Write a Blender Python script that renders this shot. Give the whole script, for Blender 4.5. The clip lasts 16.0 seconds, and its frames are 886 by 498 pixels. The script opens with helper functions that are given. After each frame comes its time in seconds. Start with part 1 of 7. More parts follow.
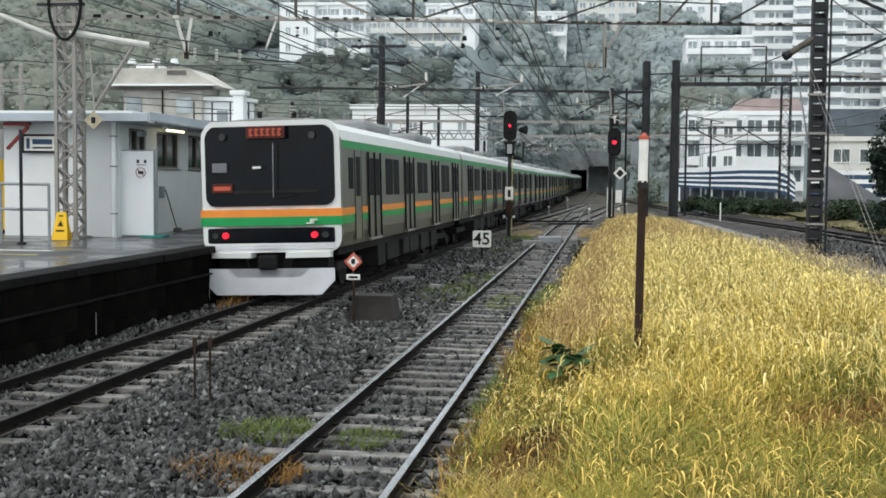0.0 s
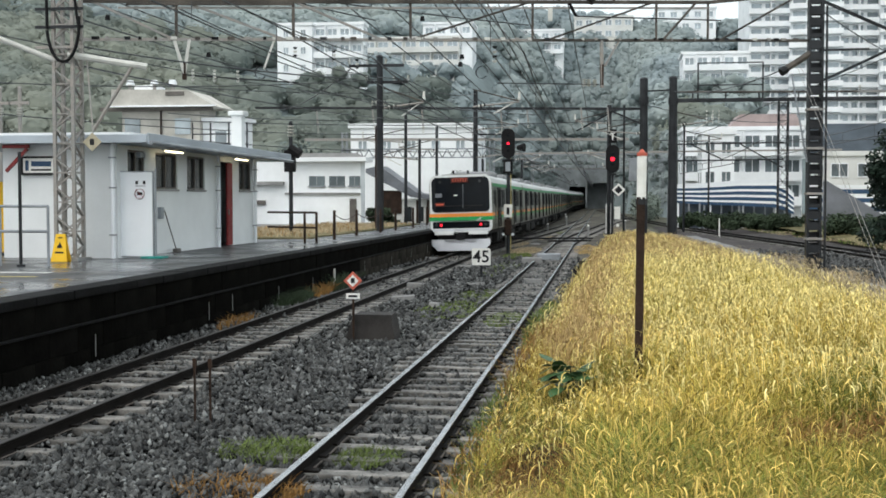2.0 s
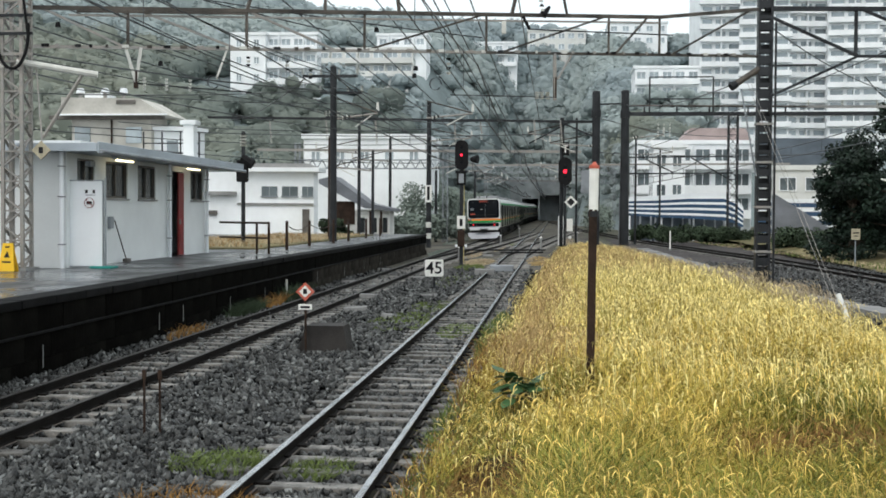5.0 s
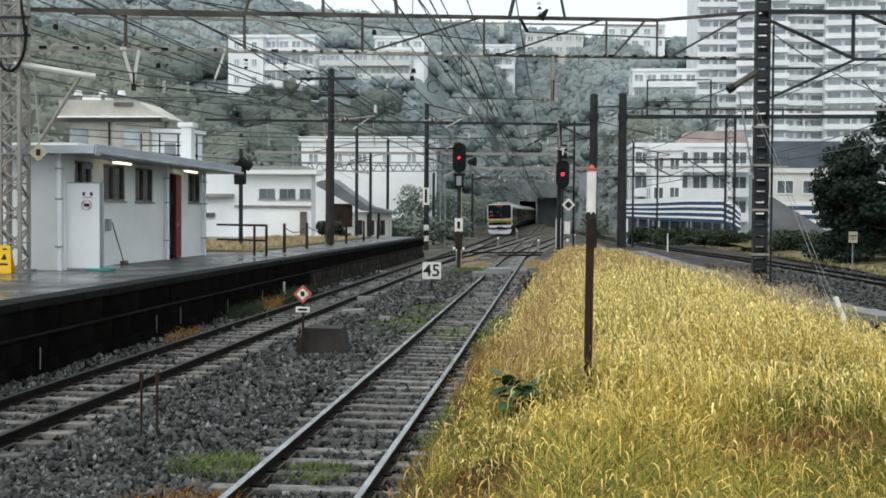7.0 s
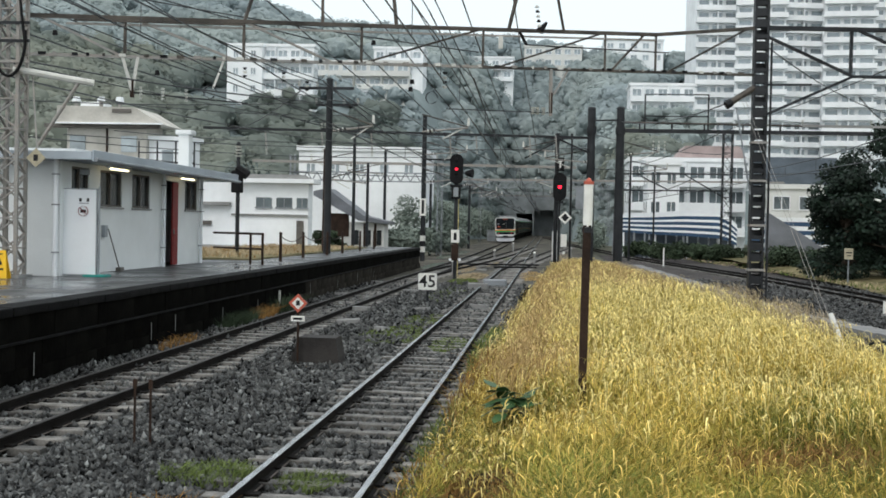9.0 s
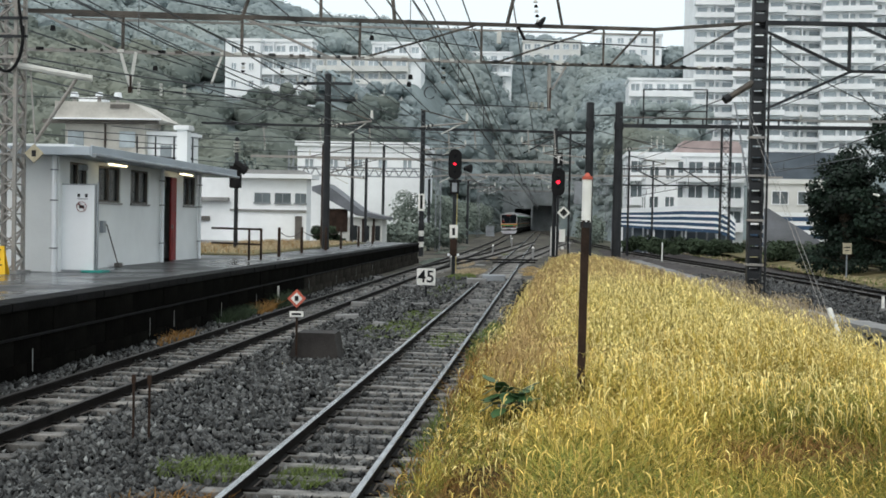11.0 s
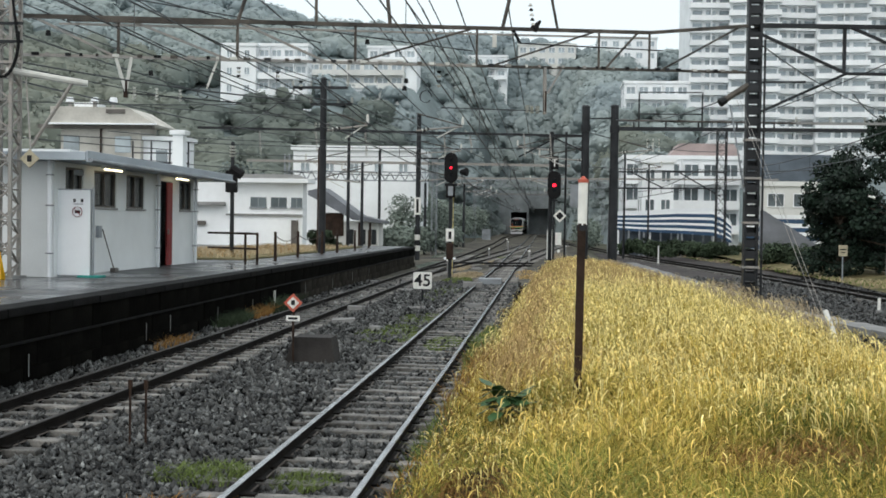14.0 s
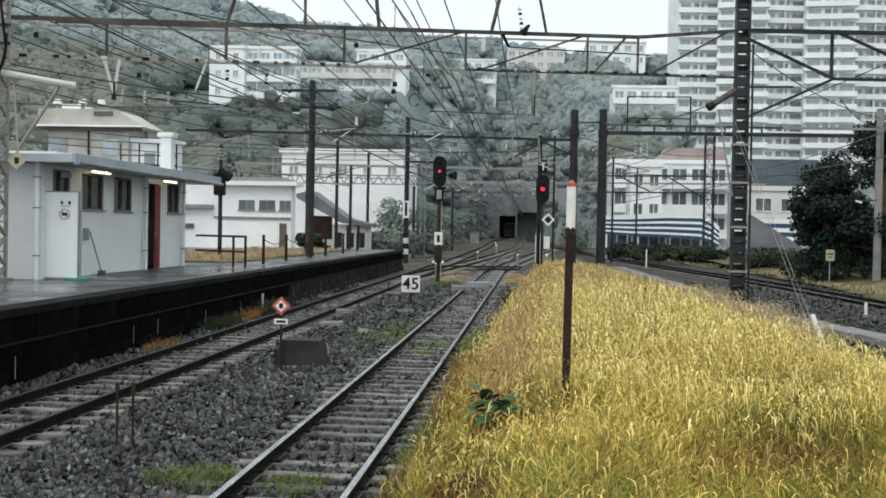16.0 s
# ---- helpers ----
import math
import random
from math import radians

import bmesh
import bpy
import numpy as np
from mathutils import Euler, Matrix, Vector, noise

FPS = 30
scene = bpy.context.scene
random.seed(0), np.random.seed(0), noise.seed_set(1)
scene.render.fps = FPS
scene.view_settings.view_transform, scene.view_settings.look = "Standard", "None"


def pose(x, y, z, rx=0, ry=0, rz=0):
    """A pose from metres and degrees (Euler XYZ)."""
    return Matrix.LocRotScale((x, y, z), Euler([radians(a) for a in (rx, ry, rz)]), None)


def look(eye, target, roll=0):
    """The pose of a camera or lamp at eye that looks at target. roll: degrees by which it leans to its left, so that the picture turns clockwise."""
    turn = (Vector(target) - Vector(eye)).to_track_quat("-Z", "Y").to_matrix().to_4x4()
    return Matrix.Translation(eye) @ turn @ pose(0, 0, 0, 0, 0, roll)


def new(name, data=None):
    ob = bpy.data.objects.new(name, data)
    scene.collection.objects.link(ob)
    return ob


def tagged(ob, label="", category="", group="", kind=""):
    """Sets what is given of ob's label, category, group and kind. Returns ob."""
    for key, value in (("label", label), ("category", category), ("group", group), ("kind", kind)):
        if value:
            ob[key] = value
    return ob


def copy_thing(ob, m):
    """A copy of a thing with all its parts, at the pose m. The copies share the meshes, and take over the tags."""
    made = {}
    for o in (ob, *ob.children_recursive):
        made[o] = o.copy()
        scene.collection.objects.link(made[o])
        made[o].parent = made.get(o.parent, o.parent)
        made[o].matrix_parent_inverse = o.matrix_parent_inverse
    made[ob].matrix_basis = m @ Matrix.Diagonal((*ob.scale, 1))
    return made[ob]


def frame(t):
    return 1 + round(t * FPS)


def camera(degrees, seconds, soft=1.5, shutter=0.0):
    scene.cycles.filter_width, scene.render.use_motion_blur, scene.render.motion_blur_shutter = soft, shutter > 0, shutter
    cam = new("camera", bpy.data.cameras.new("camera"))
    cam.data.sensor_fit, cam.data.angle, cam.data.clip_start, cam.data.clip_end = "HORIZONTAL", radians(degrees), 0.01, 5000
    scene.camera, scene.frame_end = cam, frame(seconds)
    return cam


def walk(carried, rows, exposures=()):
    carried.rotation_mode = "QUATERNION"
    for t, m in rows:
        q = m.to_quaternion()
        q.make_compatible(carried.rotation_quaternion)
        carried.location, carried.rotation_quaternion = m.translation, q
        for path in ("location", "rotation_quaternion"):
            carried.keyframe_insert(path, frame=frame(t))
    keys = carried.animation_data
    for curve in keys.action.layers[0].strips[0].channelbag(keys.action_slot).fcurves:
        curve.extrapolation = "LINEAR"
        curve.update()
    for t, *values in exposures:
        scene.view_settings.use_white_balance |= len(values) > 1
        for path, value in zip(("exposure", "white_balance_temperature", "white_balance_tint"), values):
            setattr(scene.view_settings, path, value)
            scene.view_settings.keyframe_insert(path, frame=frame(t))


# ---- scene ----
cam = camera(41.86, 16.0, soft=1.7)
EYE = 2.40
# seconds, yaw, pitch, roll: held by hand on the spot, only swaying
PATH = [(0, 7.9, -3.26, -0.53), (0.5, 7.91, -3.31, -0.46), (1, 8.13, -3.49, -0.24), (1.5, 8.04, -3.02, -0.13),
        (2, 7.84, -2.36, 0.01), (2.5, 7.9, -2.51, 0.22), (3, 7.77, -2.38, 0.13), (3.5, 7.26, -2.4, -0.03),
        (4, 6.45, -2.48, -0.2), (4.5, 5.64, -1.92, -0.29), (7, 5.41, -1.67, -0.39), (7.5, 5.43, -1.66, -0.38),
        (8, 5.44, -1.53, -0.48), (8.5, 5.41, -1.4, -0.55), (9, 5.24, -1.12, -1.2), (11.5, 5.1, -1.38, -1.08),
        (12, 4.87, -0.99, -1.09), (12.5, 5.16, -1.12, -1.11), (13, 5.02, -1.03, -1.04), (13.5, 5.03, -1.11, -0.99),
        (14, 4.98, -1.17, -0.91), (14.5, 4.48, -1.06, -0.88), (15, 4.52, -0.82, -0.99), (15.5, 4.4, -0.97, -1.06),
        (16, 4.41, -0.99, -1.08)]
walk(cam, [(t, pose(0, 0, EYE, 90 + p, r, y)) for t, y, p, r in PATH],
     exposures=[(0, 0.13), (4.0, 0.11), (7.0, -0.05), (16.0, -0.08)])

# ---------------------------------------------------------------- light: rainy, overcast day
world = bpy.data.worlds.new("overcast_sky")
scene.world = world
world.use_nodes = True
wn, wl = world.node_tree.nodes, world.node_tree.links
wn.clear()
sky = wn.new("ShaderNodeTexSky")
sky.sky_type, sky.sun_disc = "NISHITA", False
sky.sun_elevation, sky.sun_rotation = radians(55), radians(200)
sky.dust_density = 4.0
bg_sky, bg_cloud, add, out = (wn.new(k) for k in ("ShaderNodeBackground", "ShaderNodeBackground", "ShaderNodeAddShader", "ShaderNodeOutputWorld"))
wl.new(sky.outputs[0], bg_sky.inputs[0])
bg_sky.inputs[1].default_value = 0.05
bg_cloud.inputs[0].default_value = (0.90, 0.965, 0.96, 1)
bg_cloud.inputs[1].default_value = 0.98
wl.new(bg_sky.outputs[0], add.inputs[0])
wl.new(bg_cloud.outputs[0], add.inputs[1])
wl.new(add.outputs[0], out.inputs[0])
sun = new("sun", bpy.data.lights.new("sun", "SUN"))
sun.data.energy, sun.data.angle, sun.data.color = 0.6, radians(25), (1.0, 0.98, 0.95)
sun.matrix_world = look((-20, -30, 60), (0, 20, 0))


# ---------------------------------------------------------------- materials
def mat(name, color, rough=0.7, metal=0.0, var=0.25, scale=3.0, fine=40.0, bump=0.15, island=0.0, tint=None, emit=0.0, spec=0.22, objvar=0.0, wet=0.0):
    """A surface with two scales of variation: blotches (scale) and grain (fine), in metres."""
    m = bpy.data.materials.new(name)
    m.use_nodes = True
    n, l = m.node_tree.nodes, m.node_tree.links
    b = n["Principled BSDF"]
    co = n.new("ShaderNodeTexCoord")
    geo = n.new("ShaderNodeNewGeometry")
    big, small = n.new("ShaderNodeTexNoise"), n.new("ShaderNodeTexNoise")
    for tex, s in ((big, scale), (small, fine)):
        l.new(geo.outputs["Position"] if objvar < 0 else co.outputs["Object"], tex.inputs["Vector"])
        tex.inputs["Scale"].default_value, tex.inputs["Detail"].default_value = s, 4
    mix = n.new("ShaderNodeMix")
    mix.data_type = "RGBA"
    lo = [c * (1 - var) for c in color]
    hi = tint or [min(1, c * (1 + var)) for c in color]
    mix.inputs[6].default_value, mix.inputs[7].default_value = (*lo, 1), (*hi, 1)
    ramp = n.new("ShaderNodeMapRange")
    ramp.inputs[1].default_value, ramp.inputs[2].default_value = 0.32, 0.68
    l.new(big.outputs[0], ramp.inputs[0])
    l.new(ramp.outputs[0], mix.inputs[0])
    value = n.new("ShaderNodeHueSaturation")
    l.new(mix.outputs[2], value.inputs["Color"])
    total = n.new("ShaderNodeMath")
    total.operation = "MULTIPLY_ADD"
    l.new(small.outputs[0], total.inputs[0])
    total.inputs[1].default_value, total.inputs[2].default_value = var * 1.2, 1 - var * 0.6
    last = total
    for source, amount in ((geo.outputs["Random Per Island"], island), (None, max(objvar, 0))):
        if amount > 0:
            if source is None:
                source = n.new("ShaderNodeObjectInfo").outputs["Random"]
            extra = n.new("ShaderNodeMath")
            extra.operation = "MULTIPLY_ADD"
            l.new(source, extra.inputs[0])
            extra.inputs[1].default_value = amount
            l.new(last.outputs[0], extra.inputs[2])
            shift = n.new("ShaderNodeMath")
            shift.operation = "SUBTRACT"
            l.new(extra.outputs[0], shift.inputs[0])
            shift.inputs[1].default_value = amount / 2
            last = shift
    l.new(last.outputs[0], value.inputs["Value"])
    l.new(value.outputs[0], b.inputs["Base Color"])
    b.inputs["Roughness"].default_value, b.inputs["Metallic"].default_value = rough, metal
    b.inputs["Specular IOR Level"].default_value = spec
    if wet:
        damp = n.new("ShaderNodeMapRange")
        damp.inputs[1].default_value, damp.inputs[2].default_value = 0.4, 0.62
        damp.inputs[3].default_value, damp.inputs[4].default_value = rough, max(0.04, rough - wet)
        l.new(big.outputs[0], damp.inputs[0])
        l.new(damp.outputs[0], b.inputs["Roughness"])
    if bump:
        bp = n.new("ShaderNodeBump")
        bp.inputs["Strength"].default_value, bp.inputs["Distance"].default_value = bump, 0.02
        l.new(small.outputs[0], bp.inputs["Height"])
        l.new(bp.outputs[0], b.inputs["Normal"])
    if emit:
        b.inputs["Emission Color"].default_value, b.inputs["Emission Strength"].default_value = (*color, 1), emit
    return m


M = dict(
    # Near black: shade in the gaps between loose stones is in the colour.
    ballast=mat("wet_ballast_gap_shade", (0.0025, 0.0025, 0.003), 0.9, spec=0.02, var=0.5, scale=1.2, fine=22, bump=0.9),
    stone=mat("ballast_stone", (0.046, 0.047, 0.0455), 0.36, var=0.5, scale=3, fine=60, island=2.3, spec=0.2),
    palestone=mat("pale_ballast_stone", (0.14, 0.145, 0.14), 0.4, var=0.4, scale=3, fine=60, island=1.3, spec=0.3),
    soil=mat("soil", (0.035, 0.027, 0.013), 0.95, var=0.4, scale=0.7, fine=14, bump=0.5, spec=0.05),
    ground=mat("far_ground", (0.10, 0.10, 0.075), 0.9, var=0.45, scale=0.25, fine=6, bump=0.4),
    # Rust taken almost to black, so the rail web's shade is in the colour.
    rust=mat("rusty_steel_with_shade", (0.009, 0.0075, 0.0065), 0.7, metal=0.1, var=0.35, scale=2, fine=50, spec=0.1),
    railtop=mat("polished_rail_head", (0.50, 0.505, 0.515), 0.26, metal=0.95, var=0.25, scale=1.5, fine=60, bump=0.03),
    dulltop=mat("dull_rail_head", (0.035, 0.031, 0.029), 0.5, metal=0.4, var=0.25, scale=1.5, fine=60, bump=0.03),
    sleeper=mat("weathered_sleeper", (0.145, 0.139, 0.128), 0.5, var=0.65, scale=4.0, fine=30, bump=0.7, objvar=1.0),
    asphalt=mat("wet_platform_asphalt", (0.062, 0.066, 0.070), 0.5, wet=0.36, spec=0.45, var=0.35, scale=0.6, fine=35, bump=0.12),
    pfwall=mat("near_black_masonry", (0.0035, 0.0035, 0.0035), 0.9, spec=0.01, var=0.6, scale=0.55, fine=14, bump=0.7, tint=(0.013, 0.0125, 0.0105), objvar=0.5),
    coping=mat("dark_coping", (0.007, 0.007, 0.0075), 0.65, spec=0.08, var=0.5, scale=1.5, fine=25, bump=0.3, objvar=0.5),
    white=mat("white_render", (0.74, 0.765, 0.77), 0.7, var=0.06, scale=0.8, fine=25, bump=0.08),
    whitegloss=mat("white_sheet", (0.78, 0.81, 0.84), 0.35, var=0.04, scale=1.0, fine=20, bump=0.02),
    farwhite=mat("pale_concrete", (0.84, 0.865, 0.88), 0.8, var=0.10, scale=0.2, fine=3, bump=0.05),
    cream=mat("cream_render", (0.66, 0.665, 0.64), 0.8, var=0.10, scale=0.3, fine=4, bump=0.05),
    grey=mat("grey_painted_steel", (0.26, 0.28, 0.30), 0.5, metal=0.3, var=0.25, scale=1.2, fine=30),
    galv=mat("weathered_galvanised_steel", (0.56, 0.56, 0.54), 0.55, metal=0.2, var=0.5, scale=3.5, fine=20, tint=(0.33, 0.30, 0.27)),
    pole=mat("dark_steel_pole", (0.028, 0.030, 0.033), 0.5, metal=0.3, var=0.4, scale=1.0, fine=25),
    beam=mat("dull_beam_steel", (0.060, 0.057, 0.053), 0.55, metal=0.3, var=0.45, scale=1.4, fine=20, tint=(0.12, 0.105, 0.09)),
    conc=mat("grey_concrete", (0.25, 0.25, 0.245), 0.8, var=0.25, scale=1.0, fine=20, bump=0.3),
    darkconc=mat("dark_mossy_concrete", (0.035, 0.032, 0.03), 0.7, var=0.4, scale=2.0, fine=25, bump=0.4),
    roof=mat("roof_edge_grey", (0.42, 0.47, 0.52), 0.4, metal=0.2, var=0.12, scale=0.8, fine=20, bump=0.05),
    tile=mat("grey_roof_tile", (0.16, 0.17, 0.19), 0.5, var=0.25, scale=0.6, fine=8, bump=0.4),
    winframe=mat("bronze_window_frame", (0.13, 0.12, 0.11), 0.5, metal=0.3, var=0.15),
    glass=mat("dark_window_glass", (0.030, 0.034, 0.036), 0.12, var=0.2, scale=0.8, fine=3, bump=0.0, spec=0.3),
    # Glass colour paled for distance haze and sky reflection, unlike the near panes.
    farglass=mat("haze_lightened_window_glass", (0.36, 0.41, 0.44), 0.15, metal=0.25, var=0.3, scale=0.4, fine=2, bump=0.0, objvar=0.4),
    red=mat("red_paint", (0.20, 0.028, 0.028), 0.4, var=0.2, scale=2, fine=20),
    brightred=mat("signal_red_paint", (0.50, 0.12, 0.08), 0.4, var=0.08),
    orange=mat("orange_band", (0.80, 0.27, 0.05), 0.4, var=0.05, bump=0.02),
    green=mat("green_band", (0.02, 0.30, 0.09), 0.35, var=0.06, bump=0.02),
    steel=mat("brushed_stainless_steel", (0.25, 0.255, 0.225), 0.38, metal=0.8, var=0.14, scale=0.7, fine=60, bump=0.03),
    face=mat("white_cab_front", (0.70, 0.72, 0.715), 0.3, var=0.04, scale=1.5, fine=30, bump=0.02),
    skirt=mat("pale_grey_skirt", (0.62, 0.64, 0.68), 0.45, var=0.10, scale=1.5, fine=30, bump=0.03),
    black=mat("black_gloss", (0.005, 0.007, 0.010), 0.12, var=0.2, bump=0.0, spec=0.16),
    sidewin=mat("dark_side_glass", (0.010, 0.012, 0.014), 0.5, var=0.2, bump=0.0, spec=0.05),
    matblack=mat("black_matt", (0.008, 0.008, 0.009), 0.8, var=0.3),
    under=mat("underfloor_grime", (0.018, 0.0175, 0.017), 0.75, var=0.4, scale=2, fine=20, bump=0.3),
    roofgrey=mat("train_roof_grey", (0.30, 0.31, 0.32), 0.55, var=0.2, scale=0.8, fine=15),
    tail=mat("tail_lamp_red", (1.0, 0.02, 0.04), 0.3, var=0.0, bump=0.0, emit=0.9),
    led=mat("orange_red_display", (0.50, 0.10, 0.06), 0.4, var=0.0, bump=0.0, emit=0.06),
    ledback=mat("display_backing", (0.07, 0.016, 0.012), 0.4, var=0.1, bump=0.0),
    redlamp=mat("red_signal_lens", (1.0, 0.015, 0.04), 0.2, var=0.0, bump=0.0, emit=3.0),
    warmtube=mat("lit_fluorescent_tube", (1.0, 0.86, 0.55), 0.3, var=0.0, bump=0.0, emit=3.5),
    yellow=mat("yellow_plastic", (0.85, 0.52, 0.03), 0.45, var=0.08, bump=0.03),
    yellowpaint=mat("faded_yellow_line", (0.60, 0.50, 0.20), 0.6, var=0.25, scale=4, fine=30),
    rustpost=mat("rusty_brown_post", (0.032, 0.018, 0.012), 0.7, var=0.45, scale=3, fine=30, bump=0.4),
    signwhite=mat("sign_white", (0.80, 0.80, 0.76), 0.5, var=0.08, scale=6, fine=50, bump=0.02),
    ink=mat("sign_black", (0.015, 0.015, 0.017), 0.5, var=0.1, bump=0.0),
    blue=mat("blue_stripe", (0.035, 0.075, 0.14), 0.5, var=0.15, scale=0.5, fine=6),
    wire=mat("catenary_wire", (0.07, 0.075, 0.08), 0.5, metal=0.4, var=0.1, bump=0.0),
    insul=mat("white_porcelain_insulator", (0.62, 0.62, 0.58), 0.3, var=0.1, bump=0.0),
    bark=mat("bark", (0.07, 0.055, 0.042), 0.9, var=0.3, scale=3, fine=20, bump=0.6),
    leafdark=mat("dark_evergreen_leaf", (0.011, 0.022, 0.014), 0.6, var=0.45, scale=0.8, fine=6, bump=0.0, island=0.8, spec=0.2),
    # Hill foliage and ground colours are paled and blued to hold distance haze.
    woods=mat("haze_tinted_hill_foliage", (0.16, 0.198, 0.192), 0.9, var=0.22, scale=0.022, fine=0.25, tint=(0.245, 0.262, 0.215), bump=0.0, island=0.10, spec=0.02),
    hill=mat("haze_tinted_hill_ground", (0.20, 0.24, 0.245), 0.95, var=0.3, scale=0.05, fine=0.6, bump=0.2, spec=0.05),
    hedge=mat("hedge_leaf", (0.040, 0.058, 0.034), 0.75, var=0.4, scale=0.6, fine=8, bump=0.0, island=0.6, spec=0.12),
    weed=mat("bright_weed", (0.12, 0.16, 0.045), 0.7, var=0.35, scale=3, fine=20, bump=0.0, island=0.6, spec=0.2),
    straw=mat("straw_grass", (0.50, 0.355, 0.05), 0.65, var=0.36, scale=0.5, fine=9, bump=0.0, island=1.0, tint=(0.68, 0.52, 0.12), spec=0.25),
    strawgreen=mat("yellow_green_grass", (0.13, 0.17, 0.025), 0.65, var=0.34, scale=0.6, fine=9, bump=0.0, island=0.9, tint=(0.40, 0.37, 0.07), spec=0.25),
    rustgrass=mat("russet_dead_grass", (0.255, 0.142, 0.047), 0.75, var=0.38, scale=1.0, fine=12, bump=0.0, island=0.8, spec=0.15),
    seed=mat("golden_seed_heads", (0.76, 0.56, 0.16), 0.7, var=0.25, scale=1.0, fine=20, bump=0.0, island=1.0, spec=0.2),
    greenblade=mat("fresh_green_grass_blade", (0.085, 0.14, 0.022), 0.6, var=0.35, scale=0.8, fine=12, bump=0.0, island=0.9, tint=(0.20, 0.25, 0.05), spec=0.25),
    railfoot=mat("dusty_rail_foot", (0.12, 0.102, 0.09), 0.7, var=0.4, scale=2, fine=40),
    tangrass=mat("warm_tan_grass", (0.46, 0.325, 0.145), 0.75, var=0.3, scale=1.0, fine=12, bump=0.0, island=0.9, spec=0.12),
    # Foliage colour raised to offset the cliff's shade and add haze.
    creeper=mat("haze_brightened_creeper", (0.29, 0.335, 0.33), 0.9, var=0.15, scale=0.1, fine=1.0, bump=0.0, island=0.15, spec=0.02),
    platecream=mat("dull_cream_plate", (0.40, 0.36, 0.26), 0.6, var=0.2, scale=6, fine=40),
    # Hill foliage again, paler and bluer: the far haze is in the colour.
    farwoods=mat("haze_tinted_far_foliage", (0.30, 0.362, 0.385), 0.9, var=0.14, scale=0.022, fine=0.25, tint=(0.33, 0.378, 0.365), bump=0.0, island=0.08, spec=0.02),
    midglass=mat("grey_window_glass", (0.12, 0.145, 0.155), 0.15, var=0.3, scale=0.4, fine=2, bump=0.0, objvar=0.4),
    broadleaf=mat("broad_green_leaf", (0.045, 0.10, 0.035), 0.5, var=0.3, scale=4, fine=30, bump=0.1, objvar=0.6, spec=0.3),
    oldwall=mat("lighter_brown_wall", (0.022, 0.020, 0.0175), 0.9, spec=0.03, var=0.5, scale=0.8, fine=14, bump=0.7, tint=(0.055, 0.049, 0.040), objvar=0.6),
    oldcream=mat("weathered_cream_render", (0.50, 0.485, 0.44), 0.85, var=0.25, scale=0.5, fine=6, bump=0.1, tint=(0.62, 0.60, 0.55)),
    brownroof=mat("pale_brown_roof_tile", (0.36, 0.29, 0.28), 0.7, var=0.2, scale=0.5, fine=5),
    seedpale=mat("pale_seed_heads", (0.86, 0.70, 0.28), 0.7, var=0.22, scale=1.0, fine=20, bump=0.0, island=0.8, spec=0.2),
    drygrass=mat("tan_dry_grass", (0.42, 0.34, 0.22), 0.8, var=0.25, scale=1.0, fine=12, bump=0.0, island=0.5, spec=0.1),
    # Hedge green paled towards the hill: distance haze put into the leaf colour.
    hazedhedge=mat("haze_tinted_green_leaf", (0.185, 0.22, 0.19), 0.85, var=0.25, scale=0.2, fine=2, bump=0.0, island=0.25, spec=0.04),
    bank=mat("grassy_bank", (0.13, 0.13, 0.06), 0.9, var=0.4, scale=0.5, fine=8, bump=0.5, tint=(0.24, 0.20, 0.11), spec=0.1),
    brownballast=mat("brown_ballast", (0.055, 0.048, 0.046), 0.7, var=0.5, scale=1.0, fine=18, bump=0.9, spec=0.1),
    darkroof=mat("dark_slate_roof", (0.07, 0.085, 0.10), 0.7, var=0.2, scale=0.5, fine=5, bump=0.2, spec=0.1),
    farballast=mat("trodden_far_ballast", (0.055, 0.054, 0.050), 0.8, var=0.5, scale=0.4, fine=5, bump=1.0, tint=(0.135, 0.124, 0.10), spec=0.1),
    teal=mat("teal_painted_steel", (0.03, 0.25, 0.22), 0.5, var=0.2),
    # Masonry colour lifted for haze; the lining shares it to soften the black mouths.
    portal=mat("haze_lightened_masonry", (0.22, 0.245, 0.255), 0.85, var=0.3, scale=0.3, fine=3, bump=0.3),
)


# ---------------------------------------------------------------- building tools
def put_mesh(name, bm, material, smooth=False):
    me = bpy.data.meshes.new(name)
    bm.normal_update()
    bm.to_mesh(me)
    bm.free()
    for m in material if isinstance(material, (list, tuple)) else [material]:
        me.materials.append(M[m] if isinstance(m, str) else m)
    if smooth:
        for p in me.polygons:
            p.use_smooth = True
    return me


def part(name, bm, material, parent=None, label="", smooth=False, at=None):
    ob = new(name, put_mesh(name, bm, material, smooth))
    if parent is not None:
        ob.parent = parent
    if at is not None:
        ob.matrix_basis = at
    if label:
        tagged(ob, label)
    return ob


def thing(name, label, category, group="", kind="", at=(0, 0, 0)):
    ob = new(name)
    ob.location = at
    ob.empty_display_size = 0.2
    return tagged(ob, label, category, group, kind)


def box(bm, x0, x1, y0, y1, z0, z1, bevel=0.0):
    vs = [bm.verts.new((x, y, z)) for z in (z0, z1) for y in (y0, y1) for x in (x0, x1)]
    fs = [bm.faces.new([vs[i] for i in q]) for q in ((0, 2, 3, 1), (4, 5, 7, 6), (0, 1, 5, 4), (2, 6, 7, 3), (0, 4, 6, 2), (1, 3, 7, 5))]
    if bevel:
        es = list({e for f in fs for e in f.edges})
        bmesh.ops.bevel(bm, geom=es, offset=bevel, segments=2, affect="EDGES", profile=0.5)
    return bm


def B(*a, bevel=0.0):
    return box(bmesh.new(), *a, bevel=bevel)


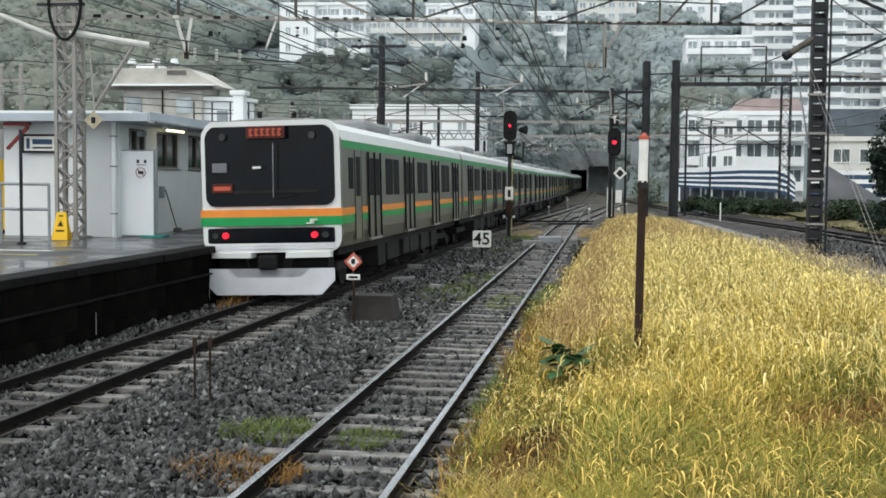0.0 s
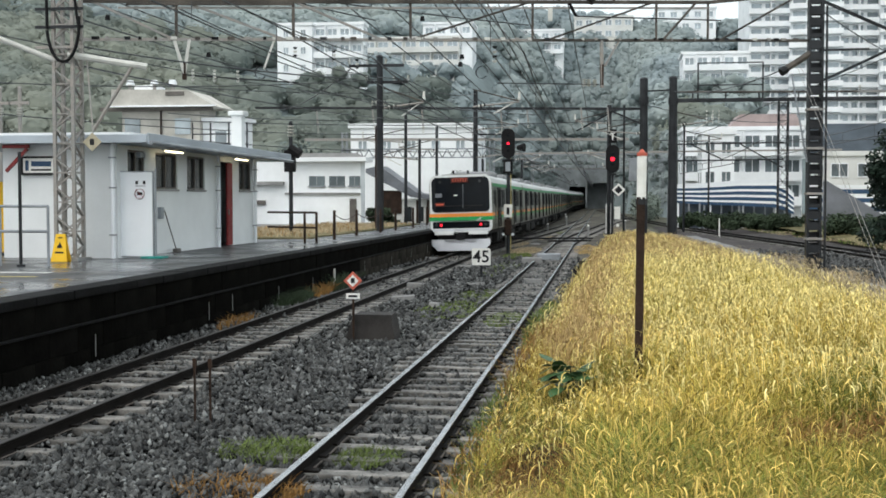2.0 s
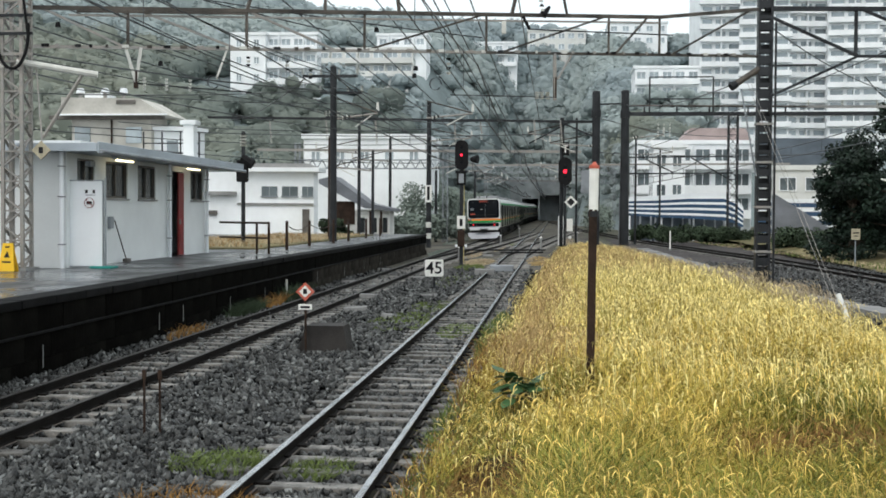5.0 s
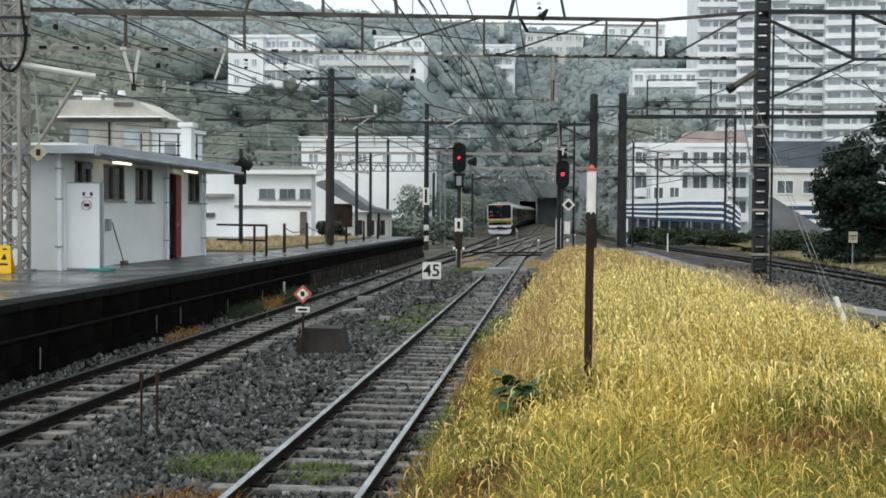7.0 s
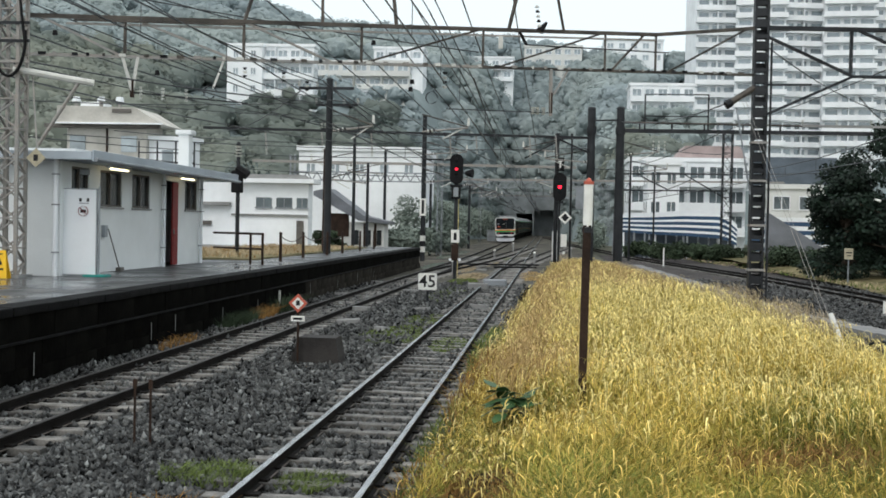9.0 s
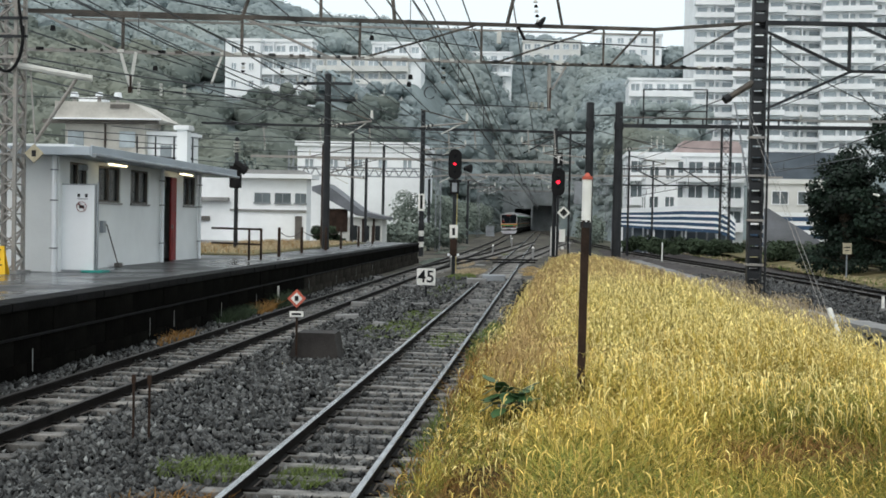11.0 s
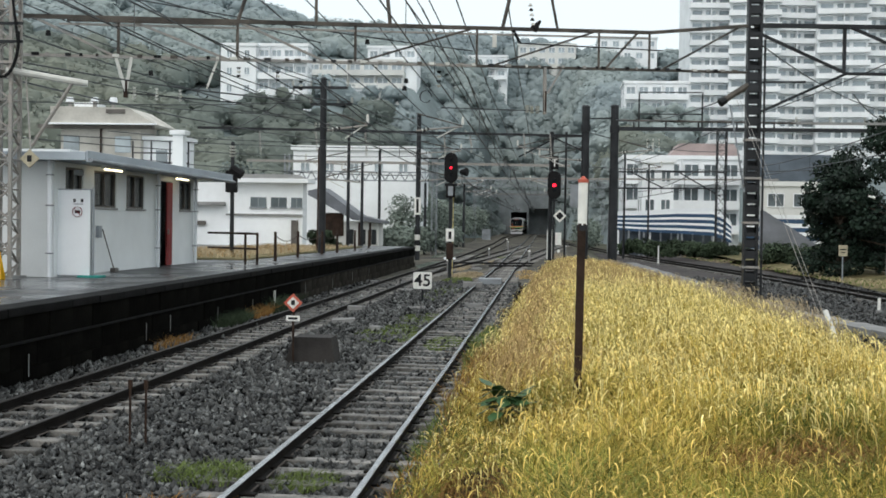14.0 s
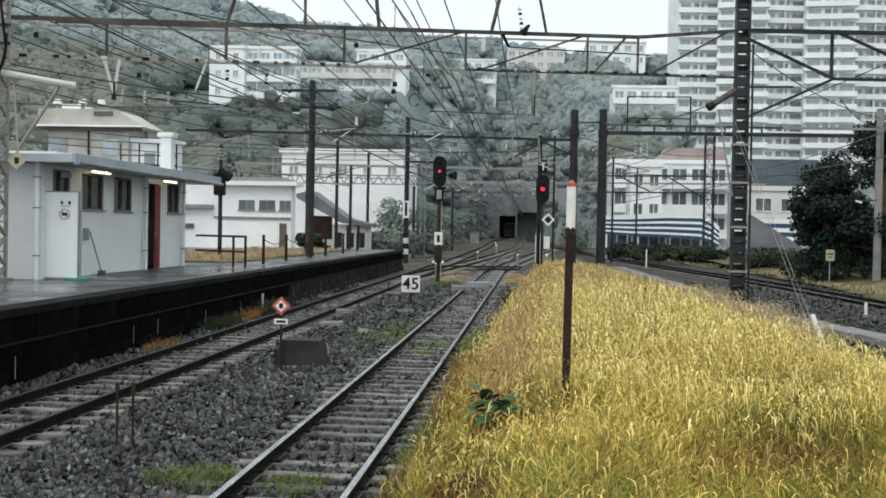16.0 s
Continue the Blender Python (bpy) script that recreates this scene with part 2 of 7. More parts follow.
def rod(bm, p0, p1, r0, r1=None, n=8):
    p0, p1 = Vector(p0), Vector(p1)
    r1 = r0 if r1 is None else r1
    d = (p1 - p0)
    q = d.to_track_quat("Z", "Y")
    rings = []
    for p, r in ((p0, r0), (p1, r1)):
        rings.append([bm.verts.new(p + q @ Vector((r * math.cos(2 * math.pi * k / n), r * math.sin(2 * math.pi * k / n), 0))) for k in range(n)])
    for k in range(n):
        bm.faces.new((rings[0][k], rings[0][(k + 1) % n], rings[1][(k + 1) % n], rings[1][k]))
    bm.faces.new(rings[0][::-1])
    bm.faces.new(rings[1])
    return bm


def Rod(*a, **k):
    return rod(bmesh.new(), *a, **k)


def bar(bm, p0, p1, w, h):
    """A flat or square bar from p0 to p1."""
    p0, p1 = Vector(p0), Vector(p1)
    q = (p1 - p0).to_track_quat("Z", "Y")
    ring = [[bm.verts.new(p + q @ Vector((sx * w / 2, sy * h / 2, 0))) for sx, sy in ((-1, -1), (1, -1), (1, 1), (-1, 1))] for p in (p0, p1)]
    for k in range(4):
        bm.faces.new((ring[0][k], ring[0][(k + 1) % 4], ring[1][(k + 1) % 4], ring[1][k]))
    bm.faces.new(ring[0][::-1])
    bm.faces.new(ring[1])
    return bm


def prism(bm, outline, axis, a, b):
    """A closed outline in two coordinates, drawn out along the third axis from a to b."""
    def at(u, v, w):
        return {"x": (w, u, v), "y": (u, w, v), "z": (u, v, w)}[axis]
    lo, hi = [bm.verts.new(at(u, v, a)) for u, v in outline], [bm.verts.new(at(u, v, b)) for u, v in outline]
    n = len(outline)
    bm.faces.new(lo)
    bm.faces.new(hi[::-1])
    for k in range(n):
        bm.faces.new((lo[k], hi[k], hi[(k + 1) % n], lo[(k + 1) % n]))
    bmesh.ops.recalc_face_normals(bm, faces=bm.faces[:])
    return bm


def Prism(*a):
    return prism(bmesh.new(), *a)


def soup(name, verts, faces, material, smooth=False):
    """A mesh of many pieces from arrays; verts (n, 3), faces (m, k) all of one size."""
    me = bpy.data.meshes.new(name)
    verts, faces = np.asarray(verts, np.float32), np.asarray(faces, np.int32)
    k = faces.shape[1]
    me.vertices.add(len(verts))
    me.vertices.foreach_set("co", verts.ravel())
    me.loops.add(faces.size)
    me.loops.foreach_set("vertex_index", faces.ravel())
    me.polygons.add(len(faces))
    me.polygons.foreach_set("loop_start", np.arange(len(faces), dtype=np.int32) * k)
    me.polygons.foreach_set("loop_total", np.full(len(faces), k, dtype=np.int32))
    me.update(calc_edges=True)
    me.materials.append(M[material])
    return me


rng = np.random.default_rng(7)


# ---------------------------------------------------------------- ground
def ground_sheet():
    bm = bmesh.new()
    v = [bm.verts.new(p) for p in ((-700, -40, -0.32), (700, -40, -0.32), (700, 1500, -0.32), (-700, 1500, -0.32))]
    bm.faces.new(v)
    return tagged(part("ground", bm, "ground"), "damp brown and green earth around the railway", "ground", kind="structure")


def sheet(name, xs, ys, height, material, label, category, kind="structure"):
    bm = bmesh.new()
    grid = [[bm.verts.new((x, y, height(x, y))) for x in xs] for y in ys]
    for j in range(len(ys) - 1):
        for i in range(len(xs) - 1):
            bm.faces.new((grid[j][i], grid[j][i + 1], grid[j + 1][i + 1], grid[j + 1][i]))
    return tagged(part(name, bm, material, smooth=True), label, category, kind=kind)


ground_sheet()
ballast_z = lambda x, y: -0.17 - (0.025 if abs(x + 6.3) < 0.95 or abs(x + 2.17) < 0.95 else 0) + 0.03 * noise.noise((x * 0.8, y * 0.5, 0)) + 0.02 * noise.noise((x * 3, y * 2, 4))
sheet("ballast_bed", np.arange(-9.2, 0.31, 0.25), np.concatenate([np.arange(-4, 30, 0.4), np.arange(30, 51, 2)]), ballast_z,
      "ballast", "wet crushed stone ballast bed between platform and grass, near black for gap shade", "ballast")
sheet("far_ballast_bed", np.arange(-10.6, 4.1, 0.7), np.arange(50, 293, 2.0), lambda x, y: -0.18 + 0.0034 * max(0.0, y - 92) + 0.05 * noise.noise((x * 0.5, y * 0.2, 5)), "farballast", "pale trodden ballast and soil around the far switches", "ballast")
sheet("side_bank", np.arange(14.3, 40.1, 1.2), np.arange(20, 130, 2.5), lambda x, y: -0.19 + 0.5 * min(1, max(0, (x - 14.6 + 0.055 * max(0, y - 40)) / 3)) + 0.08 * noise.noise((x * 0.4, y * 0.3, 2)), "bank", "low tan and green grassy bank beyond the side line", "verge")
sheet("ballast_bed", np.arange(5.0, 15.1, 0.5), np.concatenate([np.arange(4, 120, 1.5)]),
      lambda x, y: -0.2 + 0.04 * noise.noise((x * 0.6, y * 0.4, 9)), "brownballast", "wet brown-grey ballast bed under the side tracks", "ballast")


def stones(count, x0, x1, y0, y1, size, seed, zf, material="stone", label="loose wet grey ballast stones"):
    r = np.random.default_rng(seed)
    base = np.array([(1, 0, 0), (-1, 0, 0), (0, 1, 0), (0, -1, 0), (0, 0, 1), (0, 0, -1)], float)
    tri = np.array([(0, 2, 4), (2, 1, 4), (1, 3, 4), (3, 0, 4), (2, 0, 5), (1, 2, 5), (3, 1, 5), (0, 3, 5)])
    u = r.random(count)
    y = 1 / (1 / y0 + u * (1 / y1 - 1 / y0))
    x = r.uniform(x0, x1, count)
    keep = np.ones(count, bool)
    for c in (-6.3, -2.17):
        for g in (-0.57, 0.57):
            keep &= abs(x - c - g) > 0.07
        keep &= (abs(x - c) > 1.0) | (r.random(count) < 0.8)
    x, y = x[keep], y[keep]
    n = len(x)
    s = size * r.uniform(0.45, 1.35, (n, 1, 1)) * r.uniform(0.5, 1.3, (n, 6, 1)) * (1 + (y / 26)[:, None, None])
    a, b = r.uniform(0, 6.28, n), r.uniform(0, 3.14, n)
    p = base[None] * s * np.array([1.25, 1.0, 0.75])
    ca, sa, cb, sb = np.cos(a)[:, None], np.sin(a)[:, None], np.cos(b)[:, None], np.sin(b)[:, None]
    px, py, pz = p[..., 0], p[..., 1], p[..., 2]
    px, pz = px * cb - pz * sb, px * sb + pz * cb
    px, py = px * ca - py * sa, px * sa + py * ca
    zz = np.array([zf(float(i), float(j)) for i, j in zip(x, y)])
    zz = zz + r.uniform(-0.012, 0.032, n) - 0.008 * ((abs(x + 6.3) < 1.0) | (abs(x + 2.17) < 1.0))
    v = np.stack([px + x[:, None], py + y[:, None], pz + zz[:, None] + 0.012], -1).reshape(-1, 3)
    f = (tri[None] + 6 * np.arange(n)[:, None, None]).reshape(-1, 3)
    ob = new("ballast_stones", soup("ballast_stones", v, f, material))
    return tagged(ob, label, "stones", kind="stuff")


stones(38000, -8.1, -1.0, 8.5, 52, 0.034, 3, ballast_z)
stones(5500, -8.1, -1.0, 8.5, 46, 0.026, 9, lambda x, y: ballast_z(x, y) + 0.015, "palestone", "scattered paler ballast stones")
stones(9000, 6.8, 15, 26, 62, 0.034, 5, lambda x, y: -0.2)

# ---------------------------------------------------------------- tracks
PORTAL = 288.0


def grade(y):
    """The line climbs gently towards the tunnel."""
    return 0.0034 * max(0.0, y - 92)


GAUGE = 1.135


def rail_profile():
    return [(-0.062, -0.15), (0.062, -0.15), (0.062, -0.138), (0.010, -0.12), (0.010, -0.045), (0.034, -0.032), (0.034, -0.006), (-0.034, -0.006), (-0.034, -0.032), (-0.010, -0.045), (-0.010, -0.12), (-0.062, -0.138)]


def rail_mesh(points, parent, top):
    """One rail along points (x, y) with its running surface on top."""
    bm, head = bmesh.new(), bmesh.new()
    pr = rail_profile()
    rings, tops = [], []
    for i, (x, y) in enumerate(points):
        a, b = points[max(0, i - 1)], points[min(len(points) - 1, i + 1)]
        d = Vector((b[0] - a[0], b[1] - a[1])).normalized()
        nx, ny = d.y, -d.x
        rings.append([bm.verts.new((x + u * nx, y + u * ny, w + grade(y))) for u, w in pr])
        tops.append([head.verts.new((x + u * nx, y + u * ny, w + grade(y))) for u, w in ((-0.033, -0.0055), (-0.027, 0), (0.027, 0), (0.033, -0.0055))])
    for a, b in zip(rings, rings[1:]):
        for k in range(len(pr)):
            bm.faces.new((a[k], b[k], b[(k + 1) % len(pr)], a[(k + 1) % len(pr)]))
    for a, b in zip(tops, tops[1:]):
        for k in range(3):
            head.faces.new((a[k], b[k], b[k + 1], a[k + 1]))
    foot = bmesh.new()
    low = []
    for i, (x, y) in enumerate(points):
        a, b = points[max(0, i - 1)], points[min(len(points) - 1, i + 1)]
        d = Vector((b[0] - a[0], b[1] - a[1])).normalized()
        low.append([foot.verts.new((x + u * d.y, y - u * d.x, w + grade(y))) for u, w in ((-0.066, -0.142), (-0.064, -0.133), (0.064, -0.133), (0.066, -0.142))])
    for a, b in zip(low, low[1:]):
        for k in range(3):
            foot.faces.new((a[k], b[k], b[k + 1], a[k + 1]))
    r = part("rail", bm, "rust", parent, "rusty steel rail, near black for its shaded web")
    part("rail_foot", foot, "railfoot", r, "dusty brown rail foot")
    part("rail_head", head, top, r, "worn running surface of the rail")


SLEEPER = put_mesh("sleeper", B(-1.0, 1.0, -0.10, 0.10, -0.16, 0, bevel=0.012), "sleeper")
CLIP = put_mesh("rail_fastening", B(-0.11, 0.11, -0.06, 0.06, -0.02, 0.025, bevel=0.008), "rust")


def track(points, label, top, spacing=0.58, sleepers_to=60.0, start=0.0):
    t = thing("railway_track", label, "railway track", "railway tracks", "structure")
    dense = []
    for a, b in zip(points, points[1:]):
        n = max(1, int(math.hypot(b[0] - a[0], b[1] - a[1]) / 3))
        dense += [(a[0] + (b[0] - a[0]) * k / n, a[1] + (b[1] - a[1]) * k / n) for k in range(n)]
    dense.append(points[-1])
    for side in (-1, 1):
        line = []
        for i, p in enumerate(dense):
            a, b = dense[max(0, i - 1)], dense[min(len(dense) - 1, i + 1)]
            d = Vector((b[0] - a[0], b[1] - a[1])).normalized()
            line.append((p[0] + side * d.y * GAUGE / 2, p[1] - side * d.x * GAUGE / 2))
        rail_mesh(line, t, top)
    y, r = start, random.Random(int(points[0][0] * 10))
    while y < sleepers_to:
        for a, b in zip(points, points[1:]):
            if a[1] <= y <= b[1]:
                k = (y - a[1]) / (b[1] - a[1])
                ang = math.degrees(math.atan2(b[0] - a[0], b[1] - a[1]))
                ob = new("sleeper", SLEEPER)
                ob.parent = t
                ob.matrix_basis = pose(a[0] + (b[0] - a[0]) * k + r.uniform(-0.05, 0.05), y, grade(y) - 0.128 + r.uniform(-0.016, 0.008), 0, r.uniform(-0.6, 0.6), -ang + r.uniform(-1.6, 1.6))
                if y < 26:
                    for s in (-1, 1):
                        c = new("rail_fastening", CLIP)
                        c.parent = ob
                        c.matrix_basis = pose(s * GAUGE / 2, 0, 0.0)
                break
        y += spacing + r.uniform(-0.03, 0.03)
    return t


TRACK1 = lambda y: -6.55 + 0.005 * y
track([(TRACK1(-4), -4), (TRACK1(30), 30), (TRACK1(80), 80), (-6.0, 110), (-5.98, 150), (-6.22, 166), (-6.45, 182), (-6.70, 200), (-6.78, 215), (-6.66, 228), (-6.35, 245), (-5.98, 270), (-5.85, 295), (-5.85, 360)], "platform track with rusty rails on grey sleepers", "dulltop", sleepers_to=100)
track([(-2.24, -4), (-2.17, 20), (-2.17, 62), (-2.3, 90), (-2.1, 230), (-1.8, PORTAL + 2.5)], "siding track with shiny rails on weathered sleepers", "railtop", sleepers_to=100)
track([(TRACK1(58), 58), (-5.9, 66), (-4.9, 82), (-3.4, 112), (-2.25, 140)], "crossover track joining two lines", "dulltop", start=58, sleepers_to=140)
track([(-2.17, 66), (-1.6, 84), (0.4, 118), (3.2, 160)], "crossover track curving towards the side line", "dulltop", start=66, sleepers_to=150)
track([(13.7, 22), (13.0, 40), (12.35, 52), (11.5, 66), (9.6, 84), (7.4, 104), (3.2, 160), (-0.6, 250), (-1.2, PORTAL + 2.0)], "side line with dark rusty rails", "dulltop", start=22, sleepers_to=110)


def point_rodding():
    t = thing("point_rodding", "dark steel point rods lying across the switch", "point rodding", at=(-3, 72.5, 0))
    part("rod", Rod((-2.6, 0, 0.06), (2.4, 1.4, 0.06), 0.05), "matblack", t)
    part("rod", Rod((-0.2, -4, 0.05), (2.3, -2.6, 0.05), 0.05), "matblack", t)
    part("point_motor", B(0.2, 1.2, -22.3, -21.5, -0.15, 0.12, bevel=0.03), "grey", t)
    part("point_motor", B(-0.25, 0.55, -25.4, -24.9, -0.15, 0.10, bevel=0.03), "conc", t)


point_rodding()

# ---------------------------------------------------------------- platform
PZ, PX = 1.06, -7.88


def platform():
    p = thing("platform", "station platform with wet asphalt top and black masonry side", "platform", kind="structure")
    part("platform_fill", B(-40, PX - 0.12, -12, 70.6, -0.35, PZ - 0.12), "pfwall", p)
    part("platform_top", B(-40, PX - 0.45, -12, 70.8, PZ - 0.118, PZ), "asphalt", p, "wet dark asphalt")
    for k in range(70):
        y0 = -12 + k * 1.185
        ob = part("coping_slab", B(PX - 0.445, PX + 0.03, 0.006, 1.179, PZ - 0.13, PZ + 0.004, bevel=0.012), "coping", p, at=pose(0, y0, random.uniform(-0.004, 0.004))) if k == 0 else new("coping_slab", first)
        if k == 0:
            first = ob.data
        ob.parent = p
        ob.matrix_basis = pose(random.uniform(-0.01, 0.01), y0, random.uniform(-0.004, 0.004))
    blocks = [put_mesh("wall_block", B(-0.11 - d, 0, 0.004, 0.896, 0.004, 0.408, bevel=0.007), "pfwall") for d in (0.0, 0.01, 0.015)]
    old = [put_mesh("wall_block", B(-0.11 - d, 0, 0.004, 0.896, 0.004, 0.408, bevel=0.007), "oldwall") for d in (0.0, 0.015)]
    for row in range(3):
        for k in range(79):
            # Far blocks in the two lower rows get the lighter brown colour.
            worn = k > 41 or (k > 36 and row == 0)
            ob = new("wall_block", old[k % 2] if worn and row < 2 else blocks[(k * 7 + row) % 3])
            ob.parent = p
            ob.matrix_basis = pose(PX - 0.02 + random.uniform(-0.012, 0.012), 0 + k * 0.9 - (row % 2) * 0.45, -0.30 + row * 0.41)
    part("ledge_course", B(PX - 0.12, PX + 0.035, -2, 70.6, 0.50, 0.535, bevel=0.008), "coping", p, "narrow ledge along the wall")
    rr = random.Random(31)
    streak = put_mesh("lime_streak", B(0, 0.004, -0.012, 0.012, 0, 0.35), "conc")
    for y in (13.5, 17.2, 22.5, 24.0, 27.6, 31.0, 33.4, 38.0, 43.0, 47.5, 52.0):
        o = new("lime_streak", streak)
        o.parent = p
        o.matrix_basis = pose(PX + 0.004, y, rr.uniform(-0.05, 0.1))
    part("painted_line", B(-12.4, -10.2, 20.3, 20.5, PZ + 0.006, PZ + 0.01), "cream", p, "worn pale line")
    part("painted_line", B(-9.5, -9.0, 20.2, 20.45, PZ + 0.006, PZ + 0.01), "conc", p, "worn patch of paint")
    part("painted_line", B(-12.2, -9.9, 19.2, 19.3, PZ + 0.006, PZ + 0.01), "yellowpaint", p, "worn yellow line")
    return p


platform()


# ---------------------------------------------------------------- platform building
def wall_with_holes(u0, u1, z0, z1, holes, place, thick):
    """A wall in (u, z) with rectangular holes (u0, u1, z0, z1); place(u, w, z) maps to the world, w in 0..thick."""
    bm = bmesh.new()
    us = sorted({u0, u1, *[h for q in holes for h in q[:2]]})
    zs = sorted({z0, z1, *[h for q in holes for h in q[2:]]})
    for a, b in zip(us, us[1:]):
        for c, d in zip(zs, zs[1:]):
            if any(q[0] <= a and b <= q[1] and q[2] <= c and d <= q[3] for q in holes):
                continue
            v = [bm.verts.new(place(u, w, z)) for z in (c, d) for w in (0, thick) for u in (a, b)]
            for q in ((0, 1, 5, 4), (2, 6, 7, 3), (0, 4, 6, 2), (1, 3, 7, 5), (0, 2, 3, 1), (4, 5, 7, 6)):
                bm.faces.new([v[i] for i in q])
    bmesh.ops.remove_doubles(bm, verts=bm.verts[:], dist=0.0005)
    bmesh.ops.recalc_face_normals(bm, faces=bm.faces[:])
    return bm


def hut():
    t = thing("platform_building", "low white platform building with flat overhanging roof", "building")
    X0, X1, Y0, Y1, ZT = -13.95, -11.25, 25.85, 36.5, 3.74
    windows = [(26.45, 27.5, 2.95, 3.64), (28.2, 29.7, 2.72, 3.64), (30.45, 31.85, 2.72, 3.64), (35.0, 36.25, 2.74, 3.64)]
    door = (33.1, 34.3, PZ, 3.58)
    front = part("front_wall", wall_with_holes(Y0, Y1, PZ, ZT, windows + [door], lambda u, w, z: (X1 - w, u, z), 0.15), "white", t, "white rendered wall")
    part("end_wall", B(X0, X1 - 0.152, Y0, Y0 + 0.15, PZ, ZT), "white", t)
    part("far_wall", B(X0, X1 - 0.152, Y1 - 0.15, Y1, PZ, ZT), "white", t)
    part("rear_wall", B(X0 - 0.15, X0 - 0.002, Y0, Y1, PZ, ZT), "white", t)
    for a, b, c, d in windows:
        w = part("window", B(X1 - 0.10, X1 - 0.085, a + 0.05, b - 0.05, c + 0.05, d - 0.05), "glass", t, "dark window glass")
        fr = bmesh.new()
        for y in (a, (a + b) / 2 - 0.025, b - 0.05):
            box(fr, X1 - 0.12, X1 - 0.03, y, y + 0.05, c, d)
        for z in (c, d - 0.05):
            box(fr, X1 - 0.118, X1 - 0.032, a + 0.051, b - 0.051, z, z + 0.05)
        part("window_frame", fr, "winframe", w)
        part("window_sill", B(X1 - 0.02, X1 + 0.05, a - 0.04, b + 0.04, c - 0.05, c - 0.004, bevel=0.006), "conc", w)
    # Black sheet added inside in place of the unlit room.
    part("doorway_recess", B(X1 - 1.2, X1 - 1.15, 33.0, 34.4, PZ + 0.005, 3.6), "matblack", t, "black sheet standing for the unlit interior behind the doorway")
    d = part("door", B(X1 - 0.02, X1 + 0.03, 33.78, 34.28, PZ + 0.02, 3.55, bevel=0.008), "red", t, "dark red door leaf standing open")
    part("door_panel", B(X1 + 0.031, X1 + 0.04, 33.86, 34.2, 1.3, 2.1), "red", d)
    part("door_handle", B(X1 + 0.03, X1 + 0.08, 33.82, 33.85, 2.0, 2.15, bevel=0.005), "galv", d)
    r = part("roof_slab", B(-16.2, -10.3, 25.36, 37.5, 3.75, 3.90), "roof", t, "grey flat roof with a metal edge")
    part("fascia", B(-10.3, -10.26, 25.32, 37.54, 3.70, 3.96, bevel=0.01), "roof", r)
    part("fascia", B(-16.2, -10.302, 25.30, 25.358, 3.74, 3.93, bevel=0.01), "roof", r)
    part("gutter", Rod((-10.2, 25.32, 3.74), (-10.2, 37.5, 3.72), 0.05), "grey", r)
    part("parapet", B(-15.8, -11.6, 27.5, 36.9, 3.902, 4.12), "white", r)
    c = part("chimney", B(-12.08, -11.72, 36.8, 37.2, 3.9, 5.2, bevel=0.02), "white", r, "square white rooftop vent")
    part("vent_cap", B(-12.17, -11.63, 36.72, 37.28, 5.2, 5.36, bevel=0.04), "white", c)
    for k, (x, y) in enumerate(((-11.31, 25.72), (-11.14, 32.75), (-11.14, 36.35))):
        dp = part("downpipe", Rod((x, y, PZ), (x, y, 3.75), 0.055, n=10), "whitegloss", t, "white rainwater pipe")
        for z in (1.6, 2.7, 3.4):
            part("pipe_bracket", B(x - 0.07, x + 0.07, y - 0.07, y + 0.07, z, z + 0.03), "grey", dp)
    for y in (28.5, 34.1):
        lamp = part("strip_light", B(-10.95, -10.80, y - 0.65, y + 0.65, 3.68, 3.748), "whitegloss", t, "ceiling strip light under the eaves")
        part("tube", Rod((-10.87, y - 0.6, 3.655), (-10.87, y + 0.6, 3.655), 0.022), "warmtube", lamp, "lit warm white tube")
    part("conduit_box", B(X1 + 0.002, X1 + 0.10, 28.30, 28.50, 1.95, 2.25, bevel=0.01), "grey", t)
    sg = part("name_sign", B(-13.6, -12.72, Y0 - 0.09, Y0 - 0.002, 3.02, 3.46, bevel=0.01), "matblack", t, "framed white station notice")
    part("sign_face", B(-13.54, -12.78, Y0 - 0.096, Y0 - 0.091, 3.07, 3.41), "signwhite", sg)
    part("arrow_mark", B(-13.48, -13.40, Y0 - 0.1, Y0 - 0.097, 3.12, 3.36), "blue", sg)
    part("text_bar", B(-13.33, -12.84, Y0 - 0.1, Y0 - 0.097, 3.22, 3.34), "blue", sg)
    part("text_bar", B(-13.33, -12.84, Y0 - 0.1, Y0 - 0.097, 3.12, 3.16), "ink", sg)
    br = bmesh.new()
    bar(br, (-13.9, 25.5, 3.68), (-13.25, 25.5, 3.68), 0.08, 0.08)
    bar(br, (-13.82, 25.5, 3.1), (-13.3, 25.5, 3.62), 0.07, 0.07)
    part("eave_bracket", br, "red", t, "red painted eaves bracket")
    ca = part("security_camera", B(-11.12, -10.98, 26.6, 26.9, 3.45, 3.58, bevel=0.02), "grey", t)


hut()


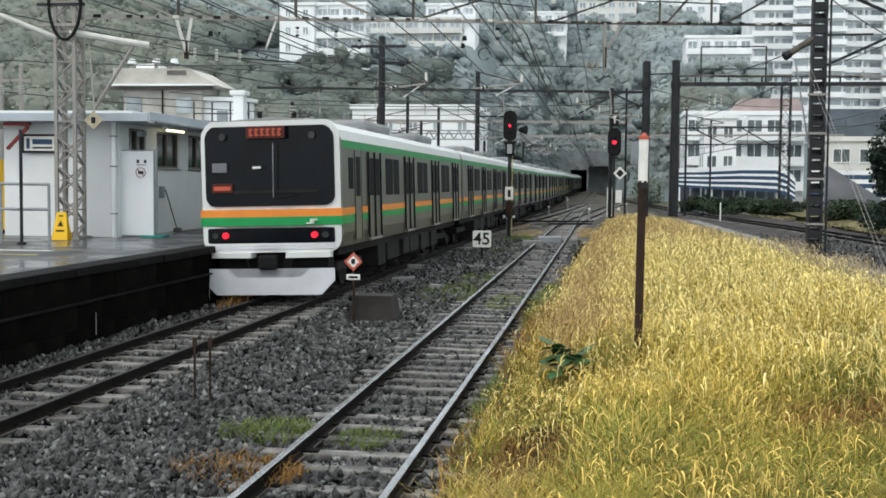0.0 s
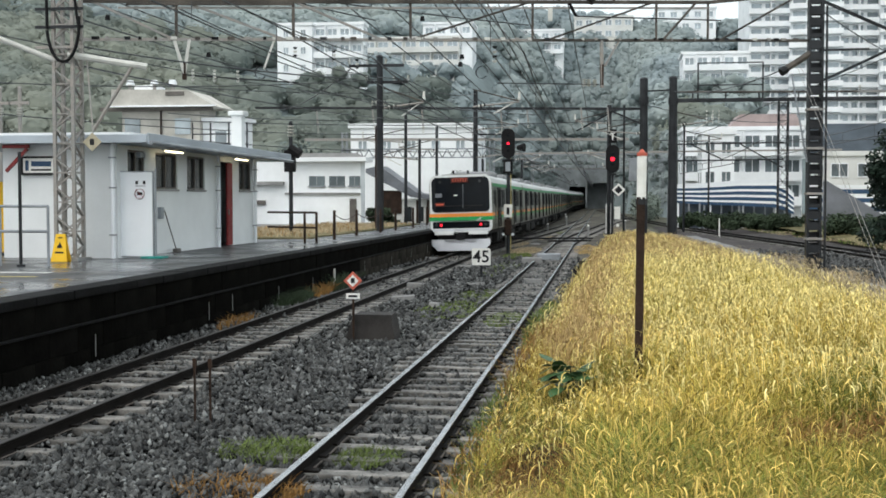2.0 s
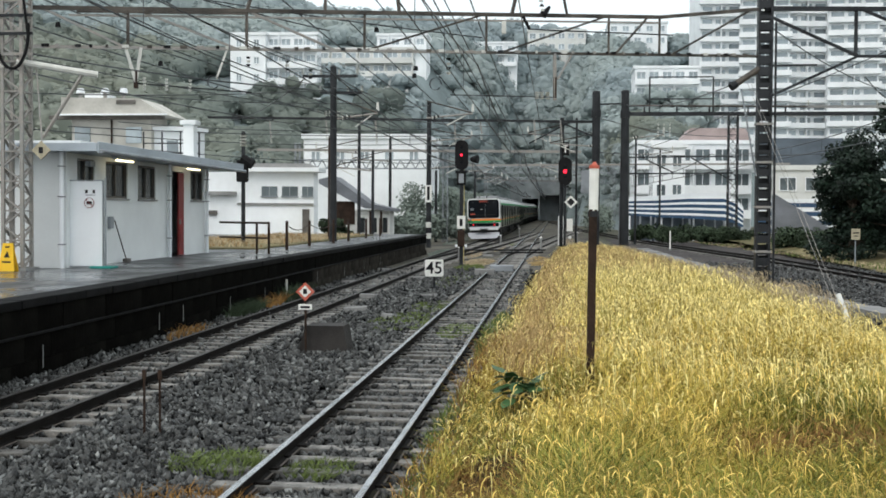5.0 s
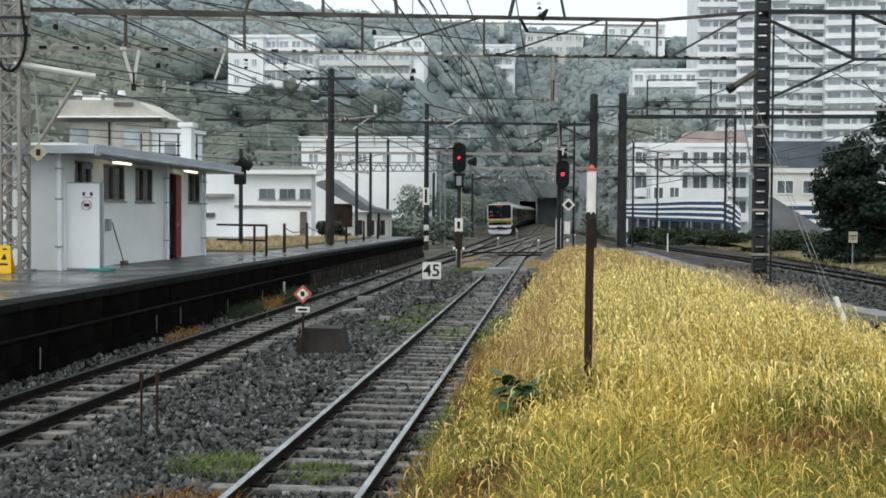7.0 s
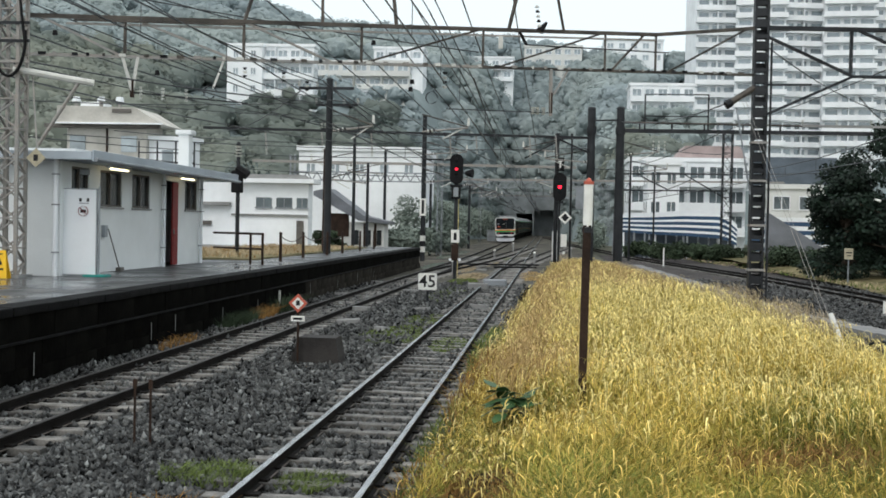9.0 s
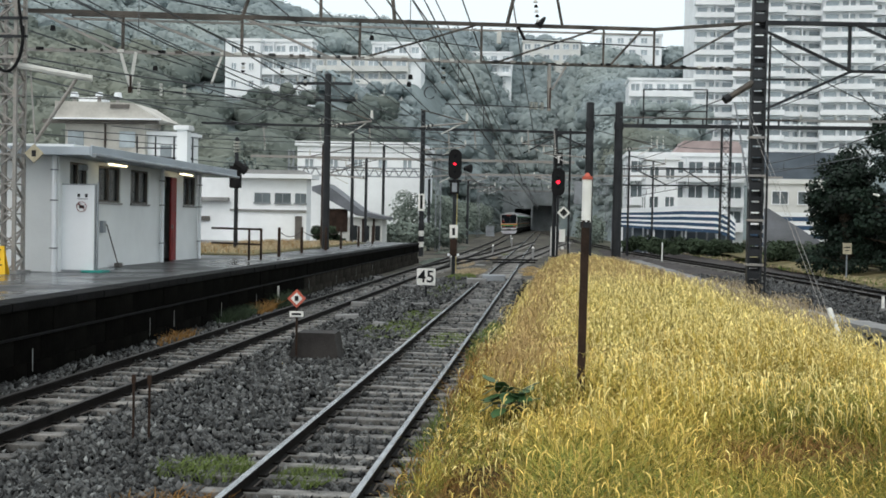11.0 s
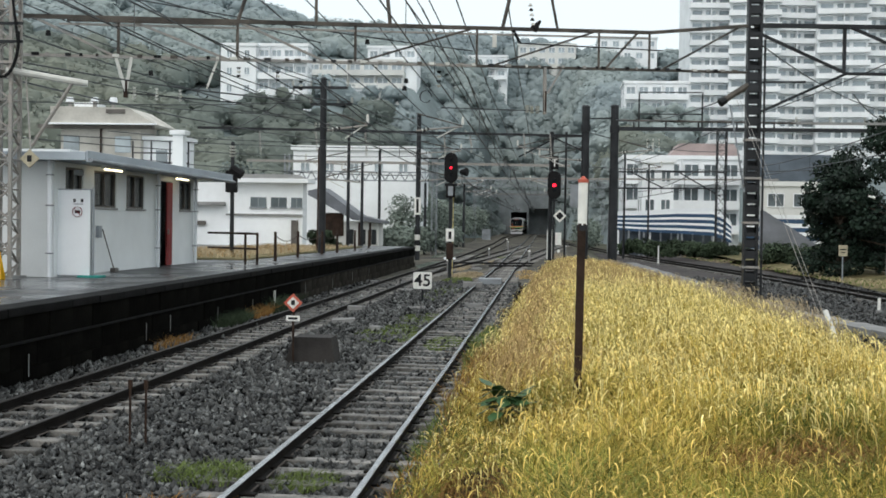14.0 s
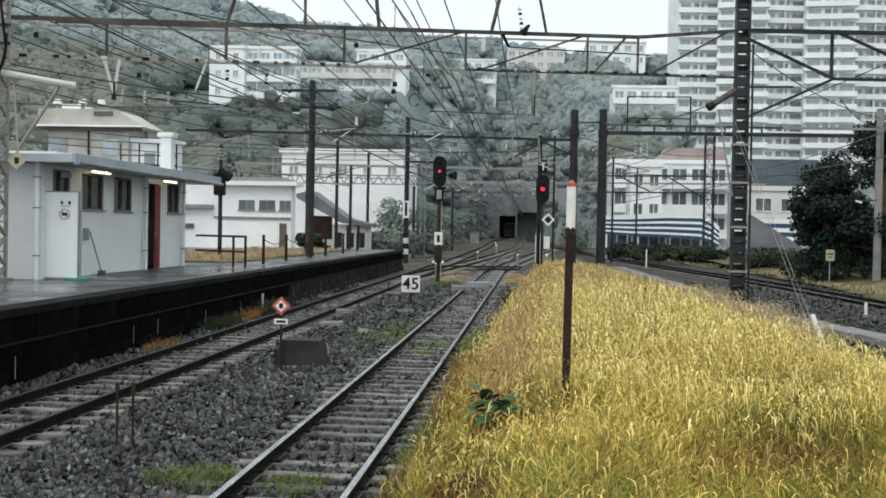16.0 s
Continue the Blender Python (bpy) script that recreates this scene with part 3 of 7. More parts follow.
def screen_panel():
    t = thing("standing_screen", "white standing screen panel with a no-smoking mark", "screen", at=(-10.9, 26.05, PZ))
    part("panel", B(-0.45, 0.43, -0.02, 0.02, 0.05, 2.02, bevel=0.006), "whitegloss", t)
    fr = bmesh.new()
    for x in (-0.47, 0.43):
        box(fr, x, x + 0.03, -0.03, 0.03, 0, 2.05)
    for z in (0.02, 2.025):
        box(fr, -0.438, 0.428, -0.028, 0.028, z, z + 0.025)
    part("frame", fr, "grey", t)
    part("post", Rod((0.50, 0, 0), (0.50, 0, 2.1), 0.022), "grey", t, "thin grey post")
    part("foot", B(0.2, 0.72, -0.22, 0.22, 0, 0.05, bevel=0.01), "teal", t)
    ring = bmesh.new()
    for k in range(20):
        a, b = 2 * math.pi * k / 20, 2 * math.pi * (k + 1) / 20
        bar(ring, (0.12 + 0.115 * math.cos(a), -0.026, 1.52 + 0.115 * math.sin(a)), (0.12 + 0.115 * math.cos(b), -0.026, 1.52 + 0.115 * math.sin(b)), 0.045, 0.006)
    bar(ring, (0.04, -0.027, 1.60), (0.20, -0.027, 1.44), 0.04, 0.006)
    part("prohibition_ring", ring, "red", t, "red prohibition ring")
    part("pictogram", B(0.055, 0.185, -0.025, -0.022, 1.485, 1.555), "ink", t)
    for x in (0.02, 0.20):
        part("text_bar", B(x, x + 0.06, -0.025, -0.022, 1.74, 1.82), "ink", t)
    part("text_bar", B(0.02, 0.26, -0.025, -0.022, 1.69, 1.71), "grey", t)


screen_panel()


def broom():
    t = thing("broom", "long broom leaning on the white wall", "broom", at=(-11.18, 28.6, PZ))
    part("handle", Rod((0.0, 0, 1.10), (0.14, 0.42, 0.10), 0.016), "winframe", t)
    part("brush", B(0.08, 0.22, 0.32, 0.58, 0.0, 0.11, bevel=0.02), "winframe", t)


broom()


def caution_sign():
    t = thing("caution_board", "folding yellow plastic wet-floor caution board", "caution board", at=(-11.98, 24.45, PZ))
    for s in (-1, 1):
        bm = Prism([(-0.19, 0.0), (0.19, 0.0), (0.11, 0.62), (-0.11, 0.62)], "y", -0.012, 0.012)
        p = part("board", bm, "yellow", t, at=pose(0, s * 0.11, 0, s * 10, 0, 0))
        if s < 0:
            part("mark", Prism([(-0.07, 0.30), (0.07, 0.30), (0.0, 0.44)], "y", -0.016, -0.0125), "ink", p)
            part("text_bar", B(-0.10, 0.10, -0.016, -0.0125, 0.18, 0.22), "ink", p)
            part("text_bar", B(-0.05, 0.05, -0.016, -0.0125, 0.52, 0.55), "ink", p)


caution_sign()


def railing():
    t = thing("pipe_railing", "grey steel pipe railing on the platform", "railing", at=(0, 22.5, PZ))
    for x in (-13.4, -12.35, -11.3):
        part("post", Rod((x, 0, 0), (x, 0, 1.24), 0.03), "grey", t)
    for z in (0.72, 1.24):
        part("rail", Rod((-15.5, 0, z), (-11.3, 0, z), 0.03), "grey", t)
    s = thing("sign_post", "dark steel post standing on the platform", "post", at=(-11.8, 22.3, PZ))
    part("pole", Rod((0, 0, 0), (0, 0, 2.35), 0.035), "pole", s)
    part("pole_foot", Rod((0, 0, 0), (0, 0, 0.05), 0.09), "pole", s)
    y = thing("yellow_cabinet", "tall bright yellow locker cabinet behind a railing", "cabinet", at=(-14.86, 26.9, PZ))
    part("body", B(-0.75, 0.72, 0.0, 0.6, 0.08, 1.82, bevel=0.015), "yellow", y)
    part("plinth", B(-0.72, 0.69, 0.03, 0.58, 0, 0.079), "matblack", y)
    for a in (-0.74, -0.255, 0.235):
        for z in (0.1, 0.68, 1.26):
            part("locker_door", B(a + 0.01, a + 0.47, -0.012, -0.001, z, z + 0.54, bevel=0.003), "yellow", y)


railing()


def end_fence():
    """The post-and-rail fence on the platform past the building."""
    f = thing("platform_fence", "brown pipe fence with rails on the platform", "fence")
    for x, y in ((-9.7, 37.1), (-9.0, 35.9)):
        part("post", Rod((x, y, PZ), (x, y, PZ + 1.0), 0.04), "rustpost", f)
    part("rail", Rod((-11.0, 37.3, PZ + 0.98), (-9.0, 35.9, PZ + 0.98), 0.035), "rustpost", f)
    part("rail", Rod((-11.0, 37.3, PZ + 0.5), (-9.0, 35.9, PZ + 0.5), 0.03), "rustpost", f)
    for x, y in ((-9.5, 40.5), (-9.52, 44.4), (-9.5, 49.2), (-9.45, 52.6), (-9.6, 58.5), (-9.8, 64.5)):
        b = thing("bollard", "dark iron fence post on the platform edge", "post", "platform fence posts", at=(x, y, PZ))
        part("shaft", Rod((0, 0, 0), (0, 0, 0.95), 0.06, 0.05), "rustpost", b)
        part("cap", Rod((0, 0, 0.95), (0, 0, 1.02), 0.07, 0.03), "rustpost", b)
    c = thing("fence_chain", "thin sagging chain between fence posts", "chain")
    pts = ((-9.5, 40.5), (-9.52, 44.4), (-9.5, 49.2), (-9.45, 52.6))
    for a, b in zip(pts, pts[1:]):
        bm = bmesh.new()
        for k in range(6):
            s0, s1 = k / 6, (k + 1) / 6
            q = [(a[0] + (b[0] - a[0]) * s, a[1] + (b[1] - a[1]) * s, PZ + 0.88 - 0.9 * s * (1 - s)) for s in (s0, s1)]
            rod(bm, q[0], q[1], 0.016, n=5)
        part("chain_span", bm, "rustpost", c)
    v = thing("dry_verge", "strip of dry brown grass and soil along the back of the platform", "verge", kind="structure")
    part("verge_bed", B(-16, -10.4, 40, 66, PZ + 0.002, PZ + 0.05), "bank", v)


end_fence()


# ---------------------------------------------------------------- the train
CAR, HALF, RISE = 19.4, 1.475, 1.05


def car_section():
    """Outline of the body shell across the car."""
    side = [(1.41, 0.98), (HALF, 1.25), (HALF, 3.05), (1.41, 3.22), (1.24, 3.34), (0.8, 3.44), (0.4, 3.475), (0, 3.485)]
    return side + [(-x, z) for x, z in side[-2::-1]]


def train_car(cab):
    t = thing("train_car", "stainless steel commuter train car with orange and green bands", "train car", "cars of the train")
    y0 = 0.32 if cab else 0.25
    part("body", Prism(car_section(), "y", y0, CAR - 0.25), "steel", t, "brushed stainless steel body shell")
    part("roof_panel", Prism([(1.41, 3.225), (1.24, 3.36), (0.8, 3.47), (0, 3.51), (-0.8, 3.47), (-1.24, 3.36), (-1.41, 3.225)], "y", y0 + 0.02, CAR - 0.27), "roofgrey", t, "grey ribbed roof")
    # White cornice strips: the brightness of the lit roof edge is in the colour.
    for s in (-1, 1):
        part("roof_cornice", Prism([(s * u, w) for u, w in ((1.483, 3.05), (1.428, 3.24), (1.25, 3.38), (1.235, 3.35), (1.40, 3.21), (1.47, 3.05))], "y", y0 + 0.01, CAR - 0.26), "face", t, "roof cornice, painted white for its lit edge")
    for y in (5.2, 12.6):
        a = part("air_conditioner", B(-0.95, 0.95, y, y + 3.2, 3.44, 3.70, bevel=0.08), "roofgrey", t, "grey rooftop air conditioner")
        for k in range(4):
            part("grille", B(-0.6, 0.6, y + 0.3 + k * 0.7, y + 0.8 + k * 0.7, 3.70, 3.715), "under", a)
    doors = (3.5, 8.15, 12.8, 17.45) if cab else (2.45, 7.2, 11.95, 16.7)
    for s in (-1, 1):
        x = s * HALF
        def strip(name, z0, z1, m, d=0.006, ya=y0 + 0.1, yb=CAR - 0.3, parent=t):
            lo, hi = sorted((x, x + s * d))
            return part(name, B(lo, hi, ya, yb, z0, z1), m, parent)
        strip("cant_band", 2.90, 3.04, "green")
        strip("orange_band", 1.60, 1.735, "orange")
        strip("green_band", 1.46, 1.598, "green")
        edges = [y0 + 0.3] + [e for d in doors for e in (d - 0.7, d + 0.7)] + [CAR - 0.4]
        for d in doors:
            lo, hi = sorted((x + s * 0.001, x + s * 0.012))
            dr = part("door", B(lo, hi, d - 0.66, d + 0.66, 1.08, 2.88), "steel", t, "double sliding door")
            for a, b in ((d - 0.56, d - 0.10), (d + 0.10, d + 0.56)):
                lo2, hi2 = sorted((x + s * 0.0125, x + s * 0.02))
                part("door_window", B(lo2, hi2, a, b, 1.95, 2.75), "sidewin", dr)
            # Seals widened and pushed out as black strips for the door recess shade.
            lo2, hi2 = sorted((x + s * 0.0125, x + s * 0.045))
            gap = bmesh.new()
            for a in (d - 0.70, d - 0.012, d + 0.66):
                box(gap, lo2, hi2, a, a + 0.06, 1.06, 2.88)
            part("door_seal", gap, "matblack", dr)
            lo3, hi3 = sorted((x - s * 0.01, x + s * 0.06))
            part("door_step", B(lo3, hi3, d - 0.6, d + 0.6, 1.0, 1.05), "galv", dr)
        for a, b in zip(edges[2::2], edges[3::2]):
            if b - a > 1.2:
                lo, hi = sorted((x + s * 0.001, x + s * 0.012))
                w = part("window", B(lo, hi, a + 0.75, b - 0.75, 1.95, 2.78, bevel=0.004), "sidewin", t, "dark side window")
                lo2, hi2 = sorted((x + s * 0.0125, x + s * 0.02))
                part("mullion", B(lo2, hi2, (a + b) / 2 - 0.02, (a + b) / 2 + 0.02, 1.95, 2.78), "steel", w)
        if cab:
            lo, hi = sorted((x + s * 0.001, x + s * 0.014))
            part("cab_window", B(lo, hi, 0.95, 1.35, 2.1, 2.72, bevel=0.004), "sidewin", t)
            part("crew_door", B(lo, hi, 1.5, 2.1, 1.08, 2.85), "steel", t)
            lo2, hi2 = sorted((x + s * 0.0145, x + s * 0.02))
            part("crew_window", B(lo2, hi2, 1.6, 2.0, 1.95, 2.75), "sidewin", t)
            part("crew_seal", B(lo2, hi2, 1.47, 1.5, 1.06, 2.88), "matblack", t)
            part("crew_seal", B(lo2, hi2, 2.1, 2.13, 1.06, 2.88), "matblack", t)
    # underfloor
    part("underframe", B(-1.25, 1.25, y0 + 0.5, CAR - 0.6, 0.80, 0.975), "under", t)
    rr = random.Random(4 if cab else 5)
    y = 5.2
    while y < CAR - 6.2:
        w = rr.uniform(0.7, 1.7)
        for s in (-1, 1):
            lo, hi = sorted((s * 0.55, s * rr.uniform(1.18, 1.3)))
            part("equipment_box", B(lo, hi, y, y + w, rr.uniform(0.28, 0.42), 0.80, bevel=0.03), "under", t, "grimy underfloor equipment box")
        y += w + rr.uniform(0.15, 0.4)
    for yb in (2.75, CAR - 2.75):
        b = part("bogie", B(-1.05, 1.05, yb - 1.25, yb + 1.25, 0.42, 0.62, bevel=0.04), "under", t, "two-axle bogie")
        for dy in (-1.0, 1.0):
            for s in (-1, 1):
                part("wheel", Rod((s * 0.52, yb + dy, 0.415), (s * 0.63, yb + dy, 0.415), 0.413, n=20), "under", b)
            part("axle", Rod((-0.55, yb + dy, 0.415), (0.55, yb + dy, 0.415), 0.08), "under", b)
        for s in (-1, 1):
            part("spring", Rod((s * 0.95, yb, 0.62), (s * 0.95, yb, 0.82), 0.22, n=12), "matblack", b)
    part("gangway", B(-0.55, 0.55, CAR - 0.25, CAR + 0.25, 1.0, 3.1), "matblack", t, "black gangway bellows")
    if not cab:
        part("end_shade", B(-1.1, 1.1, 0.0, 0.245, 0.9, 3.2), "matblack", t)
    else:
        cab_front(t)
    return t


def rounded(x0, x1, z0, z1, r, arch=0.0, n=6):
    """A rounded rectangle outline whose top edge may be arched."""
    pts = []
    for cx, cz, a0 in ((x1 - r, z0 + r, -90), (x1 - r, z1 - r, 0), (x0 + r, z1 - r, 90), (x0 + r, z0 + r, 180)):
        for k in range(n + 1):
            a = radians(a0 + 90 * k / n)
            pts.append((cx + r * math.cos(a), cz + r * math.sin(a)))
    half = (x1 - x0) / 2
    return [(x, z + (arch * (1 - (x / half) ** 2) if z > (z0 + z1) / 2 else 0)) for x, z in pts]


def front_plate(bm, outline, y_out, y_in, bulge):
    """A plate with its face at y_out, drawn back at the sides as if curved in plan."""
    def yy(x):
        return y_out + bulge * (x / 1.35) ** 2
    n = len(outline)
    front = [bm.verts.new((x, yy(x), z)) for x, z in outline]
    back = [bm.verts.new((x, yy(x) + 0.03 if y_in is None else y_in, z)) for x, z in outline]
    bm.faces.new(front)
    bm.faces.new(back[::-1])
    for k in range(n):
        bm.faces.new((front[k], back[k], back[(k + 1) % n], front[(k + 1) % n]))
    bmesh.ops.triangulate(bm, faces=bm.faces[:])
    bmesh.ops.recalc_face_normals(bm, faces=bm.faces[:])
    return bm


def cab_front(t):
    W = 1.45
    front = part("cab_front", front_plate(bmesh.new(), rounded(-W, W, 0.90, 3.37, 0.26, 0.22), 0.05, 0.34, 0.20), "face", t, "white moulded cab front")
    part("windscreen", front_plate(bmesh.new(), rounded(-1.35, 1.35, 1.80, 3.29, 0.20, 0.17), 0.02, 0.3, 0.20), "black", front, "large black glazed windscreen")
    for z0, z1, m, nm in ((1.59, 1.735, "orange", "orange_band"), (1.42, 1.588, "green", "green_band")):
        bm = bmesh.new()
        n = 16
        cols = []
        for k in range(n + 1):
            x = -W + 2 * W * k / n
            y = 0.03 + 0.20 * (x / 1.35) ** 2
            cols.append([bm.verts.new(p) for p in ((x * 1.004, y, z0), (x * 1.004, y, z1), (x, y + 0.1, z1), (x, y + 0.1, z0))])
        for a, b in zip(cols, cols[1:]):
            for k in range(4):
                bm.faces.new((a[k], b[k], b[(k + 1) % 4], a[(k + 1) % 4]))
        part(nm, bm, m, front)
        for s in (-1, 1):
            lo, hi = sorted((s * 1.44, s * 1.482))
            part(nm, B(lo, hi, 0.24, 1.2, z0, z1), m, front)
    lamp = part("lamp_panel", front_plate(bmesh.new(), rounded(-1.33, 1.33, 1.08, 1.375, 0.05, 0.0), 0.02, 0.3, 0.20), "black", front, "black lamp panel")
    for s in (-1, 1):
        part("tail_lamp", front_plate(bmesh.new(), [(s * 0.93 + 0.058 * math.cos(a * 0.3927), 1.235 + 0.06 * math.sin(a * 0.3927)) for a in range(16)], 0.0, 0.2, 0.20), "tail", lamp, "lit red tail lamp")
        part("head_lamp", front_plate(bmesh.new(), [(s * 1.15 + 0.07 * math.cos(a * 0.3927), 1.235 + 0.06 * math.sin(a * 0.3927)) for a in range(16)], 0.005, 0.2, 0.20), "glass", lamp)
    for x0, x1 in ((-1.25, -0.36), (0.36, 1.25)):
        part("front_lip", front_plate(bmesh.new(), [(x0, 0.80), (x1, 0.80), (x1, 0.90), (x0, 0.90)], -0.02, 0.35, 0.20), "face", front)
    part("panel_sill", front_plate(bmesh.new(), rounded(-1.33, 1.33, 0.965, 1.05, 0.03, 0), 0.0, 0.3, 0.20), "skirt", front, "grey sill below the lamp panel")
    d = part("destination_display", B(-0.40, 0.40, -0.005, 0.05, 3.09, 3.33, bevel=0.01), "ledback", front, "orange lit destination display")
    for k in range(6):
        x = -0.34 + k * 0.118
        for z, w in ((3.15, 0.085), (3.20, 0.06), (3.25, 0.09)):
            part("lit_stroke", B(x, x + w, -0.012, -0.0055, z, z + 0.022), "led", d)
        part("lit_stroke", B(x + 0.03, x + 0.048, -0.0135, -0.0125, 3.13, 3.29), "led", d)
    d2 = part("number_display", B(-1.18, -0.74, 0.10, 0.16, 2.06, 2.24, bevel=0.005), "ledback", front, "small lit train number display")
    part("lit_character", B(-1.14, -0.78, 0.094, 0.0995, 2.11, 2.19), "led", d2)
    part("paper_notice", B(-1.16, -0.86, 0.10, 0.16, 2.46, 2.64), "tile", front, "pale notice behind the windscreen")
    w = part("wiper", Rod((0.14, -0.02, 1.95), (0.16, -0.02, 3.0), 0.010), "grey", front)
    part("wiper_arm", Rod((0.14, -0.03, 1.95), (0.55, 0.0, 2.0), 0.014), "matblack", w)
    part("desk_line", B(-1.05, 1.05, 0.13, 0.17, 2.05, 2.10), "under", front)
    part("number_plate", B(-0.28, -0.12, -0.005, 0.05, 2.52, 2.56), "signwhite", front, "small pale mark on the glass")
    for s in (-1, 1):
        part("marker_light", Rod((s * 0.93, 0.08, 3.14), (s * 0.93, 0.14, 3.14), 0.07, n=14), "glass", front)
    # operator mark as plain shapes
    mk = part("operator_mark", B(0.78, 0.88, 0.075, 0.12, 1.445, 1.47), "signwhite", front, "small white mark on the green band")
    part("mark_stroke", B(0.86, 0.885, 0.075, 0.12, 1.471, 1.54), "signwhite", mk)
    part("mark_stroke", B(0.905, 0.93, 0.075, 0.12, 1.445, 1.54), "signwhite", mk)
    part("mark_stroke", B(0.931, 1.0, 0.075, 0.12, 1.515, 1.54), "signwhite", mk)
    part("buffer_beam", B(-1.15, 1.15, 0.35, 0.8, 0.40, 0.895), "matblack", front)
    c = part("coupler", B(-0.14, 0.14, -0.05, 0.6, 0.60, 0.84, bevel=0.04), "matblack", front, "dark knuckle coupler")
    part("coupler_head", B(-0.2, 0.2, -0.12, 0.02, 0.58, 0.86, bevel=0.05), "matblack", c)
    for x in (-0.5, 0.5):
        part("air_hose", Rod((x, 0.1, 0.85), (x * 0.8, 0.08, 0.5), 0.02), "matblack", front)
    sk = [(-1.38, 0.60), (-0.86, 0.60), (-0.66, 0.43), (0.66, 0.43), (0.86, 0.60), (1.36, 0.60), (1.36, 0.36), (1.08, 0.09), (-1.10, 0.09), (-1.38, 0.36)]
    part("skirt", front_plate(bmesh.new(), sk, 0.0, None, 0.0), "skirt", front, "pale grey snow-plough skirt")
    for x, y in ((-0.4, 1.0), (0.25, 1.3)):
        part("aerial", Rod((x, y, 3.45), (x, y, 3.66), 0.05), "matblack", t)
    part("aerial_box", B(0.55, 0.75, 1.0, 1.4, 3.42, 3.52), "roofgrey", t)


CARS = [train_car(True)]
plain = train_car(False)
for car in (CARS[0], plain):
    car.scale = (1, 1, RISE)
CARS.append(plain)
for k in range(10):
    CARS.append(copy_thing(plain, Matrix.Identity(4)))


# ---------------------------------------------------------------- overhead line structures
def lattice(bm, p0, p1, w, step, r=0.022, taper=1.0):
    """Four corner bars with crossing braces between p0 and p1 (upright)."""
    p0, p1 = Vector(p0), Vector(p1)
    h = (p1 - p0).length
    n = max(2, int(h / step))
    def corner(i, k):
        s = i / n
        ww = w / 2 * (1 + (taper - 1) * s)
        c = p0.lerp(p1, s)
        return c + Vector(((-1, 1, 1, -1)[k] * ww, (-1, -1, 1, 1)[k] * ww, 0))
    for k in range(4):
        for i in range(n):
            bar(bm, corner(i, k), corner(i + 1, k), r * 2.2, r * 2.2)
            j = (k + 1) % 4
            a, b = (k, j) if (i + k) % 2 else (j, k)
            bar(bm, corner(i, a), corner(i + 1, b), r * 1.5, r * 0.9)
            if i % 2 == 0:
                bar(bm, corner(i, k), corner(i, j), r * 1.3, r * 0.9)
    return bm


def insulator(name, p, parent, length=0.3, r=0.06):
    bm = bmesh.new()
    for k in range(4):
        z = p[2] - length * k / 4
        rod(bm, (p[0], p[1], z), (p[0], p[1], z - length / 7), r, r * 0.6, n=8)
    return part(name, bm, "insul", parent)


def wire(pts, parent, r=0.012, name="wire"):
    bm = bmesh.new()
    d = Vector(pts[-1]) - Vector(pts[0])
    q = (d if d.length > 0.5 else Vector((0.3, 0.2, 1))).to_track_quat("Z", "Y")
    rings = [[bm.verts.new(Vector(p) + q @ Vector((r * math.cos(1.2566 * k), r * math.sin(1.2566 * k), 0))) for k in range(5)] for p in pts]
    for a, b in zip(rings, rings[1:]):
        for k in range(5):
            bm.faces.new((a[k], a[(k + 1) % 5], b[(k + 1) % 5], b[k]))
    return part(name, bm, "wire", parent)


def lattice_tower():
    t = thing("lattice_mast", "pale weathered steel lattice mast beside the platform building", "catenary mast", at=(-11.98, 24.9, PZ))
    part("mast_frame", lattice(bmesh.new(), (0, 0, 0), (0, 0, 8.6), 0.44, 0.32, 0.034), "galv", t)
    part("base_plate", B(-0.35, 0.35, -0.35, 0.35, 0, 0.06), "conc", t)
    part("inner_pipe", Rod((-0.12, -0.05, 0), (-0.12, -0.05, 3.0), 0.05), "galv", t)
    for z in (4.75, 5.2, 5.6):
        part("cross_bracket", B(-0.62, 0.5, -0.30, -0.24, z, z + 0.06), "galv" if z < 5 else "pole", t)
    part("support_arm", Rod((0.1, -0.2, 4.62), (1.75, 0.3, 4.38), 0.075), "insul", t)
    part("arm_strut", Rod((0.6, 0, 2.95), (1.45, 0.2, 4.4), 0.04), "galv", t)
    part("stay_pipe", Rod((-0.2, -0.2, 4.5), (-6.5, -3.2, 7.1), 0.06), "insul", t)
    lp = bmesh.new()
    n = 14
    for k in range(n):
        a0, a1 = radians(190 + 180 * k / n), radians(190 + 180 * (k + 1) / n)
        rod(lp, (0.05 + 0.38 * math.cos(a0), -0.32, 5.3 + 0.85 * math.sin(a0)), (0.05 + 0.38 * math.cos(a1), -0.32, 5.3 + 0.85 * math.sin(a1)), 0.035, n=6)
    rod(lp, (-0.32, -0.32, 5.17), (-0.36, -0.32, 8.0), 0.035, n=6)
    rod(lp, (0.42, -0.32, 5.17), (0.2, -0.32, 6.9), 0.03, n=6)
    part("cable_loop", lp, "matblack", t, "drooping black cable loop")
    pl = part("number_plate", Prism([(-0.22, 0), (0, -0.21), (0.22, 0), (0, 0.21)], "y", -0.012, 0.012), "platecream", t, "faded cream diamond plate with a mark", at=pose(0.72, -0.35, 2.66))
    part("mark", B(-0.05, 0.05, -0.018, -0.0125, -0.07, 0.07), "ink", pl)
    part("plate_hanger", Rod((0.72, -0.3, 2.86), (0.45, 0, 4.6), 0.02), "galv", t)


lattice_tower()


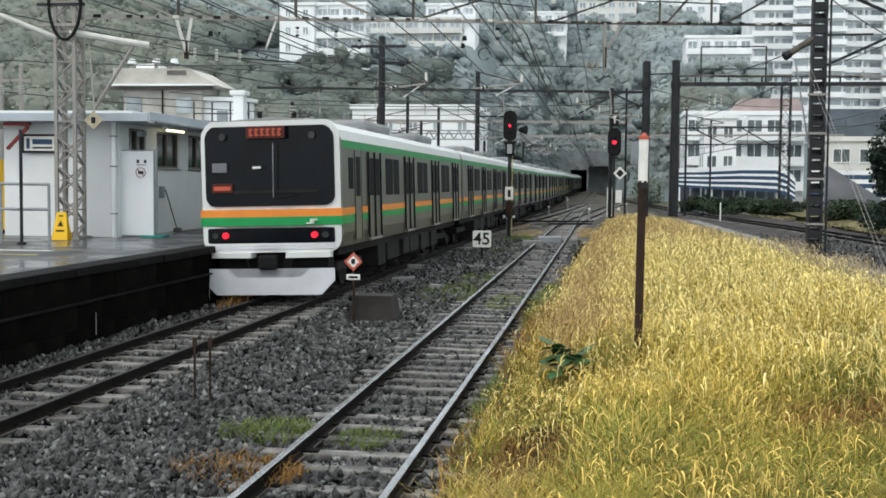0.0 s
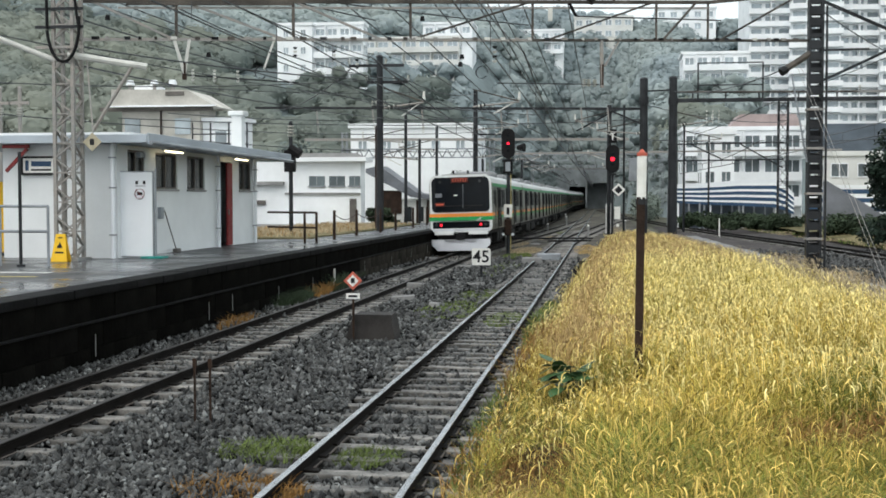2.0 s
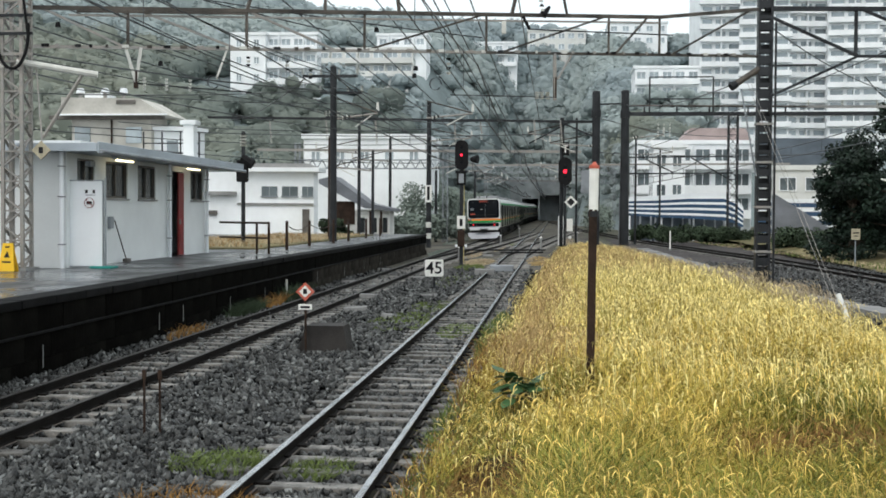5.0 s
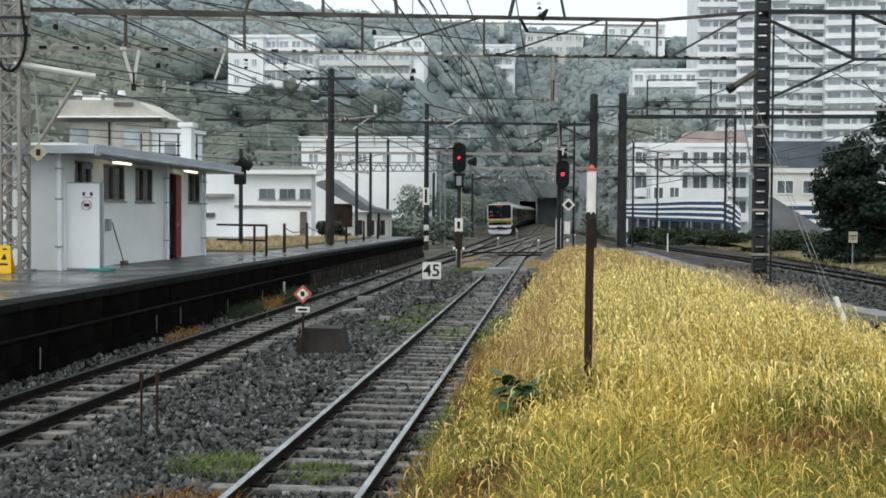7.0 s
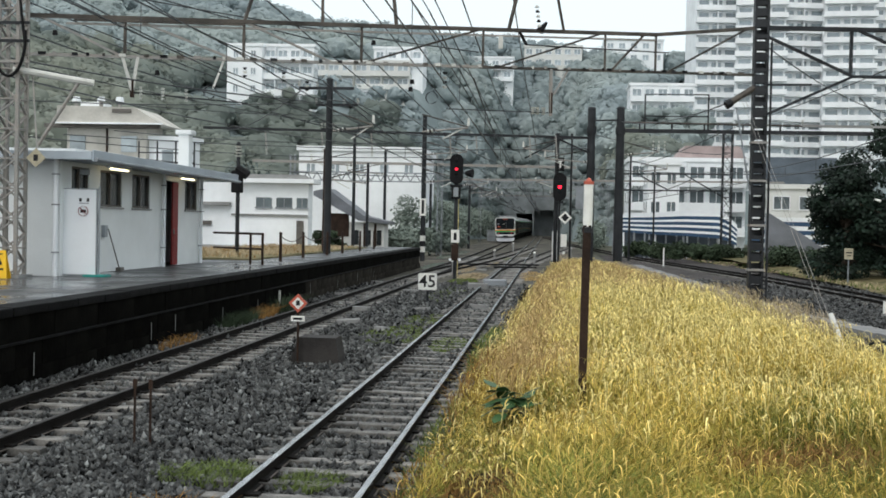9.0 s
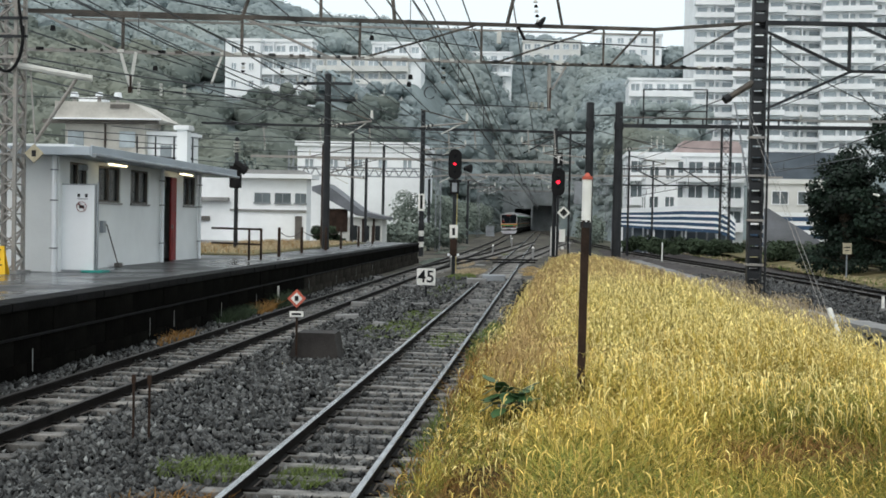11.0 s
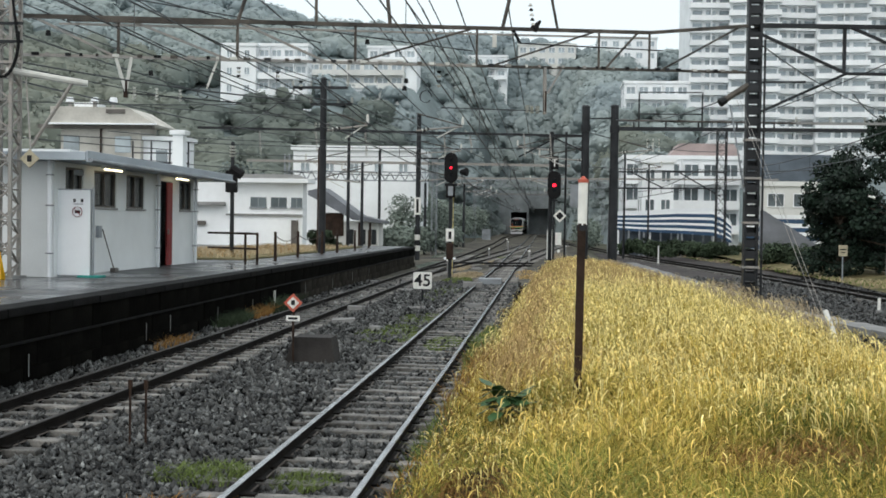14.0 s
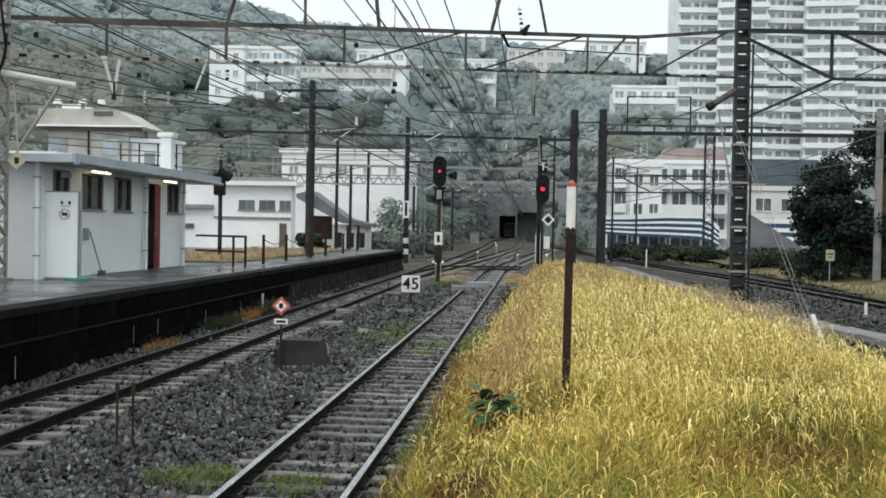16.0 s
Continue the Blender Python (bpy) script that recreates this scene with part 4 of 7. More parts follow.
def near_gantry():
    t = thing("catenary_gantry", "weathered steel truss gantry carrying wires across the tracks", "gantry")
    L, R = Vector((-12.4, 27.6, 0)), Vector((6.5, 37.3, 0))
    def top(s):
        return L.lerp(R, s) + Vector((0, 0, 7.38 + 1.15 * s + 2.0 * max(0.0, s - 0.84)))
    def bot(s):
        return L.lerp(R, s) + Vector((0, 0, 6.43 + 0.93 * s))
    def on(s, z):
        return L.lerp(R, s) + Vector((0, 0, z))
    cuts = (-0.02, 0.229, 0.55, 0.82, 0.99)
    for a, b in zip(cuts, cuts[1:]):
        part("top_chord", bar(bmesh.new(), top(a), top(b), 0.10, 0.10), "beam", t)
        part("bottom_chord", bar(bmesh.new(), bot(a), bot(b), 0.075, 0.075), "galv" if a < 0.3 else "beam", t)
    part("cable_tube", bar(bmesh.new(), top(0.02) - Vector((0, 0, 0.17)), top(0.82) - Vector((0, 0, 0.17)), 0.05, 0.05), "galv", t)
    part("top_cover", bar(bmesh.new(), top(0.03) - Vector((0, 0.06, 0.09)), top(0.23) - Vector((0, 0.06, 0.09)), 0.04, 0.05), "beam", t)
    for s in (0.087, 0.229, 0.381, 0.551, 0.737, 0.819):
        part("hanger", bar(bmesh.new(), top(s), bot(s), 0.065, 0.065), "beam", t)
    for s0, s1, up in ((0.229, 0.343, 0), (0.095, 0.218, 0), (0.381, 0.548, 1), (0.572, 0.733, 1), (0.747, 0.80, 1), (0.838, 0.975, 1), (-0.01, 0.084, 0)):
        part("brace", bar(bmesh.new(), bot(s0) if up else top(s0), top(s1) if up else bot(s1), 0.06, 0.055), "beam" if up else "galv", t, "weathered diagonal brace")
    rr = random.Random(2)
    s = -0.01
    while s < 0.98:
        w = rr.uniform(0.002, 0.009)
        part("cable_clamp", bar(bmesh.new(), bot(s) + Vector((0, -0.03, 0.03)), bot(s + w) + Vector((0, -0.03, 0.03)), 0.065, 0.075), rr.choice(("matblack", "galv", "pole", "beam", "insul")), t)
        s += w + rr.uniform(0.005, 0.022)
    # V-shaped drop with its registration arm
    for s0 in (0.084, 0.102):
        part("drop_arm", bar(bmesh.new(), bot(s0), on(0.096, 5.66), 0.075, 0.075), "insul", t, "pale drop arm forming a V")
    part("arm_shoe", bar(bmesh.new(), on(0.096, 5.95), on(0.096, 5.5), 0.09, 0.09), "rustpost", t)
    part("registration_arm", bar(bmesh.new(), on(0.096, 5.62), on(0.235, 5.52), 0.035, 0.035), "pole", t)
    for s0 in (0.106, 0.132, 0.16):
        insulator("insulator", on(s0, 5.78), t, 0.34, 0.05)
    part("slanted_arm", bar(bmesh.new(), bot(0.205), on(0.192, 5.85), 0.05, 0.05), "insul", t)
    # rust-streaked drop in the middle with a stay to its left
    part("drop_arm", bar(bmesh.new(), bot(0.653), on(0.654, 5.68), 0.08, 0.08), "galv", t, "rust-streaked drop arm")
    part("arm_stay", bar(bmesh.new(), bot(0.68), on(0.658, 6.3), 0.05, 0.05), "galv", t)
    part("rust_sleeve", bar(bmesh.new(), on(0.654, 6.35), on(0.654, 5.75), 0.1, 0.09), "rustpost", t)
    part("registration_arm", bar(bmesh.new(), on(0.65, 5.77), on(0.50, 5.70), 0.03, 0.03), "wire", t)
    for s0 in (0.627, 0.634, 0.643):
        insulator("insulator", on(s0, 5.9), t, 0.22, 0.07)
    for k in range(4):
        part("insulator_disc", Rod(on(0.497, 6.72 - k * 0.13), on(0.497, 6.66 - k * 0.13), 0.075, 0.04, n=10), "insul" if k % 2 else "matblack", t)
    for s0, z in ((0.28, 6.4), (0.31, 6.2), (0.231, 6.45)):
        for k in range(3):
            part("insulator_disc", Rod(on(s0, z - k * 0.1), on(s0, z - 0.05 - k * 0.1), 0.06, 0.035, n=8), "insul" if k % 2 else "matblack", t)
    # struts that rise above the beam
    for s0, s1 in ((0.428, 0.418), (0.588, 0.606), (0.672, 0.655), (0.329, 0.326), (0.229, 0.25)):
        part("upper_strut", bar(bmesh.new(), top(s0), top(s1) + Vector((0, 0.2, 1.6)), 0.075, 0.075), "beam", t)
    for k in range(5):
        part("insulator_disc", Rod(top(0.634) + Vector((-0.02 * k, 0, 0.12 + 0.14 * k)), top(0.634) + Vector((-0.02 * k, 0, 0.19 + 0.14 * k)), 0.07, 0.03, n=8), "matblack" if k % 2 else "insul", t)
    part("ridge_knob", Rod(top(0.635), top(0.645) + Vector((0, 0, 0.25)), 0.12, 0.04, n=8), "matblack", t)
    for s0, z in ((0.008, 6.98), (0.125, 6.16), (0.397, 7.38), (0.451, 6.39), (0.449, 6.18)):
        part("wire_weight", Rod(on(s0, z - 0.06), on(s0, z + 0.06), 0.07, 0.05, n=10), "matblack", t, "small black wire weight")
    for s0, z in ((0.189, 5.75), (0.479, 5.98)):
        c = on(s0, z)
        wire([c + Vector((0.16 * math.cos(0.4 * k), -0.005 * k, 0.17 * math.sin(0.4 * k))) for k in range(15)], t, 0.022, "wire_loop")
    part("conduit", Rod(top(0.605) + Vector((0, -0.1, -0.05)), top(0.615) + Vector((0, -0.1, -0.42)), 0.045), "matblack", t)
    part("conduit_run", Rod(top(0.615) + Vector((0, -0.1, -0.42)), top(0.84) + Vector((0, -0.1, -0.55)), 0.02), "pole", t)
    part("junction_box", bar(bmesh.new(), top(0.577) - Vector((0, 0.1, 0.2)), top(0.577) - Vector((0, 0.1, 0.55)), 0.12, 0.12), "insul", t)
    # right bay over the side tracks
    R2 = Vector((22.0, 39.5, 0))
    def rt(s, z):
        return R.lerp(R2, s) + Vector((0, 0, z))
    part("top_chord", bar(bmesh.new(), rt(0, 8.85), rt(1, 9.0), 0.13, 0.13), "pole", t)
    part("bottom_chord", bar(bmesh.new(), rt(0.19, 7.4), rt(1, 7.45), 0.09, 0.09), "pole", t)
    for a, za, b, zb in ((0.01, 8.6, 0.19, 7.4), (0.19, 7.4, 0.01, 6.1), (0.2, 8.85, 0.43, 7.4), (0.43, 8.85, 0.43, 7.4), (0.185, 8.85, 0.185, 7.45)):
        part("brace", bar(bmesh.new(), rt(a, za), rt(b, zb), 0.10, 0.08), "pole", t)
    # pole
    p = part("pole", bmesh.new(), "pole", t, "tall dark steel column with rungs")
    bm = bmesh.new()
    for sx in (-0.19, 0.19):
        box(bm, 6.5 + sx - 0.035, 6.5 + sx + 0.035, 37.12, 37.48, -0.3, 11.5)
    bm.to_mesh(p.data)
    bm.free()
    for k in range(32):
        z = 0.1 + k * 0.35
        part("batten_plate", B(6.345, 6.655, 37.15, 37.18, z, z + (0.24 if k % 3 else 0.12)), "pole", t)
        part("batten_plate", B(6.345, 6.655, 37.42, 37.45, z, z + 0.30), "pole", t)
    part("cable_run", Rod((6.82, 37.1, 0.2), (6.80, 37.1, 8.4), 0.035), "pole", t)
    tr = part("tension_arm", Rod((5.55, 37.0, 6.45), (6.3, 37.2, 6.95), 0.10), "beam", t, "round tensioning tube")
    part("tension_cap", Rod((5.42, 36.95, 6.36), (5.58, 37.0, 6.47), 0.13), "pole", tr)
    part("side_arm", bar(bmesh.new(), (6.6, 37.2, 7.05), (8.1, 37.3, 7.08), 0.06, 0.06), "pole", t)
    part("feeder_cable", Rod((5.75, 37.0, 6.3), (6.25, 37.1, 3.6), 0.03), "grey", t)
    for z in (1.2, 2.6, 4.0, 5.2):
        part("collar", B(6.24, 6.76, 37.08, 37.52, z, z + 0.07), "galv", t)


near_gantry()


def far_gantry():
    t = thing("catenary_gantry", "dark steel gantry with a long flat beam over the side tracks", "gantry")
    for x, y, z in ((4.75, 81, 10.8), (2.75, 80.5, 10.7)):
        p = part("pole", Rod((x, y, -0.3), (x, y, z), 0.34 if x > 4 else 0.30, 0.27, n=12), "pole", t)
        part("pole_cap", Rod((x, y, z), (x, y, z + 0.12), 0.32, 0.2, n=12), "pole", p)
        part("collar", Rod((x, y, 9.0), (x, y, 9.5), 0.34, n=12), "pole", p)
    part("beam", B(4.9, 34, 80.85, 81.15, 9.15, 9.4), "pole", t)
    part("upper_tube", Rod((4.9, 81, 9.85), (17, 81, 9.75), 0.07), "beam", t)
    for x in (6.0, 8.2, 10.4, 13, 15.5):
        part("spacer", B(x, x + 0.1, 80.95, 81.05, 9.4, 9.8), "pole", t)
    fr = bmesh.new()
    for x in (6.4, 10.7):
        bar(fr, (x, 81, 9.4), (x, 81, 11.8), 0.1, 0.1)
    for z in (11.8, 10.3):
        bar(fr, (6.4, 81, z), (10.7, 81, z), 0.08, 0.08)
    part("top_frame", fr, "pole", t)
    part("link_beam", bar(bmesh.new(), (2.8, 80.5, 9.9), (4.7, 81, 10.0), 0.1, 0.1), "pole", t)
    for x in (7.0, 7.4, 7.8):
        insulator("insulator", (x, 81, 8.6), t, 1.0, 0.05)
    part("cross_beam", bar(bmesh.new(), (-24, 78.5, 8.9), (2.8, 80.5, 8.7), 0.16, 0.16), "pole", t)
    part("brace", bar(bmesh.new(), (-1.8, 80, 7.2), (1.0, 80.3, 8.7), 0.1, 0.1), "pole", t)
    part("brace", bar(bmesh.new(), (0.2, 80, 8.7), (2.7, 80.3, 7.6), 0.1, 0.1), "pole", t)
    for x, z0 in ((-20, 7.6), (-16, 7.9), (-12.5, 7.6), (-7, 7.5), (-5.2, 7.9), (-1.5, 7.7), (0.3, 7.6)):
        d = part("drop_arm", bar(bmesh.new(), (x, 80, 8.8), (x + 0.1, 80, z0), 0.09, 0.09), "galv", t)
        insulator("insulator", (x + 0.1, 80, z0), t, 0.5, 0.09)
    part("lower_beam", bar(bmesh.new(), (-24, 92, 7.4), (2.0, 93, 7.3), 0.14, 0.2), "galv", t)
    part("lower_beam", bar(bmesh.new(), (-9, 110, 6.9), (22, 112, 7.2), 0.14, 0.16), "galv", t)


far_gantry()


def warren_gantry(y, x0, x1, z, h, label):
    t = thing("lattice_gantry", label, "gantry")
    part("top_chord", bar(bmesh.new(), (x0, y, z + h), (x1, y, z + h), 0.1, 0.1), "grey", t)
    part("bottom_chord", bar(bmesh.new(), (x0, y, z), (x1, y, z), 0.1, 0.1), "grey", t)
    n = int((x1 - x0) / (h * 1.1))
    for k in range(n):
        a = x0 + (x1 - x0) * k / n
        m, b = a + (x1 - x0) / n / 2, a + (x1 - x0) / n
        part("web_brace", bar(bmesh.new(), (a, y, z), (m, y, z + h), 0.09, 0.09), "grey", t)
        part("web_brace", bar(bmesh.new(), (m, y, z + h), (b, y, z), 0.09, 0.09), "grey", t)
    for x in (x0, x1):
        part("leg", lattice(bmesh.new(), (x, y, -0.3), (x, y, z + h + 1.5), 0.4, 0.8, 0.03), "grey", t)


warren_gantry(100, -22.5, -9.5, 6.2, 0.75, "grey steel lattice gantry over the far tracks")
warren_gantry(150, -12, 14, 7.6, 0.8, "distant grey steel lattice gantry")
warren_gantry(200, -12, 10, 7.6, 0.9, "distant grey steel lattice gantry")


def simple_mast(x, y, z, r, label, arms=(), mat_name="pole", base=-0.3):
    t = thing("catenary_mast", label, "mast", at=(x, y, 0))
    part("shaft", Rod((0, 0, base), (0, 0, z), r, r * 0.85, n=12), mat_name, t)
    part("cap", Rod((0, 0, z), (0, 0, z + 0.08), r * 1.1, r * 0.5, n=12), mat_name, t)
    for xa, xb, za in arms:
        a = part("cross_arm", B(xa, xb, -0.06, 0.06, za, za + 0.12), mat_name, t)
        k = xa
        while k <= xb:
            insulator("insulator", (k, 0, za + 0.36), a, 0.26, 0.07)
            k += (xb - xa) / 3.01
    return t


simple_mast(-9.98, 51.6, 8.9, 0.17, "dark steel pole with two cross arms", ((-1.4, 1.1, 8.45), (-0.6, 1.3, 7.7)), base=PZ)
simple_mast(-11.0, 56.5, 7.2, 0.10, "thin dark pole with a lamp on top", ((-0.3, 0.3, 7.0),), base=PZ)
simple_mast(-10.6, 54.2, 5.9, 0.14, "old dark brown timber pole", (), "rustpost", base=PZ)
m722 = simple_mast(-9.2, 84.2, 10.4, 0.19, "steel mast with white number plate", ((0.2, 3.4, 9.0), (0.1, 2.6, 7.2)))
part("plate", B(-0.24, 0.24, -0.28, -0.22, 3.15, 4.4), "signwhite", m722, "tall white plate")
for k in range(4):
    part("text_bar", B(-0.09, 0.09, -0.29, -0.281, 3.3 + k * 0.23, 3.6 + k * 0.23), "ink", m722)
for k, c in enumerate(("yellow", "ink", "yellow", "ink")):
    part("stripe_band", Rod((0, 0, 0.5 + k * 0.4), (0, 0, 0.9 + k * 0.4), 0.205, n=12), c if c == "ink" else "insul", m722)
simple_mast(-11.4, 72, 6.2, 0.10, "thin dark pole behind the fence")
simple_mast(-13.3, 78, 8.2, 0.12, "dark steel pole beyond the platform")
simple_mast(-13.6, 95, 8.5, 0.13, "dark steel pole beyond the platform")
simple_mast(-10.3, 100, 6.0, 0.13, "dark steel pole beside the far tracks")
simple_mast(-9.0, 130, 7.0, 0.15, "distant dark pole beside the tracks")
simple_mast(16.8, 58, 8.6, 0.20, "grey concrete pole beside dark evergreen trees", ((-4.6, 0.3, 7.6),), "conc")
simple_mast(6.8, 100, 9.0, 0.10, "thin dark mast behind the grass")
simple_mast(9.2, 104, 8.0, 0.09, "thin dark mast behind the grass")
t1250 = thing("lattice_mast", "slender dark lattice mast by the side tracks", "mast", at=(14.9, 100, 0))
part("mast_frame", lattice(bmesh.new(), (0, 0, -0.3), (0, 0, 11.0), 0.75, 0.9, 0.04), "pole", t1250)
for z in (7.2, 5.8):
    part("side_arm", bar(bmesh.new(), (-9.5, 0, z), (0, 0, z + 0.1), 0.12, 0.12), "pole", t1250)
part("brace", bar(bmesh.new(), (-7.6, 0, 7.2), (-4.9, 0, 5.9), 0.1, 0.1), "pole", t1250)
part("brace", bar(bmesh.new(), (0, 0, 5.2), (-3.5, 0, 7.2), 0.1, 0.1), "pole", t1250)
street = thing("street_lamp", "small white lamp on a bracket arm", "lamp", at=(16.6, 57.7, 4.2))
part("arm", Rod((0, 0, 0), (-0.9, -0.1, -0.1), 0.03), "pole", street)
part("head", Rod((-0.7, -0.1, -0.14), (-1.0, -0.1, -0.06), 0.07, 0.04), "signwhite", street)


for x in (-18.6, -17.95):
    ip = simple_mast(x, 34.0, 5.9, 0.07, "pale grey post with an insulator behind the platform building", base=PZ, mat_name="galv")
    for z in (4.2, 5.0):
        insulator("insulator", (0, 0, z + 0.3), ip, 0.3, 0.12)
    part("cross_bar", B(-0.3, 0.3, -0.05, 0.05, 5.4, 5.5), "galv", ip)


# speaker pole past the platform building
sp = simple_mast(-12.7, 46.4, 5.6, 0.09, "dark pole with signal head past the building", base=PZ)
part("signal_box", B(-0.22, 0.22, -0.3, 0.05, 3.6, 4.5, bevel=0.05), "matblack", sp, "black lamp housing")
part("lamp_head", Rod((0.0, -0.2, 4.6), (0.45, -0.2, 4.3), 0.16, 0.2), "matblack", sp)
insulator("insulator", (0, 0, 5.5), sp, 0.5, 0.16)


# ---------------------------------------------------------------- signals and lineside signs
def signal(x, y, lamp_z, label, head_h=1.45, hw=0.32, lens=0.06):
    t = thing("colour_light_signal", label, "railway signal", "signals", at=(x, y, 0))
    part("post", Rod((0, 0, -0.3), (0, 0, lamp_z - 0.5), 0.085, n=12), "pole", t)
    hd = part("signal_head", Prism(rounded(-hw, hw, lamp_z - head_h / 2, lamp_z + head_h / 2, hw - 0.02), "y", -0.16, 0.02), "matblack", t, "rounded black signal head")
    for k in range(3):
        z = lamp_z + (k - 1) * 0.36
        lit = k == 1
        hood = bmesh.new()
        rod(hood, (0, -0.162, z + 0.13), (0, -0.38, z + 0.15), 0.05, 0.04, n=8)
        l = part("lens", Rod((0, -0.18, z), (0, -0.161, z), lens, n=16), "redlamp" if lit else "black", hd, "lit red lens" if lit else "dark lens")
        part("hood", hood, "matblack", l)
    part("bracket", B(-0.3, 0.3, -0.05, 0.05, lamp_z - head_h / 2 - 0.16, lamp_z - head_h / 2 - 0.02), "pole", t)
    return t


s1 = signal(-4.55, 56.3, 5.2, "black colour-light signal showing red beside the platform track")
part("speaker", Rod((0.45, -0.1, 5.0), (0.8, -0.2, 5.0), 0.10, 0.22, n=12), "matblack", s1)
part("route_indicator", B(-0.22, 0.22, -0.2, 0.0, 3.75, 4.4, bevel=0.03), "matblack", s1)
part("indicator_mark", B(-0.12, 0.12, -0.21, -0.201, 3.85, 4.3), "grey", s1)
part("plate", B(-0.2, 0.2, -0.12, -0.09, 1.62, 2.25), "signwhite", s1, "white plate with a mark")
part("mark", B(-0.07, 0.07, -0.13, -0.121, 1.75, 2.1), "ink", s1)
part("dwarf_signal", B(-0.17, 0.17, -0.2, 0.1, 0.75, 1.55, bevel=0.05), "rustpost", s1, "dark red low signal box")
for x in (-0.22, 0.24):
    part("lit_lamp", Rod((x, -0.21, 0.8), (x, -0.17, 0.8), 0.07, n=12), "whitegloss", s1)
part("ladder_rail", Rod((0.12, 0.1, 0), (0.12, 0.1, 5.6), 0.02), "yellowpaint", s1)
for k in range(14):
    part("rung", Rod((-0.08, 0.1, 0.5 + k * 0.33), (0.12, 0.1, 0.5 + k * 0.33), 0.012, n=5), "pole", s1)
s2 = signal(0.72, 87.7, 5.55, "black colour-light signal showing red behind the grass", 2.1, 0.50, 0.14)
part("tall_post", Rod((-0.25, 0.4, -0.3), (-0.25, 0.4, 9.6), 0.16, n=12), "pole", s2)
part("slim_post", Rod((0.85, 0.4, -0.3), (0.85, 0.4, 9.6), 0.08), "pole", s2)
part("route_indicator", B(-0.3, 0.3, -0.2, 0.1, 6.75, 7.75, bevel=0.04), "matblack", s2)
part("indicator_mark", B(-0.05, 0.05, -0.21, -0.201, 6.95, 7.5), "signwhite", s2)
part("indicator_mark", B(-0.17, 0.17, -0.215, -0.2015, 7.42, 7.5), "signwhite", s2)
part("top_arm", B(-1.2, 1.6, 0.3, 0.5, 9.2, 9.4), "pole", s2)
dm = part("diamond_plate", Prism([(-0.5, 0), (0, -0.5), (0.5, 0), (0, 0.5)], "y", -0.03, 0.0), "signwhite", s2, "white diamond plate with black centre", at=pose(0.45, -0.25, 3.25))
part("diamond_centre", Prism([(-0.3, 0), (0, -0.3), (0.3, 0), (0, 0.3)], "y", -0.036, -0.0305), "ink", dm)
part("plate", B(0.15, 0.6, -0.3, -0.26, 1.05, 2.0), "signwhite", s2)
for dx in (-0.45, -0.08):
    part("marker_strip", Rod((dx, 0.2, 0), (dx, 0.2, 2.2), 0.05, n=8), "cream", s2)
part("lower_lamp", Rod((0.4, -0.3, 0.6), (0.4, -0.22, 0.6), 0.12, n=12), "signwhite", s2)
cab2 = part("frame_box", B(1.2, 1.9, -0.1, 0.2, 3.9, 5.6, bevel=0.03), "grey", s2)


def letters(text, size, parent, at, name="numeral", material="ink"):
    cu = bpy.data.curves.new(name, "FONT")
    cu.body, cu.size, cu.extrude, cu.align_x, cu.align_y = text, size, 0.003, "CENTER", "CENTER"
    cu.offset = 0.012 * size
    ob = new("tmp_text", cu)
    me = bpy.data.meshes.new_from_object(ob.evaluated_get(bpy.context.evaluated_depsgraph_get()))
    bpy.data.objects.remove(ob)
    me.materials.clear()
    me.materials.append(M[material])
    o = new(name, me)
    o.parent = parent
    o.matrix_basis = at
    return o


def speed_board():
    t = thing("speed_limit_board", "white square speed board reading 45", "sign", at=(-3.98, 38.2, 0))
    part("post", Rod((0, 0.05, -0.3), (0, 0.05, 0.5), 0.04), "pole", t)
    b = part("board", Prism(rounded(-0.31, 0.31, 0.28, 0.84, 0.05), "y", -0.02, 0.02), "signwhite", t)
    letters("45", 0.56, b, pose(0, -0.026, 0.55, 90, 0, 0))


speed_board()


def diamond_sign():
    t = thing("diamond_signal_marker", "small red-edged diamond marker on a thin post", "sign", at=(-4.48, 20.55, -0.17))
    part("post", Rod((0, 0.03, 0.0), (0, 0.03, 1.2), 0.022), "rustpost", t)
    d = part("diamond", Prism([(-0.17, 1.13), (0, 0.96), (0.17, 1.13), (0, 1.30)], "y", -0.01, 0.01), "brightred", t, "faded red diamond")
    part("inner_diamond", Prism([(-0.11, 1.13), (0, 1.02), (0.11, 1.13), (0, 1.24)], "y", -0.015, -0.0105), "signwhite", d)
    part("mark", B(-0.035, 0.035, -0.019, -0.0155, 1.09, 1.18), "ink", d)
    pl = part("plate", B(-0.125, 0.125, -0.01, 0.01, 0.80, 0.90, bevel=0.004), "signwhite", t, "small white plate")
    part("mark", B(-0.085, 0.085, -0.016, -0.0105, 0.83, 0.87), "ink", pl)
    c = thing("concrete_block", "dark mossy concrete block on the ballast", "concrete block", at=(-4.19, 20.95, -0.13))
    part("block", Prism([(-0.46, 0.0), (0.46, 0.0), (0.38, 0.46), (-0.31, 0.46)], "y", -0.25, 0.35), "darkconc", c)


diamond_sign()


def stakes():
    for x in (-4.55, -4.37):
        t = thing("steel_stake", "thin rusty steel stake driven into the ballast", "stake", "steel stakes", at=(x, 12.5, -0.17))
        part("shaft", bar(bmesh.new(), (0, 0, 0), (0.0, 0, 0.80), 0.022, 0.022), "rustpost", t)
        part("head", B(-0.02, 0.02, -0.02, 0.02, 0.70, 0.80), "rustpost", t)


stakes()


